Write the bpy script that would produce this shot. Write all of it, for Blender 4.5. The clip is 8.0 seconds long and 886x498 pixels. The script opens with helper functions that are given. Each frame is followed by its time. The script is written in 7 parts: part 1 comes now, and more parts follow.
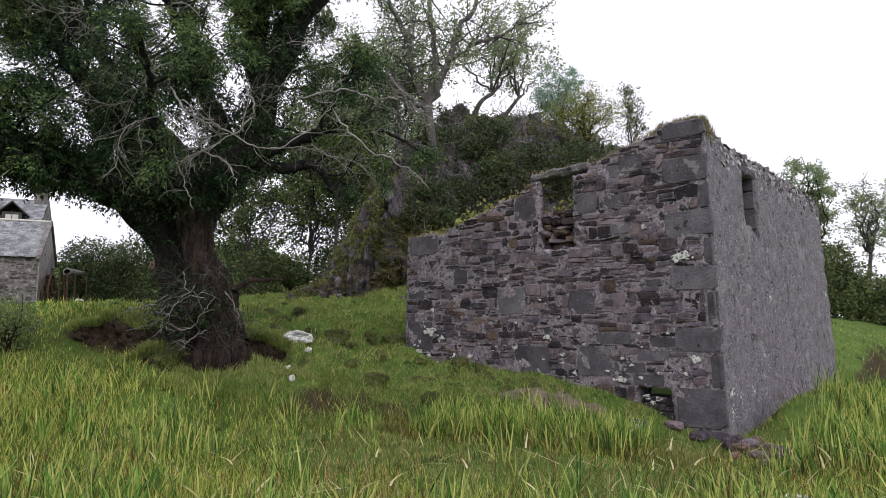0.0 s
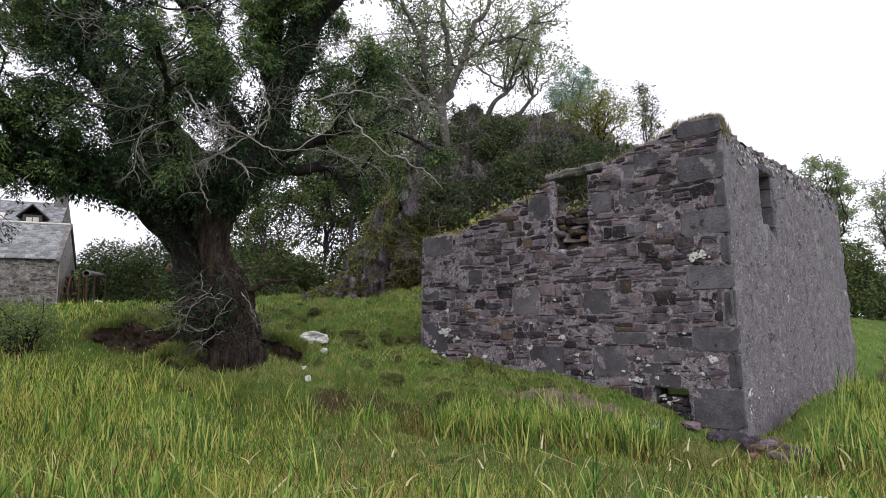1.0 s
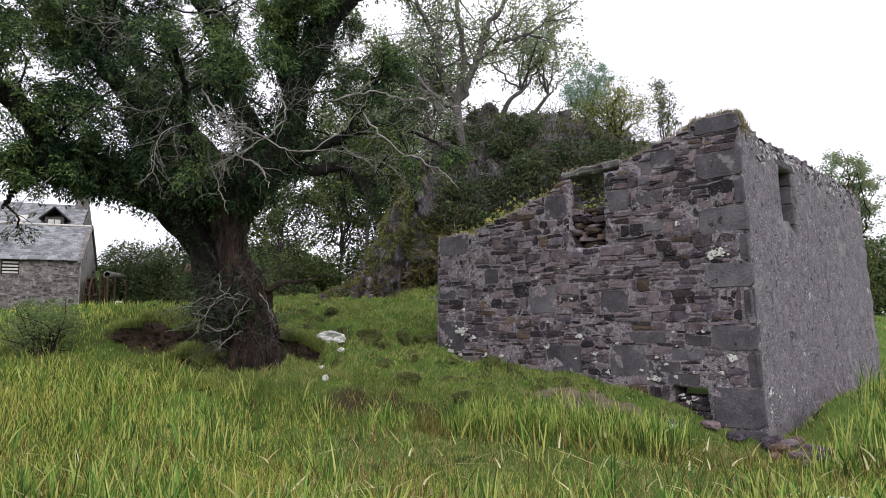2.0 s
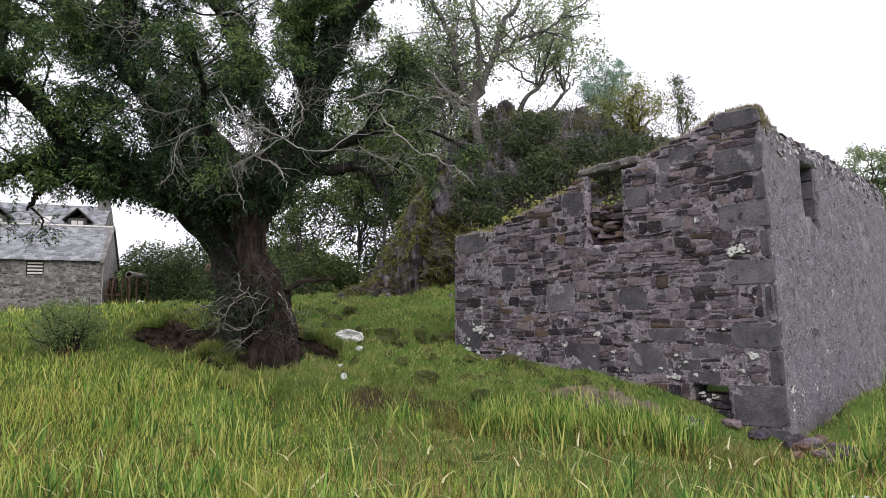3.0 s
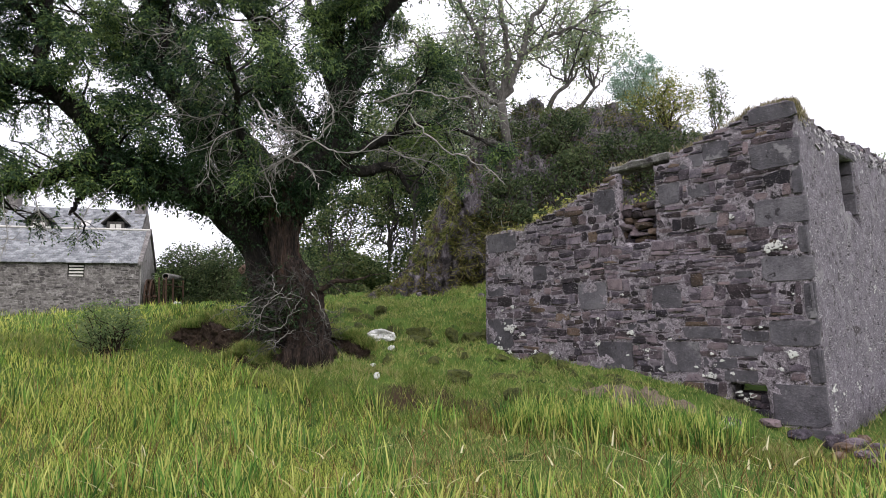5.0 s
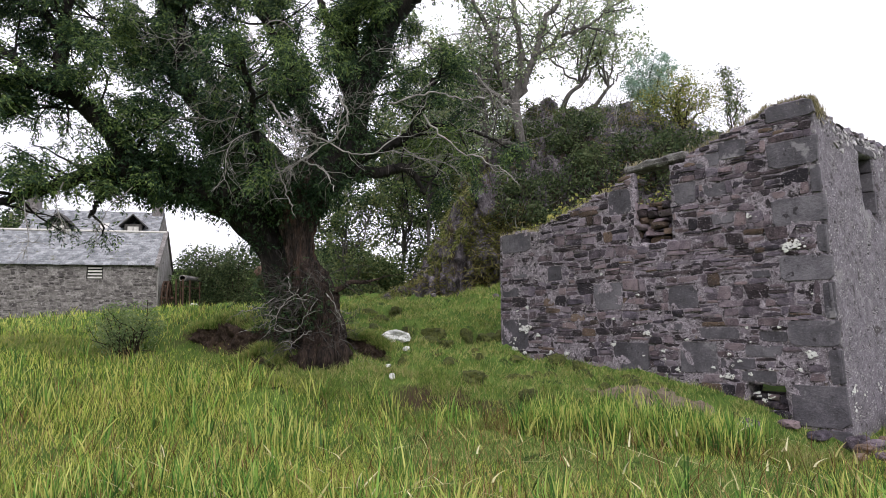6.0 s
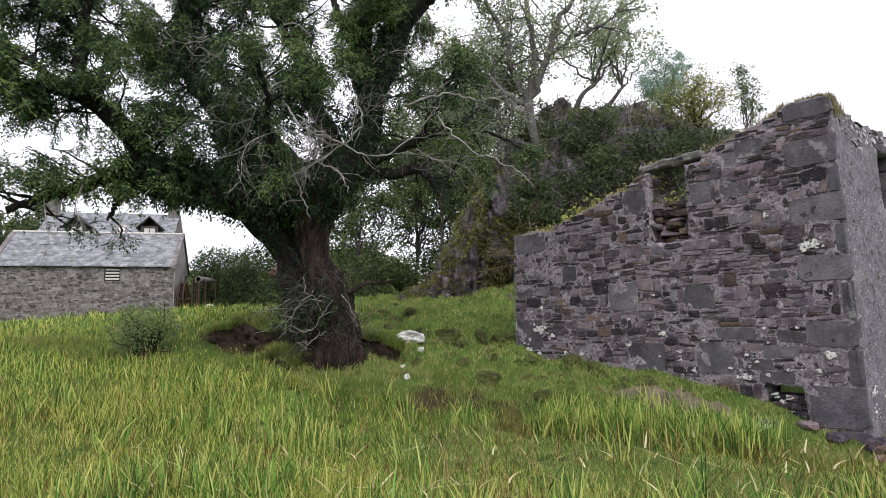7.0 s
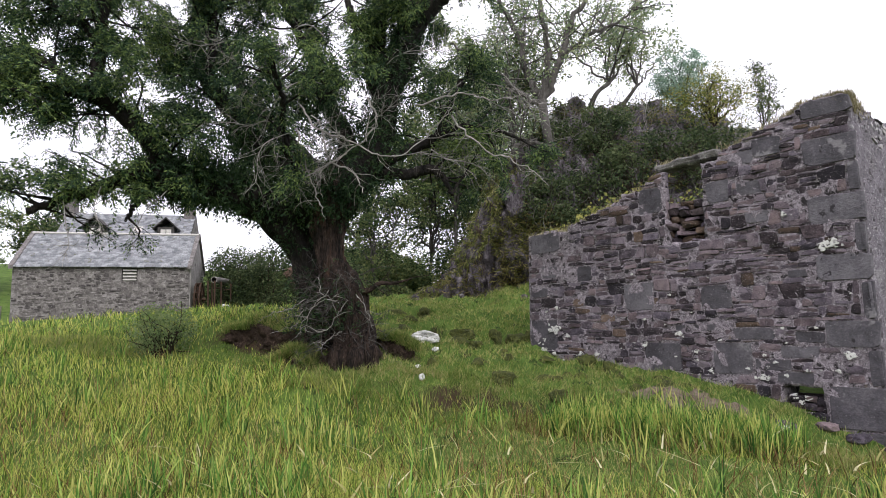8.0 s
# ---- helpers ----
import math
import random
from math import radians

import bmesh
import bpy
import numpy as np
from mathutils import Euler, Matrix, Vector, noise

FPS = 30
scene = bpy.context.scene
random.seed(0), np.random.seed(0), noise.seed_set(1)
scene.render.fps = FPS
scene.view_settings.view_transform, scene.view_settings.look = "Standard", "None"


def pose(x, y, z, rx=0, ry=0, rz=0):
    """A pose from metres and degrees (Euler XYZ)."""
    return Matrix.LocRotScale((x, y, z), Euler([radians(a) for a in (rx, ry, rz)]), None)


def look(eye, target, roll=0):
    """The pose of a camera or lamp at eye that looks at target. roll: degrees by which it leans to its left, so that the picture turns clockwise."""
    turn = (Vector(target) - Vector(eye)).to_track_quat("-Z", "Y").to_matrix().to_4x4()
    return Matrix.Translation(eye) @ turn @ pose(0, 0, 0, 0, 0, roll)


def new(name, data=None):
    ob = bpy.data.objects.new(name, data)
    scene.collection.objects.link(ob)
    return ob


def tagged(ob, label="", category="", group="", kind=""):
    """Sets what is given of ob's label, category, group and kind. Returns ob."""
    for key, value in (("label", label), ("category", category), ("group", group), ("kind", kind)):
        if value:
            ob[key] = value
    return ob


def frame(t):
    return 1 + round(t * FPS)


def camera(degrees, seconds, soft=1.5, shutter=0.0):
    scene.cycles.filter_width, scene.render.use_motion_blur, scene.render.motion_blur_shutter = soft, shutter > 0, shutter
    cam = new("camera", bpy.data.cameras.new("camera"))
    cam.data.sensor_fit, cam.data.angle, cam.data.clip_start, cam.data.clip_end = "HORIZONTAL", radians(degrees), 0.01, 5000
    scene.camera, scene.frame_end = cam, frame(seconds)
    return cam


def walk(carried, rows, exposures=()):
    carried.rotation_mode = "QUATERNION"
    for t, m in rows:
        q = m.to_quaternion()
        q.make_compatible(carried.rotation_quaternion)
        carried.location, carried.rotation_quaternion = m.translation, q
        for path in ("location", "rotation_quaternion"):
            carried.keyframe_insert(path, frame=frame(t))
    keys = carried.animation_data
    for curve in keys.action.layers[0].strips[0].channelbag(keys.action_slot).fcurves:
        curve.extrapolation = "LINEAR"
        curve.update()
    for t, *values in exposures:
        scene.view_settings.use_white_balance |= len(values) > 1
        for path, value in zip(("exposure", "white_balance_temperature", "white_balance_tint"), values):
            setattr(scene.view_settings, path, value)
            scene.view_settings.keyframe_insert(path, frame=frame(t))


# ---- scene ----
cam = camera(69.34, 8.0, soft=0.8)
EYE = 1.6
# seconds, x, y, z from the first eye, then yaw, pitch up and roll in degrees
ROWS = [
    (0.0, 0.000, 0.000, 0.000, 0.00, 7.00, 0.00),
    (0.5, -0.003, -0.009, 0.004, 0.59, 7.01, 0.05),
    (1.0, -0.003, -0.014, 0.004, 1.29, 7.02, 0.14),
    (1.5, -0.003, -0.014, 0.005, 1.97, 7.00, 0.23),
    (3.0, 0.001, -0.024, 0.006, 4.28, 6.81, 0.51),
    (3.5, -0.006, -0.036, 0.010, 4.94, 6.74, 0.60),
    (4.0, -0.010, -0.041, 0.012, 5.65, 6.72, 0.69),
    (4.5, -0.017, -0.048, 0.009, 6.28, 6.73, 0.73),
    (6.0, -0.034, -0.069, 0.011, 8.17, 6.84, 0.90),
    (6.5, -0.042, -0.081, 0.013, 8.73, 6.87, 0.92),
    (7.0, -0.051, -0.090, 0.011, 9.36, 6.92, 0.95),
    (7.5, -0.059, -0.101, 0.010, 9.94, 6.93, 0.96),
    (8.0, -0.069, -0.096, 0.012, 10.57, 6.94, 0.95),
]
walk(cam, [(t, pose(x, y, EYE + z, 0, 0, yaw) @ pose(0, 0, 0, pitch) @ pose(0, 0, 0, 0, roll) @ pose(0, 0, 0, 90))
           for t, x, y, z, yaw, pitch, roll in ROWS], exposures=[(0.0, 0.25), (1.5, 0.35), (3.0, 0.52), (4.5, 0.6), (6.0, 0.6), (8.0, 0.58)])

# ---- overcast daylight ----
world = bpy.data.worlds.new("overcast_sky")
scene.world = world
world.use_nodes = True
wn = world.node_tree
wn.nodes.clear()
sky = wn.nodes.new("ShaderNodeTexSky")
sky.sky_type, sky.sun_disc = "NISHITA", False
sky.sun_elevation, sky.sun_rotation = radians(48), radians(148)
skygain = wn.nodes.new("ShaderNodeMixRGB")
skygain.blend_type, skygain.inputs["Fac"].default_value = "MULTIPLY", 1.0
skygain.inputs["Color2"].default_value = (0.1, 0.1, 0.1, 1)
cloud = wn.nodes.new("ShaderNodeMixRGB")
cloud.inputs["Fac"].default_value = 0.9
cloud.inputs["Color2"].default_value = (1.03, 1.0, 1.12, 1)
back = wn.nodes.new("ShaderNodeBackground")
back.inputs["Strength"].default_value = 1.0
wout = wn.nodes.new("ShaderNodeOutputWorld")
wn.links.new(sky.outputs["Color"], skygain.inputs["Color1"])
wn.links.new(skygain.outputs["Color"], cloud.inputs["Color1"])
wn.links.new(cloud.outputs["Color"], back.inputs["Color"])
wn.links.new(back.outputs["Background"], wout.inputs["Surface"])
sun_data = bpy.data.lights.new("sun", "SUN")
sun_data.energy, sun_data.angle, sun_data.color = 1.5, radians(40), (1.0, 0.97, 0.95)
sun = new("sun", sun_data)
sun.matrix_world = look((12, -20, 28), (0, 10, 0))
# ---- materials ----
def material(name, colours, scale=4.0, rough=0.9, bump=0.3, fine=60.0, stretch=(1, 1, 1), spec=0.3, random_amount=0.0, island=False, stain=None, bump_distance=0.02, grain=0.38, steep=None, hue=0.0):
    """A rough natural surface: a colour ramp over two scales of noise, fine relief, and an optional stain (colour, scale, threshold)."""
    m = bpy.data.materials.new(name)
    m.use_nodes = True
    nt = m.node_tree
    bsdf = nt.nodes["Principled BSDF"]
    bsdf.inputs["Roughness"].default_value = rough
    bsdf.inputs["Specular IOR Level"].default_value = spec
    geo = nt.nodes.new("ShaderNodeNewGeometry")
    mapping = nt.nodes.new("ShaderNodeMapping")
    mapping.inputs["Scale"].default_value = stretch
    nt.links.new(geo.outputs["Position"], mapping.inputs["Vector"])

    def noise_node(s, detail=5.0, roughness=0.6):
        n = nt.nodes.new("ShaderNodeTexNoise")
        n.inputs["Scale"].default_value, n.inputs["Detail"].default_value, n.inputs["Roughness"].default_value = s, detail, roughness
        nt.links.new(mapping.outputs["Vector"], n.inputs["Vector"])
        return n.outputs["Fac"]

    def maths(op, a, b):
        n = nt.nodes.new("ShaderNodeMath")
        n.operation = op
        for k, v in enumerate((a, b)):
            if isinstance(v, (int, float)):
                n.inputs[k].default_value = v
            else:
                nt.links.new(v, n.inputs[k])
        return n.outputs[0]

    large, small = noise_node(scale), noise_node(fine, 3.0, 0.7)
    value = maths("ADD", maths("MULTIPLY", large, 1 - grain), maths("MULTIPLY", small, grain))
    if random_amount:
        if island:
            rnd = geo.outputs["Random Per Island"]
        else:
            rnd = nt.nodes.new("ShaderNodeObjectInfo").outputs["Random"]
        value = maths("ADD", value, maths("MULTIPLY", maths("SUBTRACT", rnd, 0.5), random_amount))
    ramp = nt.nodes.new("ShaderNodeValToRGB")
    el = ramp.color_ramp.elements
    lo, hi = 0.32, 0.68
    for k, c in enumerate(colours):
        p = lo + (hi - lo) * k / (len(colours) - 1)
        e = el[k] if k < 2 else el.new(p)
        e.position, e.color = p, (*c, 1)
    for k, c in enumerate(colours):
        el[k].position, el[k].color = lo + (hi - lo) * k / (len(colours) - 1), (*c, 1)
    nt.links.new(value, ramp.inputs["Fac"])
    colour = ramp.outputs["Color"]
    if hue:
        turn = nt.nodes.new("ShaderNodeMixRGB")
        turn.inputs["Color1"].default_value, turn.inputs["Color2"].default_value = (1 - hue, 1.0, 1 + hue, 1), (1 + 1.4 * hue, 1.0, 1 - 1.6 * hue, 1)
        nt.links.new(maths("FRACT", maths("MULTIPLY", rnd, 7.31), 0), turn.inputs["Fac"])
        tint = nt.nodes.new("ShaderNodeMixRGB")
        tint.blend_type, tint.inputs["Fac"].default_value = "MULTIPLY", 1.0
        nt.links.new(colour, tint.inputs["Color1"])
        nt.links.new(turn.outputs["Color"], tint.inputs["Color2"])
        colour = tint.outputs["Color"]
    for col, s, threshold in stain or ():
        n = noise_node(s, 4.0, 0.65)
        mask = nt.nodes.new("ShaderNodeMapRange")
        mask.inputs["From Min"].default_value, mask.inputs["From Max"].default_value = threshold, threshold + 0.05
        nt.links.new(n, mask.inputs["Value"])
        mix = nt.nodes.new("ShaderNodeMixRGB")
        mix.inputs["Color2"].default_value = (*col, 1)
        nt.links.new(mask.outputs["Result"], mix.inputs["Fac"])
        nt.links.new(colour, mix.inputs["Color1"])
        colour = mix.outputs["Color"]
    if steep:
        split = nt.nodes.new("ShaderNodeSeparateXYZ")
        nt.links.new(geo.outputs["Normal"], split.inputs["Vector"])
        mask = nt.nodes.new("ShaderNodeMapRange")
        mask.inputs["From Min"].default_value, mask.inputs["From Max"].default_value = 0.78, 0.64
        nt.links.new(maths("ADD", split.outputs["Z"], maths("MULTIPLY", maths("SUBTRACT", small, 0.5), 0.4)), mask.inputs["Value"])
        mix = nt.nodes.new("ShaderNodeMixRGB")
        mix.inputs["Color2"].default_value = (*steep, 1)
        nt.links.new(mask.outputs["Result"], mix.inputs["Fac"])
        nt.links.new(colour, mix.inputs["Color1"])
        colour = mix.outputs["Color"]
    nt.links.new(colour, bsdf.inputs["Base Color"])
    if bump:
        b = nt.nodes.new("ShaderNodeBump")
        b.inputs["Strength"].default_value, b.inputs["Distance"].default_value = bump, bump_distance
        nt.links.new(maths("ADD", maths("MULTIPLY", large, 0.6), small), b.inputs["Height"])
        nt.links.new(b.outputs["Normal"], bsdf.inputs["Normal"])
    return m


def leaf_material(name, colours, rough=0.55, through_light=0.35, patch=0.7, vary=0.55):
    """Leaves and blades: each one has a tone of its own, with broad patches, and some light passes through."""
    m = bpy.data.materials.new(name)
    m.use_nodes = True
    nt = m.node_tree
    bsdf, out = nt.nodes["Principled BSDF"], nt.nodes["Material Output"]
    bsdf.inputs["Roughness"].default_value = rough
    bsdf.inputs["Specular IOR Level"].default_value = 0.12
    geo = nt.nodes.new("ShaderNodeNewGeometry")
    n = nt.nodes.new("ShaderNodeTexNoise")
    n.inputs["Scale"].default_value, n.inputs["Detail"].default_value = patch, 3.0
    nt.links.new(geo.outputs["Position"], n.inputs["Vector"])
    mixv = nt.nodes.new("ShaderNodeMath")
    mixv.operation = "MULTIPLY_ADD"
    mixv.inputs[1].default_value, mixv.inputs[2].default_value = vary, 0.275 - vary / 2
    nt.links.new(geo.outputs["Random Per Island"], mixv.inputs[0])
    add = nt.nodes.new("ShaderNodeMath")
    add.operation = "MULTIPLY_ADD"
    add.inputs[1].default_value = 0.9
    nt.links.new(n.outputs["Fac"], add.inputs[0])
    nt.links.new(mixv.outputs[0], add.inputs[2])
    ramp = nt.nodes.new("ShaderNodeValToRGB")
    el = ramp.color_ramp.elements
    while len(el) < len(colours):
        el.new(0.5)
    for k, c in enumerate(colours):
        el[k].position = 0.3 + 0.85 * k / (len(colours) - 1) * 0.8
        el[k].color = (*c, 1)
    nt.links.new(add.outputs[0], ramp.inputs["Fac"])
    nt.links.new(ramp.outputs["Color"], bsdf.inputs["Base Color"])
    tr = nt.nodes.new("ShaderNodeBsdfTranslucent")
    nt.links.new(ramp.outputs["Color"], tr.inputs["Color"])
    mix = nt.nodes.new("ShaderNodeMixShader")
    mix.inputs["Fac"].default_value = through_light
    nt.links.new(bsdf.outputs["BSDF"], mix.inputs[1])
    nt.links.new(tr.outputs["BSDF"], mix.inputs[2])
    nt.links.new(mix.outputs["Shader"], out.inputs["Surface"])
    return m


STONE_TONES = [(0.02, 0.01604, 0.0203), (0.063, 0.05006, 0.06141), (0.125, 0.1001, 0.1198), (0.22, 0.1779, 0.202)]
STONE_STAINS = [((0.27, 0.25, 0.255), 38, 0.62), ((0.02, 0.018, 0.02), 15, 0.62), ((0.15, 0.08, 0.05), 1.7, 0.7)]
M_STONE = material("dark_whinstone", STONE_TONES, 7, 0.9, 1.0, 60, random_amount=0.4, hue=0.06, stain=STONE_STAINS)
M_STONE_JOINED = material("dark_whinstone_rubble", STONE_TONES, 7, 0.9, 1.0, 60, random_amount=0.4, island=True, hue=0.06, stain=STONE_STAINS)
M_RUSSET = material("russet_stone", [(0.04, 0.029, 0.024), (0.098, 0.066, 0.05), (0.17, 0.12, 0.09)], 7, 0.9, 1.0, 60, random_amount=0.4, stain=[((0.27, 0.25, 0.255), 34, 0.62), ((0.03, 0.025, 0.025), 15, 0.6)])
M_SLAB = material("dressed_slab", [(0.04, 0.0366, 0.0428), (0.083, 0.0772, 0.0876), (0.155, 0.1445, 0.16)], 3, 0.85, 0.8, 26, random_amount=0.22, grain=0.4, stain=[((0.24, 0.225, 0.24), 30, 0.64), ((0.03, 0.026, 0.03), 5, 0.63), ((0.2, 0.19, 0.2), 2.2, 0.64)])
M_MORTAR = material("lime_mortar", [(0.032, 0.02673, 0.03146), (0.118, 0.1011, 0.1147), (0.355, 0.313, 0.3471), (0.74, 0.6804, 0.7308)], 15, 0.95, 1.0, 70, grain=0.62, stain=[((0.035, 0.031, 0.033), 8, 0.57), ((0.13, 0.1, 0.055), 1.3, 0.68)])
M_HARL = material("weathered_harling", [(0.068, 0.06026, 0.07206), (0.15, 0.1341, 0.1553), (0.245, 0.2226, 0.2537), (0.44, 0.4053, 0.4466)], 5.0, 0.95, 1.0, 44, grain=0.66,
                  stain=[((0.29, 0.276, 0.29), 1.1, 0.6), ((0.085, 0.075, 0.08), 3.2, 0.6), ((0.045, 0.04, 0.043), 17, 0.6), ((0.6, 0.58, 0.59), 21, 0.6)], bump_distance=0.05)
M_LICHEN = material("white_lichen", [(0.36, 0.355, 0.34), (0.6, 0.6, 0.57), (0.78, 0.78, 0.75)], 14, 0.95, 0.5, 60, grain=0.5, stain=[((0.1, 0.09, 0.095), 24, 0.56)])
M_BOULDER = material("pale_boulder", [(0.25, 0.25, 0.24), (0.55, 0.55, 0.53), (0.75, 0.75, 0.73)], 5, 0.95, 0.6, 40, stain=[((0.1, 0.1, 0.09), 9, 0.6)])
M_EARTH = material("turf_ground", [(0.045, 0.08, 0.018), (0.085, 0.14, 0.03), (0.14, 0.19, 0.048)], 1.3, 0.95, 0.8, 30,
                   stain=[((0.05, 0.035, 0.02), 1.1, 0.7), ((0.03, 0.05, 0.014), 2.4, 0.6)], bump_distance=0.05, steep=(0.05, 0.035, 0.022))
M_EARTH.node_tree.nodes["Principled BSDF"].inputs["Specular IOR Level"].default_value = 0.1
M_SOIL = material("peaty_soil", [(0.014, 0.009, 0.007), (0.056, 0.036, 0.026), (0.13, 0.093, 0.07)], 8, 0.95, 1.0, 34, grain=0.55, bump_distance=0.08, stain=[((0.16, 0.125, 0.1), 9, 0.68)])
M_ROCK = material("basalt_crag", [(0.014, 0.011, 0.014), (0.068, 0.058, 0.068), (0.17, 0.15, 0.166), (0.36, 0.33, 0.35)], 5.5, 0.9, 1.0, 30, stretch=(1, 1, 0.28), grain=0.5,
                  stain=[((0.075, 0.055, 0.04), 2.6, 0.58), ((0.085, 0.085, 0.03), 0.9, 0.64), ((0.26, 0.25, 0.24), 6, 0.67)], bump_distance=0.1)
M_BARK = material("ash_bark", [(0.009, 0.006, 0.005), (0.038, 0.025, 0.019), (0.115, 0.08, 0.061)], 7, 0.95, 1.0, 38, stretch=(1, 1, 0.3),
                  stain=[((0.04, 0.05, 0.018), 2.5, 0.62), ((0.05, 0.036, 0.027), 4.0, 0.66)], bump_distance=0.08)
M_PALEBARK = material("grey_bark", [(0.03, 0.027, 0.025), (0.085, 0.078, 0.072), (0.16, 0.15, 0.14)], 5, 0.95, 0.8, 30, stretch=(1, 1, 0.4))
M_DEADWOOD = material("bleached_dead_wood", [(0.1, 0.092, 0.085), (0.23, 0.215, 0.2), (0.44, 0.42, 0.39)], 6, 0.9, 0.4, 60)
M_SLATE = material("roof_slate", [(0.1, 0.104, 0.115), (0.2, 0.207, 0.222), (0.36, 0.368, 0.385)], 3.5, 0.75, 0.5, 16, grain=0.55, random_amount=0.22, island=True,
                   stain=[((0.12, 0.12, 0.09), 2.5, 0.62)])
M_BARNWALL = material("barn_rubble", [(0.07, 0.063, 0.06), (0.155, 0.142, 0.137), (0.34, 0.32, 0.31)], 3.0, 0.95, 0.9, 11, grain=0.5,
                      stain=[((0.40, 0.38, 0.36), 6, 0.68)], bump_distance=0.04)
M_TIMBER = material("weathered_timber", [(0.03, 0.028, 0.027), (0.06, 0.056, 0.053), (0.1, 0.094, 0.09)], 6, 0.9, 0.3, 50, stretch=(1, 1, 0.3))
M_PALETIMBER = material("silvered_boards", [(0.35, 0.33, 0.31), (0.5, 0.48, 0.45), (0.62, 0.6, 0.57)], 6, 0.85, 0.2, 50)
M_RUST = material("rusted_iron", [(0.02, 0.013, 0.01), (0.05, 0.028, 0.018), (0.1, 0.055, 0.034)], 6, 0.85, 0.4, 60)
M_MOSS = material("moss_cushion", [(0.015, 0.016, 0.008), (0.045, 0.052, 0.016), (0.09, 0.105, 0.026), (0.16, 0.1, 0.03)], 7, 0.95, 1.0, 50, grain=0.5, bump_distance=0.04)

M_GRASS = leaf_material("meadow_grass", [(0.05, 0.08, 0.014), (0.155, 0.25, 0.04), (0.3, 0.42, 0.07), (0.52, 0.51, 0.14)], 0.6, 0.3, 0.9, 1.2)
M_IRIS = leaf_material("flag_iris_blade", [(0.035, 0.085, 0.02), (0.095, 0.205, 0.04), (0.22, 0.37, 0.075), (0.5, 0.5, 0.15)], 0.42, 0.3, 1.3, 0.85)
M_BUSH = leaf_material("bush_leaf", [(0.08, 0.12, 0.06), (0.14, 0.2, 0.09), (0.21, 0.28, 0.12), (0.3, 0.36, 0.17)], 0.5, 0.5, 1.5)
M_DRY = leaf_material("dry_stem", [(0.05, 0.022, 0.01), (0.12, 0.065, 0.027), (0.24, 0.16, 0.07), (0.42, 0.34, 0.17)], 0.7, 0.25, 1.5)
M_TURF = leaf_material("short_turf", [(0.06, 0.105, 0.026), (0.13, 0.215, 0.048), (0.235, 0.335, 0.078), (0.43, 0.4, 0.16)], 0.6, 0.35, 1.9, 0.9)
M_LEAF = leaf_material("ash_leaflet", [(0.012, 0.026, 0.017), (0.027, 0.054, 0.031), (0.062, 0.108, 0.048), (0.2, 0.27, 0.085)], 0.4, 0.35, 0.6)
# darker leaf copy: the shade inside the ash's crown is put into its colour
M_LEAF_SHADE = leaf_material("shaded_ivy", [(0.01, 0.02, 0.011), (0.018, 0.036, 0.018), (0.03, 0.06, 0.026), (0.06, 0.095, 0.035)], 0.45, 0.25, 0.8)
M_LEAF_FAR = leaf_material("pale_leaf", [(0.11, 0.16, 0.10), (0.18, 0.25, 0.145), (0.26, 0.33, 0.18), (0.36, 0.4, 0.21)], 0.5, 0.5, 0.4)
M_LEAF_YELLOW = leaf_material("yellowing_leaf", [(0.10, 0.13, 0.045), (0.18, 0.21, 0.07), (0.34, 0.35, 0.10), (0.48, 0.45, 0.14)], 0.5, 0.5, 0.6)
M_ROWAN = leaf_material("rowan_leaf", [(0.07, 0.11, 0.035), (0.13, 0.18, 0.05), (0.24, 0.28, 0.075), (0.42, 0.38, 0.11)], 0.5, 0.5, 0.6)
M_SHRUB = leaf_material("shrub_leaf", [(0.03, 0.05, 0.027), (0.065, 0.105, 0.047), (0.12, 0.17, 0.07), (0.22, 0.25, 0.10)], 0.5, 0.48, 0.8, 0.75)
M_HEATH = leaf_material("crag_heath", [(0.06, 0.066, 0.025), (0.12, 0.13, 0.04), (0.19, 0.185, 0.065), (0.27, 0.23, 0.1)], 0.6, 0.4, 0.5)
# ---- building helpers ----
RNG = np.random.default_rng(7)


def smooth(v, a, b):
    t = np.clip((np.asarray(v, float) - a) / (b - a), 0, 1)
    return t * t * (3 - 2 * t)


def mesh_from(name, verts, faces, mat, shade_smooth=False):
    """A mesh from arrays; faces is an (n, 3) or (n, 4) array, or a list of index lists."""
    me = bpy.data.meshes.new(name)
    verts = np.asarray(verts, np.float32)
    if isinstance(faces, np.ndarray):
        k = faces.shape[1]
        me.vertices.add(len(verts))
        me.vertices.foreach_set("co", verts.ravel())
        me.loops.add(faces.size)
        me.loops.foreach_set("vertex_index", faces.astype(np.int32).ravel())
        me.polygons.add(len(faces))
        me.polygons.foreach_set("loop_start", np.arange(0, faces.size, k, dtype=np.int32))
        me.update(calc_edges=True)
    else:
        me.from_pydata([tuple(v) for v in verts], [], faces)
        me.update()
    if shade_smooth:
        me.polygons.foreach_set("use_smooth", np.ones(len(me.polygons), bool))
    me.materials.append(mat)
    return me


def child(name, me, parent=None, label="", kind=""):
    ob = new(name, me)
    if parent:
        ob.parent = parent
    return tagged(ob, label, kind=kind)


def thing(name, label, category, at=(0, 0, 0), group="", kind=""):
    ob = new(name)
    ob.location = at
    ob.empty_display_size = 0.3
    return tagged(ob, label, category, group, kind)


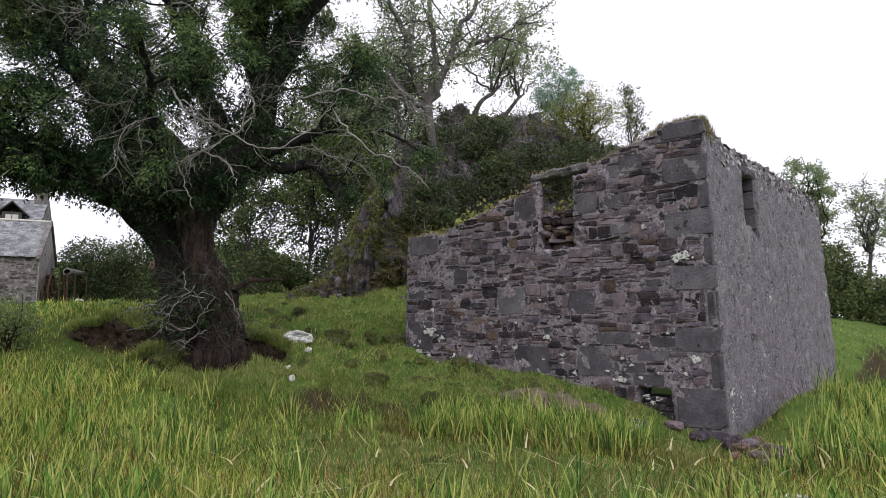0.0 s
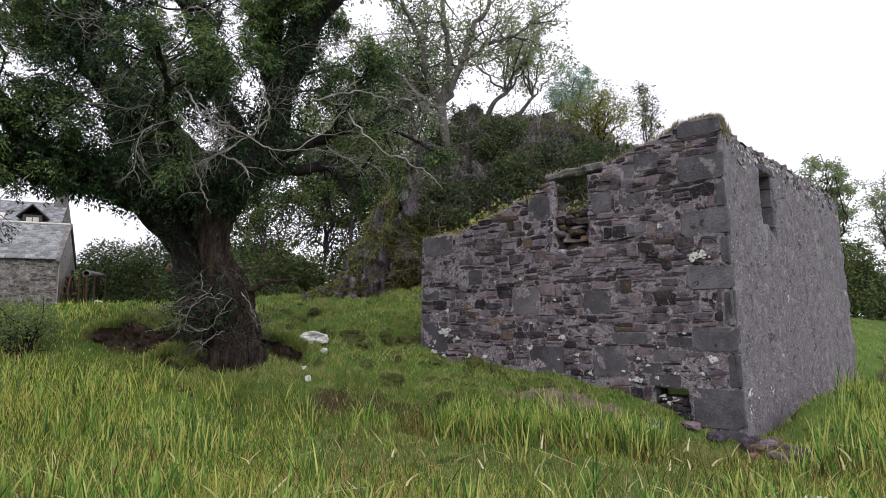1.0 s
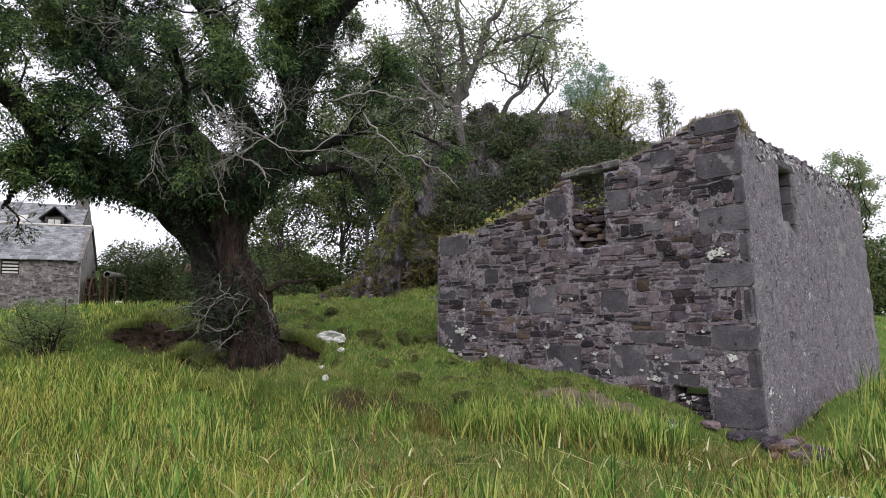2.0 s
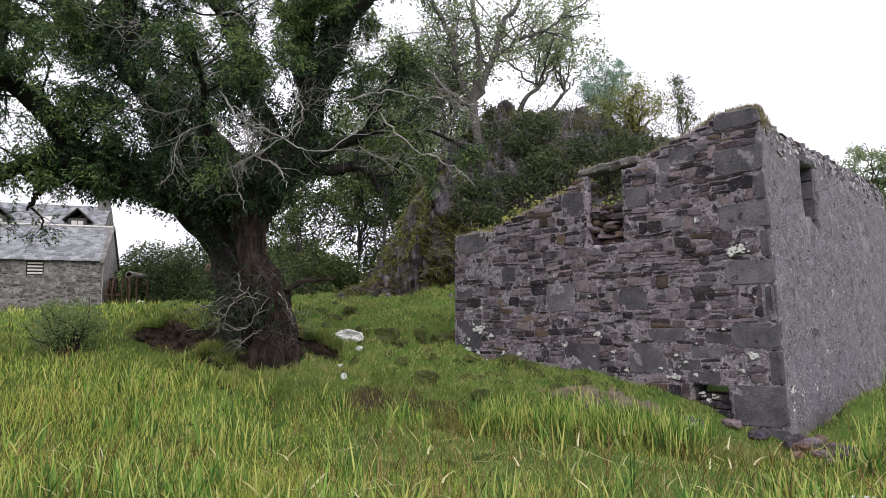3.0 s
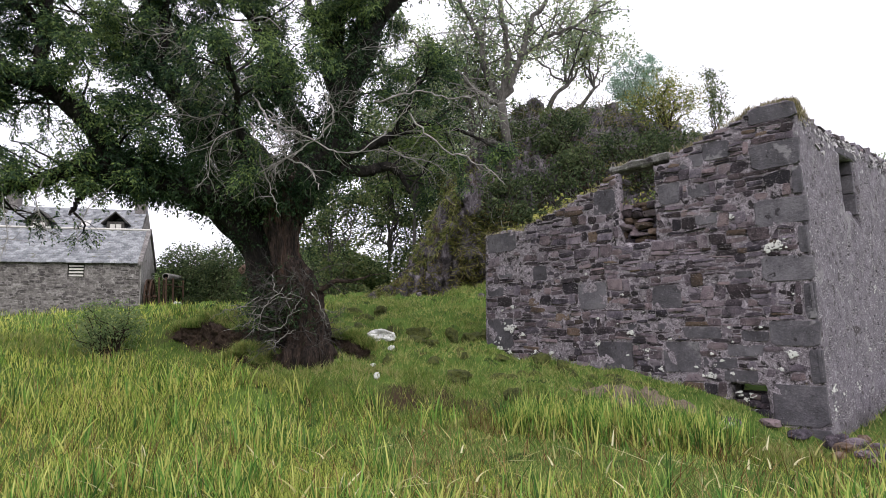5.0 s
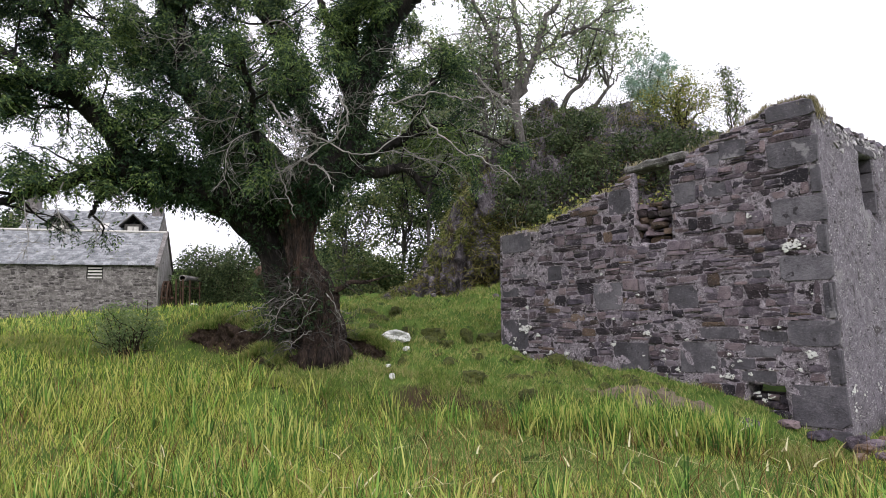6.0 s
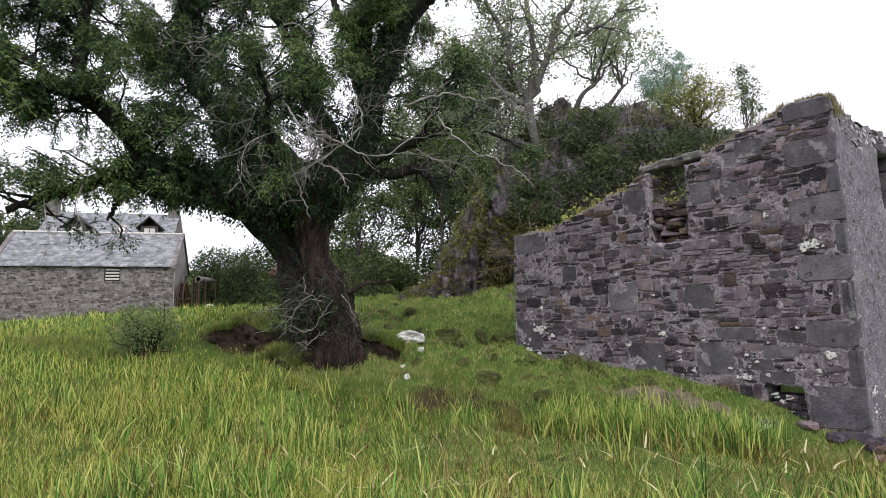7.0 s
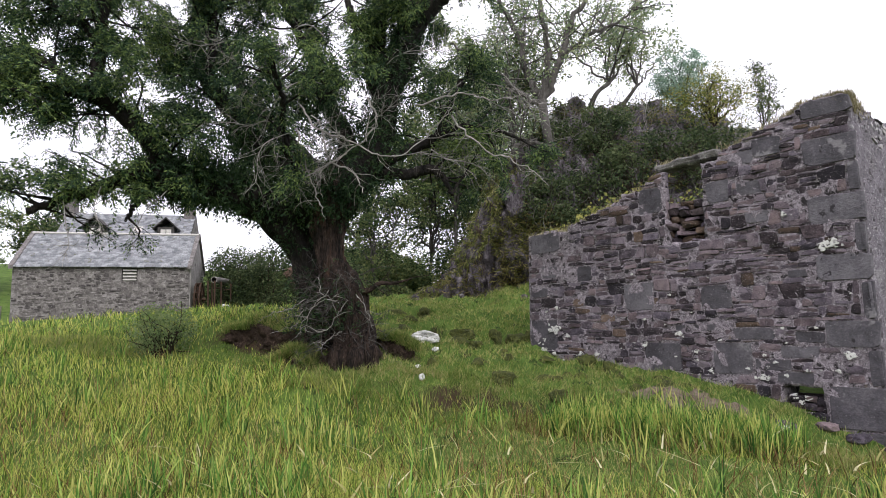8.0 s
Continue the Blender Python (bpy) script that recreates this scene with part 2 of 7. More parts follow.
def part(name, bm, mat, parent, label="", shade_smooth=False):
    me = bpy.data.meshes.new(name)
    bm.to_mesh(me)
    bm.free()
    me.materials.append(mat)
    if shade_smooth:
        me.polygons.foreach_set("use_smooth", np.ones(len(me.polygons), bool))
    return child(name, me, parent, label)


def box_bm(size, at=(0, 0, 0), turn=0.0, bevel=0.01, jitter=0.0, bm=None):
    """A box with softened edges, added to bm."""
    bm = bm or bmesh.new()
    made = bmesh.ops.create_cube(bm, size=1.0)["verts"]
    for v in made:
        v.co = Vector((v.co.x * size[0], v.co.y * size[1], v.co.z * size[2])) + Vector(RNG.uniform(-jitter, jitter, 3))
    edges = list({e for v in made for e in v.link_edges})
    grown = made
    if bevel:
        out = bmesh.ops.bevel(bm, geom=edges, offset=bevel, segments=1, affect="EDGES")
        grown = list({v for f in out["faces"] for v in f.verts} | {v for v in made if v.is_valid})
    bmesh.ops.transform(bm, matrix=pose(*at, 0, 0, turn), verts=[v for v in grown if v.is_valid])
    return bm


def catmull(points, steps):
    """A smooth line through control points (rows of any width)."""
    p = np.asarray(points, float)
    p = np.vstack([2 * p[0] - p[1], p, 2 * p[-1] - p[-2]])
    out = []
    for k in range(1, len(p) - 2):
        t = np.linspace(0, 1, steps, endpoint=False)[:, None]
        a, b, c, d = p[k - 1], p[k], p[k + 1], p[k + 2]
        out.append(0.5 * (2 * b + (c - a) * t + (2 * a - 5 * b + 4 * c - d) * t ** 2 + (3 * b - a - 3 * c + d) * t ** 3))
    out.append(p[-2][None])
    return np.vstack(out)


def tube_arrays(line, radii, sides=8, lump=0.0, seed=0, flute=0.0):
    """Vertices and quads of a tapered tube along a line, with an uneven girth."""
    line, radii = np.asarray(line, float), np.asarray(radii, float)
    n = len(line)
    tan = np.gradient(line, axis=0)
    tan /= np.linalg.norm(tan, axis=1)[:, None] + 1e-9
    ref = np.array([0.31, 0.95, 0.1])
    u = np.cross(tan, ref)
    u /= np.linalg.norm(u, axis=1)[:, None] + 1e-9
    v = np.cross(tan, u)
    ang = np.linspace(0, 2 * np.pi, sides, endpoint=False)
    r = np.repeat(radii[:, None], sides, 1)
    if lump or flute:
        g = np.random.default_rng(seed)
        wob = np.zeros_like(r)
        run = np.r_[0, np.cumsum(np.linalg.norm(np.diff(line, axis=0), axis=1))]
        for k in range(6):
            wob += g.uniform(0.3, 1) * np.sin(ang[None] * g.integers(1, 5) + run[:, None] * g.uniform(0.5, 4) + g.uniform(0, 6.3))
        r = r * (1 + lump * wob / 3)
        if flute:
            r = r * (1 + flute * (np.abs(np.sin(ang[None] * 3.5 + 0.4 * np.sin(run[:, None] * 1.3))) - 0.5))
    verts = line[:, None] + r[..., None] * (np.cos(ang)[None, :, None] * u[:, None] + np.sin(ang)[None, :, None] * v[:, None])
    i = np.arange(n - 1)[:, None] * sides
    j = np.arange(sides)[None]
    k = (j + 1) % sides
    quads = np.stack([i + j, i + k, i + sides + k, i + sides + j], -1).reshape(-1, 4)
    return verts.reshape(-1, 3), quads


def joined(pieces):
    """Several (vertices, faces) arrays as one."""
    vs, fs, n = [], [], 0
    for v, f in pieces:
        vs.append(v)
        fs.append(f + n)
        n += len(v)
    return np.vstack(vs), np.vstack(fs)


def fbm(p, scale, octaves=4, gain=0.5):
    """Fractal noise at rows of places, about -1 to 1."""
    out, amp = np.zeros(len(p)), 1.0
    for _ in range(octaves):
        out += amp * np.array([noise.noise(Vector(q)) for q in np.asarray(p) * scale])
        amp, scale = amp * gain, scale * 2.1
    return out


def waves(x, y, scale, seed, count=10):
    """Cheap smooth unevenness for large sheets, about -1 to 1."""
    g = np.random.default_rng(seed)
    out = np.zeros(np.shape(x))
    for _ in range(count):
        a, f, ph = g.uniform(0, 6.3), scale * g.uniform(0.5, 2.2), g.uniform(0, 6.3)
        out += np.sin((x * np.cos(a) + y * np.sin(a)) * f + ph) * np.sin((x * np.sin(a) - y * np.cos(a)) * f * 0.7 + 2 * ph)
    return out / np.sqrt(count) * 1.2


# ---- the lie of the land ----
CORNER = np.array([4.45, 10.28])
ALONG, INTO = np.array([-0.7547, 0.6561]), np.array([0.6561, 0.7547])


def wall_coords(x, y):
    """Along the ruin's long wall from its near corner, and out in front of it."""
    dx, dy = x - CORNER[0], y - CORNER[1]
    return dx * ALONG[0] + dy * ALONG[1], -(dx * INTO[0] + dy * INTO[1])


def bank_line(s):
    """The middle of the bank's lip, out from the wall."""
    return np.interp(s, [-0.6, 0.6, 1.7, 2.8, 3.4, 4.0, 5.2, 6.8, 40.0], [0.75, 0.85, 0.95, 1.2, 1.5, 1.85, 2.7, 4.3, 20.0])


def bank_edge(x, y, s):
    """How far the turf bank reaches out in front of the wall's line."""
    return bank_line(s) - 0.75 * smooth(s, 7.9, 9.0) - 0.35 * np.clip(s - 10.2, 0, 9) + (0.07 + 0.13 * smooth(s, 4, 6)) * waves(x, y, 1.2, 8) + 0.09 * waves(x, y, 4.5, 9)


def ground_z(x, y):
    x, y = np.asarray(x, float), np.asarray(y, float)
    s, n = wall_coords(x, y)
    d = np.hypot(x, y)
    low = -0.18 + 0.06 * waves(x, y, 1.3, 3) + 0.03 * waves(x, y, 5, 31) + 0.09 * np.clip(d - 9.5, 0, 28) * (1 - smooth(np.degrees(np.arctan2(x, np.maximum(y, 0.1))), 8, 24))
    low = low + (0.2 * np.clip(d - 8.7, 0, 7.0) - 0.09 * np.clip(d - 9.5, 0, 7.0)) * smooth(-x, 0.8, 4.5)
    low = low + 0.65 * np.exp(-((s + 0.45) / 1.0) ** 2) * smooth(-n, 0.1, 1.5) * (1 - smooth(-n, 5, 9))
    low = low + 5.0 * smooth(d, 24, 56) * smooth(x, 4, 16)
    shelf = np.interp(s, [-0.6, 0.0, 0.45, 1.1, 2.1, 3.2, 4.7, 5.9, 7.1, 7.7, 8.7, 9.6, 12, 16, 24, 31], [-0.25, -0.2, -0.05, 0.16, 0.47, 0.69, 0.82, 0.93, 1.0, 1.03, 1.38, 1.55, 1.55, 1.4, 1.0, 0.6])
    calm = 0.3 + 0.7 * smooth(s, 4.5, 7.0)
    shelf = shelf - 0.16 * np.clip(n, 0, 3) * (1 - smooth(s, 4.6, 7.0)) + 1.35 * smooth(y, 13.5, 25) + calm * (0.085 * waves(x, y, 1.9, 5) + 0.105 * waves(x, y, 4.6, 6) + 0.05 * waves(x, y, 10, 61)) + 0.22 * np.exp(-((x + 0.9) / 1.3) ** 2 - ((y - 21.6) / 1.5) ** 2)
    edge = bank_edge(x, y, s)
    width = 0.7 + 1.8 * smooth(s, 4.4, 6.4) - 1.9 * smooth(s, 7.6, 8.6) + 1.0 * np.clip(s - 11.6, 0, 30)
    low = low + 0.2 * smooth(s, 7.4, 8.8) * (1 - smooth(s, 11.5, 13.5)) * (1 - smooth(n - edge, 0.4, 2.2))
    w = (1 - smooth(n, edge, edge + width)) * smooth(s, -0.7, 0.1)
    z = low * (1 - w) + shelf * w
    z = z + 0.25 * smooth(y, 12.45, 12.9) * (1 - smooth(y, 15, 20)) * smooth(x, -9.2, -7.6) * (1 - smooth(x, -4.6, -3.6))
    z = z - 0.06 * np.exp(-((y - 12.15) / 0.5) ** 2) * smooth(x, -7.6, -7.0) * (1 - smooth(x, -5.2, -4.7)) - 0.26 * np.exp(-((x + 4.2) / 1.1) ** 2 - ((y - 11.45) / 0.6) ** 2)
    z = z + 7.5 * smooth(d, 40, 90) * smooth(-x, 8, 26)
    return z
# ---- ground: one sheet to the horizon ----
def graded(lo, hi, step, reach):
    core = np.arange(lo, hi + step / 2, step)
    out, x, g = [], 0.0, step
    while x < reach:
        g *= 1.22
        x += g
        out.append(x)
    out = np.array(out)
    return np.r_[(lo - out)[::-1], core, hi + out]


gx, gy = graded(-14, 13, 0.14, 1600), graded(3.5, 26, 0.14, 1600)
GX, GY = np.meshgrid(gx, gy)
GZ = ground_z(GX, GY)
verts = np.stack([GX, GY, GZ], -1).reshape(-1, 3)
nx, ny = len(gx), len(gy)
ii = (np.arange(ny - 1)[:, None] * nx + np.arange(nx - 1)[None]).reshape(-1)
ground = child("ground", mesh_from("ground", verts, np.stack([ii, ii + 1, ii + nx + 1, ii + nx], -1), M_EARTH, True))
tagged(ground, "uneven green pasture rising to a turf bank", "ground", kind="structure")

# ---- the ruin ----
BATTER_FRONT, BATTER_SIDE = 0.02, 0.04
WALL_TOP = ([0, 0.78, 0.85, 1.15, 1.55, 2.0, 2.3, 2.34, 3.6, 3.66, 4.0, 4.4, 4.9, 5.7, 6.1, 7.08], [5.14, 5.14, 5.05, 4.98, 4.86, 4.72, 4.66, 4.56, 4.56, 4.42, 4.3, 4.17, 4.02, 3.8, 3.71, 3.7])
SIDE_TOP = ([0, 0.5, 1.2, 3.0, 5.3, 8.3, 9.1], [5.12, 5.0, 4.9, 4.93, 4.97, 5.0, 4.85])
LEN_FRONT, LEN_SIDE, THICK = 7.06, 9.1, 0.6
WINDOW, VENT, SLIT = (2.64, 3.1, 3.46, 4.56), (0.86, 0.2, 1.46, 0.61), (2.1, 3.5, 2.98, 4.6)


def front_place(s, z, depth):
    """A place on the long wall: along it, up, and into the wall from its face."""
    s, z, depth = np.broadcast_arrays(np.asarray(s, float), np.asarray(z, float), np.asarray(depth, float))
    up = z + 0.13
    a = s + BATTER_SIDE * up * np.clip(1 - s / 2.5, 0, 1)
    b = depth + BATTER_FRONT * up
    return np.stack([CORNER[0] + ALONG[0] * a + INTO[0] * b, CORNER[1] + ALONG[1] * a + INTO[1] * b, z], -1)


def side_place(r, z, depth):
    """A place on the rendered side wall: back from the corner, up, and into the wall."""
    r, z, depth = np.broadcast_arrays(np.asarray(r, float), np.asarray(z, float), np.asarray(depth, float))
    up = z + 0.13
    a = depth + BATTER_SIDE * up
    b = r + BATTER_FRONT * up * np.clip(1 - r / 2.5, 0, 1)
    return np.stack([CORNER[0] + ALONG[0] * a + INTO[0] * b, CORNER[1] + ALONG[1] * a + INTO[1] * b, z], -1)


def in_rect(s, z, r):
    return (s > r[0]) & (s < r[2]) & (z > r[1]) & (z < r[3])


def wall_mesh(name, length, bottom, top, inside, place, mat, cell, rough, seed, deep=lambda s, z: THICK):
    """A wall out of small cells as thick as deep() says, left out where inside() is false, with a rough face."""
    ns, nz = int(round(length / cell)), int(round((top - bottom) / cell))
    sc, zc = np.meshgrid((np.arange(ns) + 0.5) * length / ns, bottom + (np.arange(nz) + 0.5) * cell, indexing="ij")
    keep = inside(sc, zc)
    pad = np.pad(keep, 1)
    sv, zv = np.meshgrid(np.arange(ns + 1) * length / ns, bottom + np.arange(nz + 1) * cell, indexing="ij")
    g = np.random.default_rng(seed)
    jit = g.uniform(-0.25, 0.25, (2, ns + 1, nz + 1)) * cell
    jit[0][0], jit[0][-1] = 0, 0
    sj, zj = sv + jit[0], zv + jit[1]
    flat = np.stack([sv.ravel() * 3 + seed, zv.ravel() * 3, np.zeros(sv.size)], -1)
    bumps = rough * (fbm(flat, 1.0, 4, 0.6)).reshape(sv.shape)
    front, rear = place(sj, zj, bumps), place(sj, zj, deep(sj, zj) + bumps)
    verts = np.concatenate([front.reshape(-1, 3), rear.reshape(-1, 3)])
    idx = np.arange((ns + 1) * (nz + 1)).reshape(ns + 1, nz + 1)
    off = idx.size
    a, b, c, d = idx[:-1, :-1], idx[1:, :-1], idx[1:, 1:], idx[:-1, 1:]
    quads = [np.stack([a, d, c, b], -1)[keep], np.stack([a, b, c, d], -1)[keep] + off]
    for side, (p, q) in (((0, 1), (d, a)), ((2, 1), (b, c)), ((1, 0), (a, b)), ((1, 2), (c, d))):
        edge = keep & ~pad[side[0]:side[0] + ns, side[1]:side[1] + nz]
        quads.append(np.stack([p, q, q + off, p + off], -1)[edge])
    return mesh_from(name, verts, np.concatenate(quads), mat)


ruin = thing("ruined_mill", "roofless ruined mill of dark rubble stone with grassy wall heads", "ruin", (*CORNER, -0.2))


def under(parent, name, me, label="", kind=""):
    """Links a mesh given in world places under a thing that stands elsewhere."""
    ob = child(name, me, parent, label, kind)
    ob.matrix_parent_inverse = Matrix.Translation(parent.location).inverted() if parent.parent is None else Matrix.Identity(4)
    return ob


def front_inside(s, z):
    rag = 0.03 * np.sin(s * 9.1) + 0.03 * np.sin(s * 23.0 + 1)
    return (z < np.interp(s, *WALL_TOP) - 0.02 + rag * (s > 3.7)) & ~in_rect(s, z, WINDOW) & ~in_rect(s, z, VENT) & (s > 0.06)


def side_inside(r, z):
    rag = 0.05 * np.sin(r * 7.7) + 0.04 * np.sin(r * 19.0 + 2)
    broken = (r > 2.5) & (r < 2.98) & (z > 3.5 - (r - 2.5) * 0.55) & (z < 3.6)
    return (z < np.interp(r, *SIDE_TOP) + rag) & ~in_rect(r, z, SLIT) & ~broken & (r > 0.06)


def splayed(s, z):
    """The long wall thins towards the window's reveal, which opens inwards."""
    near = (1 - smooth(s, WINDOW[2] + 0.06, WINDOW[2] + 0.5)) * (s > WINDOW[2] - 0.1) * smooth(z, WINDOW[1] + 0.2, WINDOW[1] + 0.5)
    return THICK - 0.46 * near


front_wall = under(ruin, "front_wall", wall_mesh("front_wall", LEN_FRONT, -0.6, 5.28, front_inside, front_place, M_MORTAR, 0.07, 0.025, 3, splayed),
                   "rubble wall with lime mortar and dark slabs")
side_wall = under(ruin, "side_wall", wall_mesh("side_wall", LEN_SIDE, -0.6, 5.28, side_inside, side_place, M_HARL, 0.07, 0.03, 4),
                  "wall with weathered grey roughcast render")


def plain_wall(name, a, b, height, base):
    """A plain closing wall between two plan points."""
    a, b = np.array(a), np.array(b)
    d = b - a
    bm = box_bm((np.linalg.norm(d), 0.6, height), (*(a + d / 2), base + height / 2), math.degrees(math.atan2(d[1], d[0])), 0.03, 0.02)
    me = bpy.data.meshes.new(name)
    bm.to_mesh(me)
    bm.free()
    me.materials.append(M_MORTAR)
    return under(ruin, name, me)


west = CORNER + ALONG * (LEN_FRONT - 0.32)
plain_wall("end_wall", west + INTO * 0.75, west + INTO * 8.6, 2.4, 0.3)
plain_wall("rear_wall", CORNER + INTO * 8.85 + ALONG * 0.75, CORNER + INTO * 8.85 + ALONG * (LEN_FRONT - 0.1), 2.2, 0.1)
# ---- stones of the ruin ----
def stone_mesh(name, mat, g, cut=(0.04, 0.2), wob=0.07):
    """A rough stone of unit size: eight-sided outline, proud rounded face."""
    corner = g.uniform(*cut, 4)
    o = [(-0.5 + corner[0], -0.5), (0.5 - corner[1], -0.5), (0.5, -0.5 + corner[1]), (0.5, 0.5 - corner[2]), (0.5 - corner[2], 0.5), (-0.5 + corner[3], 0.5), (-0.5, 0.5 - corner[3]), (-0.5, -0.5 + corner[0])]
    o = np.array(o) + g.uniform(-wob, wob, (8, 2))
    tilt = g.uniform(-0.5, 0.5, 2) * (1 if wob > 0.03 else 0.4)
    rings = []
    for k, (scale, out) in enumerate(((1.0, 0.0), (1.0, 0.8), (0.9 if wob > 0.03 else 0.965, 1.0))):
        q = o * scale + (g.uniform(-0.03, 0.03, (8, 2)) if k == 2 else 0)
        lift = out + (q @ tilt) * out
        rings.append(np.stack([q[:, 0], lift, q[:, 1]], -1))
    v = np.vstack(rings + [np.array([[g.uniform(-0.1, 0.1), 1.0 + g.uniform(-0.05, 0.2) * (1 if wob > 0.03 else 0.3), g.uniform(-0.1, 0.1)]])])
    faces = []
    for r in (0, 1):
        for k in range(8):
            a, b = r * 8 + k, r * 8 + (k + 1) % 8
            faces.append([a, b, b + 8, a + 8])
    for k in range(8):
        faces.append([16 + k, 16 + (k + 1) % 8, 24])
    me = mesh_from(name, v, faces, mat)
    return me, v, faces


SG = np.random.default_rng(11)
SHAPES = [stone_mesh("stone", M_STONE, SG, (0.05, 0.26), 0.095) for _ in range(24)]
SLAB_SHAPES = []
for _ in range(6):
    me, v, faces = stone_mesh("slab", M_SLAB, SG, (0.03, 0.14), 0.029)
    SLAB_SHAPES.append((me, v, faces))
FRONT_TURN = Matrix(((ALONG[0], -INTO[0], 0), (ALONG[1], -INTO[1], 0), (0, 0, 1))).to_4x4()
LEAN_BACK = Matrix.Rotation(math.atan(BATTER_FRONT), 4, "X")


def front_pose(s, z, depth, w, out, h, twist=0.0):
    p = front_place(s, z, depth)
    return Matrix.Translation(tuple(p)) @ FRONT_TURN @ LEAN_BACK @ Matrix.Rotation(twist, 4, "Y") @ Matrix.Diagonal((w, out, h, 1))


# dressed slabs and corner stones: from and to along the wall, and up
QUOINS = [(0.0, 4.85, 0.74, 5.13), (0.0, 4.06, 0.78, 4.51), (0.0, 3.12, 0.81, 3.57), (0.0, 2.22, 0.76, 2.63), (0.0, 1.2, 0.73, 1.6), (0.0, -0.01, 0.8, 0.63),
          (0.0, 2.65, 0.16, 3.08), (0.0, 1.63, 0.17, 2.19), (0.0, 0.65, 0.2, 1.18), (0.0, 3.59, 0.15, 4.03), (0.0, -0.5, 0.45, -0.03)]
SLABS = [(6.11, 3.24, 7.0, 3.7), (3.5, 3.75, 4.02, 4.24), (2.15, 3.74, 2.58, 4.14), (1.55, 3.78, 1.99, 4.03), (1.15, 4.4, 1.64, 4.74), (1.65, 4.33, 2.1, 4.57), (1.92, 0.72, 2.62, 1.27), (2.22, 1.85, 2.8, 2.27),
         (3.77, 1.87, 4.44, 2.41), (3.25, 0.71, 4.03, 1.26), (0.75, 1.27, 1.18, 1.45), (0.84, 1.02, 1.43, 1.22), (1.28, 0.81, 1.88, 1.01), (0.82, 0.62, 1.52, 0.81), (1.51, 1.31, 2.22, 1.52), (2.54, 1.46, 3.35, 1.59),
         (6.5, 2.24, 7.0, 2.52), (6.2, 2.65, 6.64, 2.93), (6.22, 1.04, 7.02, 1.74), (5.24, 2.53, 5.63, 2.86), (1.45, 3.28, 1.86, 3.48), (0.85, 2.31, 1.22, 2.44)]


def courses(rect, blocked, top, g):
    """Rough courses of thin rubble: wavering bands cut into blocks, each one stone or two or three slips. Returns centres and sizes."""
    out = []
    z = rect[1]
    while z < rect[3]:
        band = g.choice([0.1, 0.13, 0.16, 0.19, 0.23])
        s = rect[0] + g.uniform(-0.3, 0.0)
        while s < rect[2]:
            w = g.uniform(0.13, 0.5) * (1.0 if band > 0.1 else 0.8)
            split = g.choice([1, 1, 1, 2, 2, 3]) if band > 0.13 else g.choice([1, 1, 1, 2])
            cuts = np.sort(np.r_[0, np.clip(np.arange(1, split) / split + g.normal(size=split - 1) * 0.08, 0.2, 0.8), 1])
            for k in range(split):
                pieces = [(s, s + w)] if w < 0.4 or g.uniform() < 0.6 else [(s, s + w * 0.5), (s + w * 0.5, s + w)]
                for a, b in pieces:
                    lift = 0.05 * noise.noise(Vector(((a + b) * 0.55, z * 0.9, 2.0)))
                    r = [max(a, rect[0]), z + band * cuts[k] + lift, min(b, rect[2]), z + band * cuts[k + 1] + lift]
                    for q in blocked:
                        if r[0] < q[2] and r[2] > q[0] and r[1] < q[3] and r[3] > q[1]:
                            over = (q[2] - r[0], r[2] - q[0], q[3] - r[1], r[3] - q[1])
                            side = int(np.argmin(over))
                            r[(0, 2, 1, 3)[side]] = (q[2], q[0], q[3], q[1])[side]
                    r[3] = min(r[3], float(top((r[0] + r[2]) / 2)) - 0.02)
                    if r[2] - r[0] > 0.07 and r[3] - r[1] > 0.03:
                        out.append(((r[0] + r[2]) / 2, (r[1] + r[3]) / 2, r[2] - r[0], r[3] - r[1]))
            s += w
        z += band
    return out


def pack(rect, blocked, inside, g, cs=0.045, cz=0.036, wide=(0.1, 0.46), high=(0.045, 0.17)):
    """Fills a stretch of wall with stones of uneven size, row by row. Returns centres and sizes."""
    ns, nz = int((rect[2] - rect[0]) / cs), int((rect[3] - rect[1]) / cz)
    sc, zc = np.meshgrid(rect[0] + (np.arange(ns) + 0.5) * cs, rect[1] + (np.arange(nz) + 0.5) * cz, indexing="ij")
    free = inside(sc, zc)
    for b in blocked:
        free &= ~((sc > b[0] - 0.02) & (sc < b[2] + 0.02) & (zc > b[1] - 0.01) & (zc < b[3] + 0.01))
    out = []
    for j in range(nz):
        i = 0
        while i < ns:
            if not free[i, j]:
                i += 1
                continue
            h = min(g.choice([1, 2, 2, 2, 3, 3, 3, 4, 4]), max(1, int(high[1] / cz)))
            w = max(2, int(g.uniform(*wide) / cs * (0.75 + 0.12 * h)))
            k = 0
            while k < w and i + k < ns and free[i + k, j]:
                k += 1
            m = 1
            while m < h and j + m < nz and free[i:i + k, j + m].all():
                m += 1
            free[i:i + k, j:j + m] = False
            if k >= 2 or m >= 2:
                out.append((rect[0] + (i + k / 2) * cs, rect[1] + (j + m / 2) * cz, k * cs, m * cz))
            i += k
    return out


def baked(shape, m):
    v = np.asarray(shape[1])
    mm = np.array(m)
    return v @ mm[:3, :3].T + mm[:3, 3], shape[2]


def join_mesh(name, items, mat):
    vs, fs, n = [], [], 0
    for v, f in items:
        vs.append(v)
        fs += [[a + n for a in q] for q in f]
        n += len(v)
    return mesh_from(name, np.vstack(vs), fs, mat)


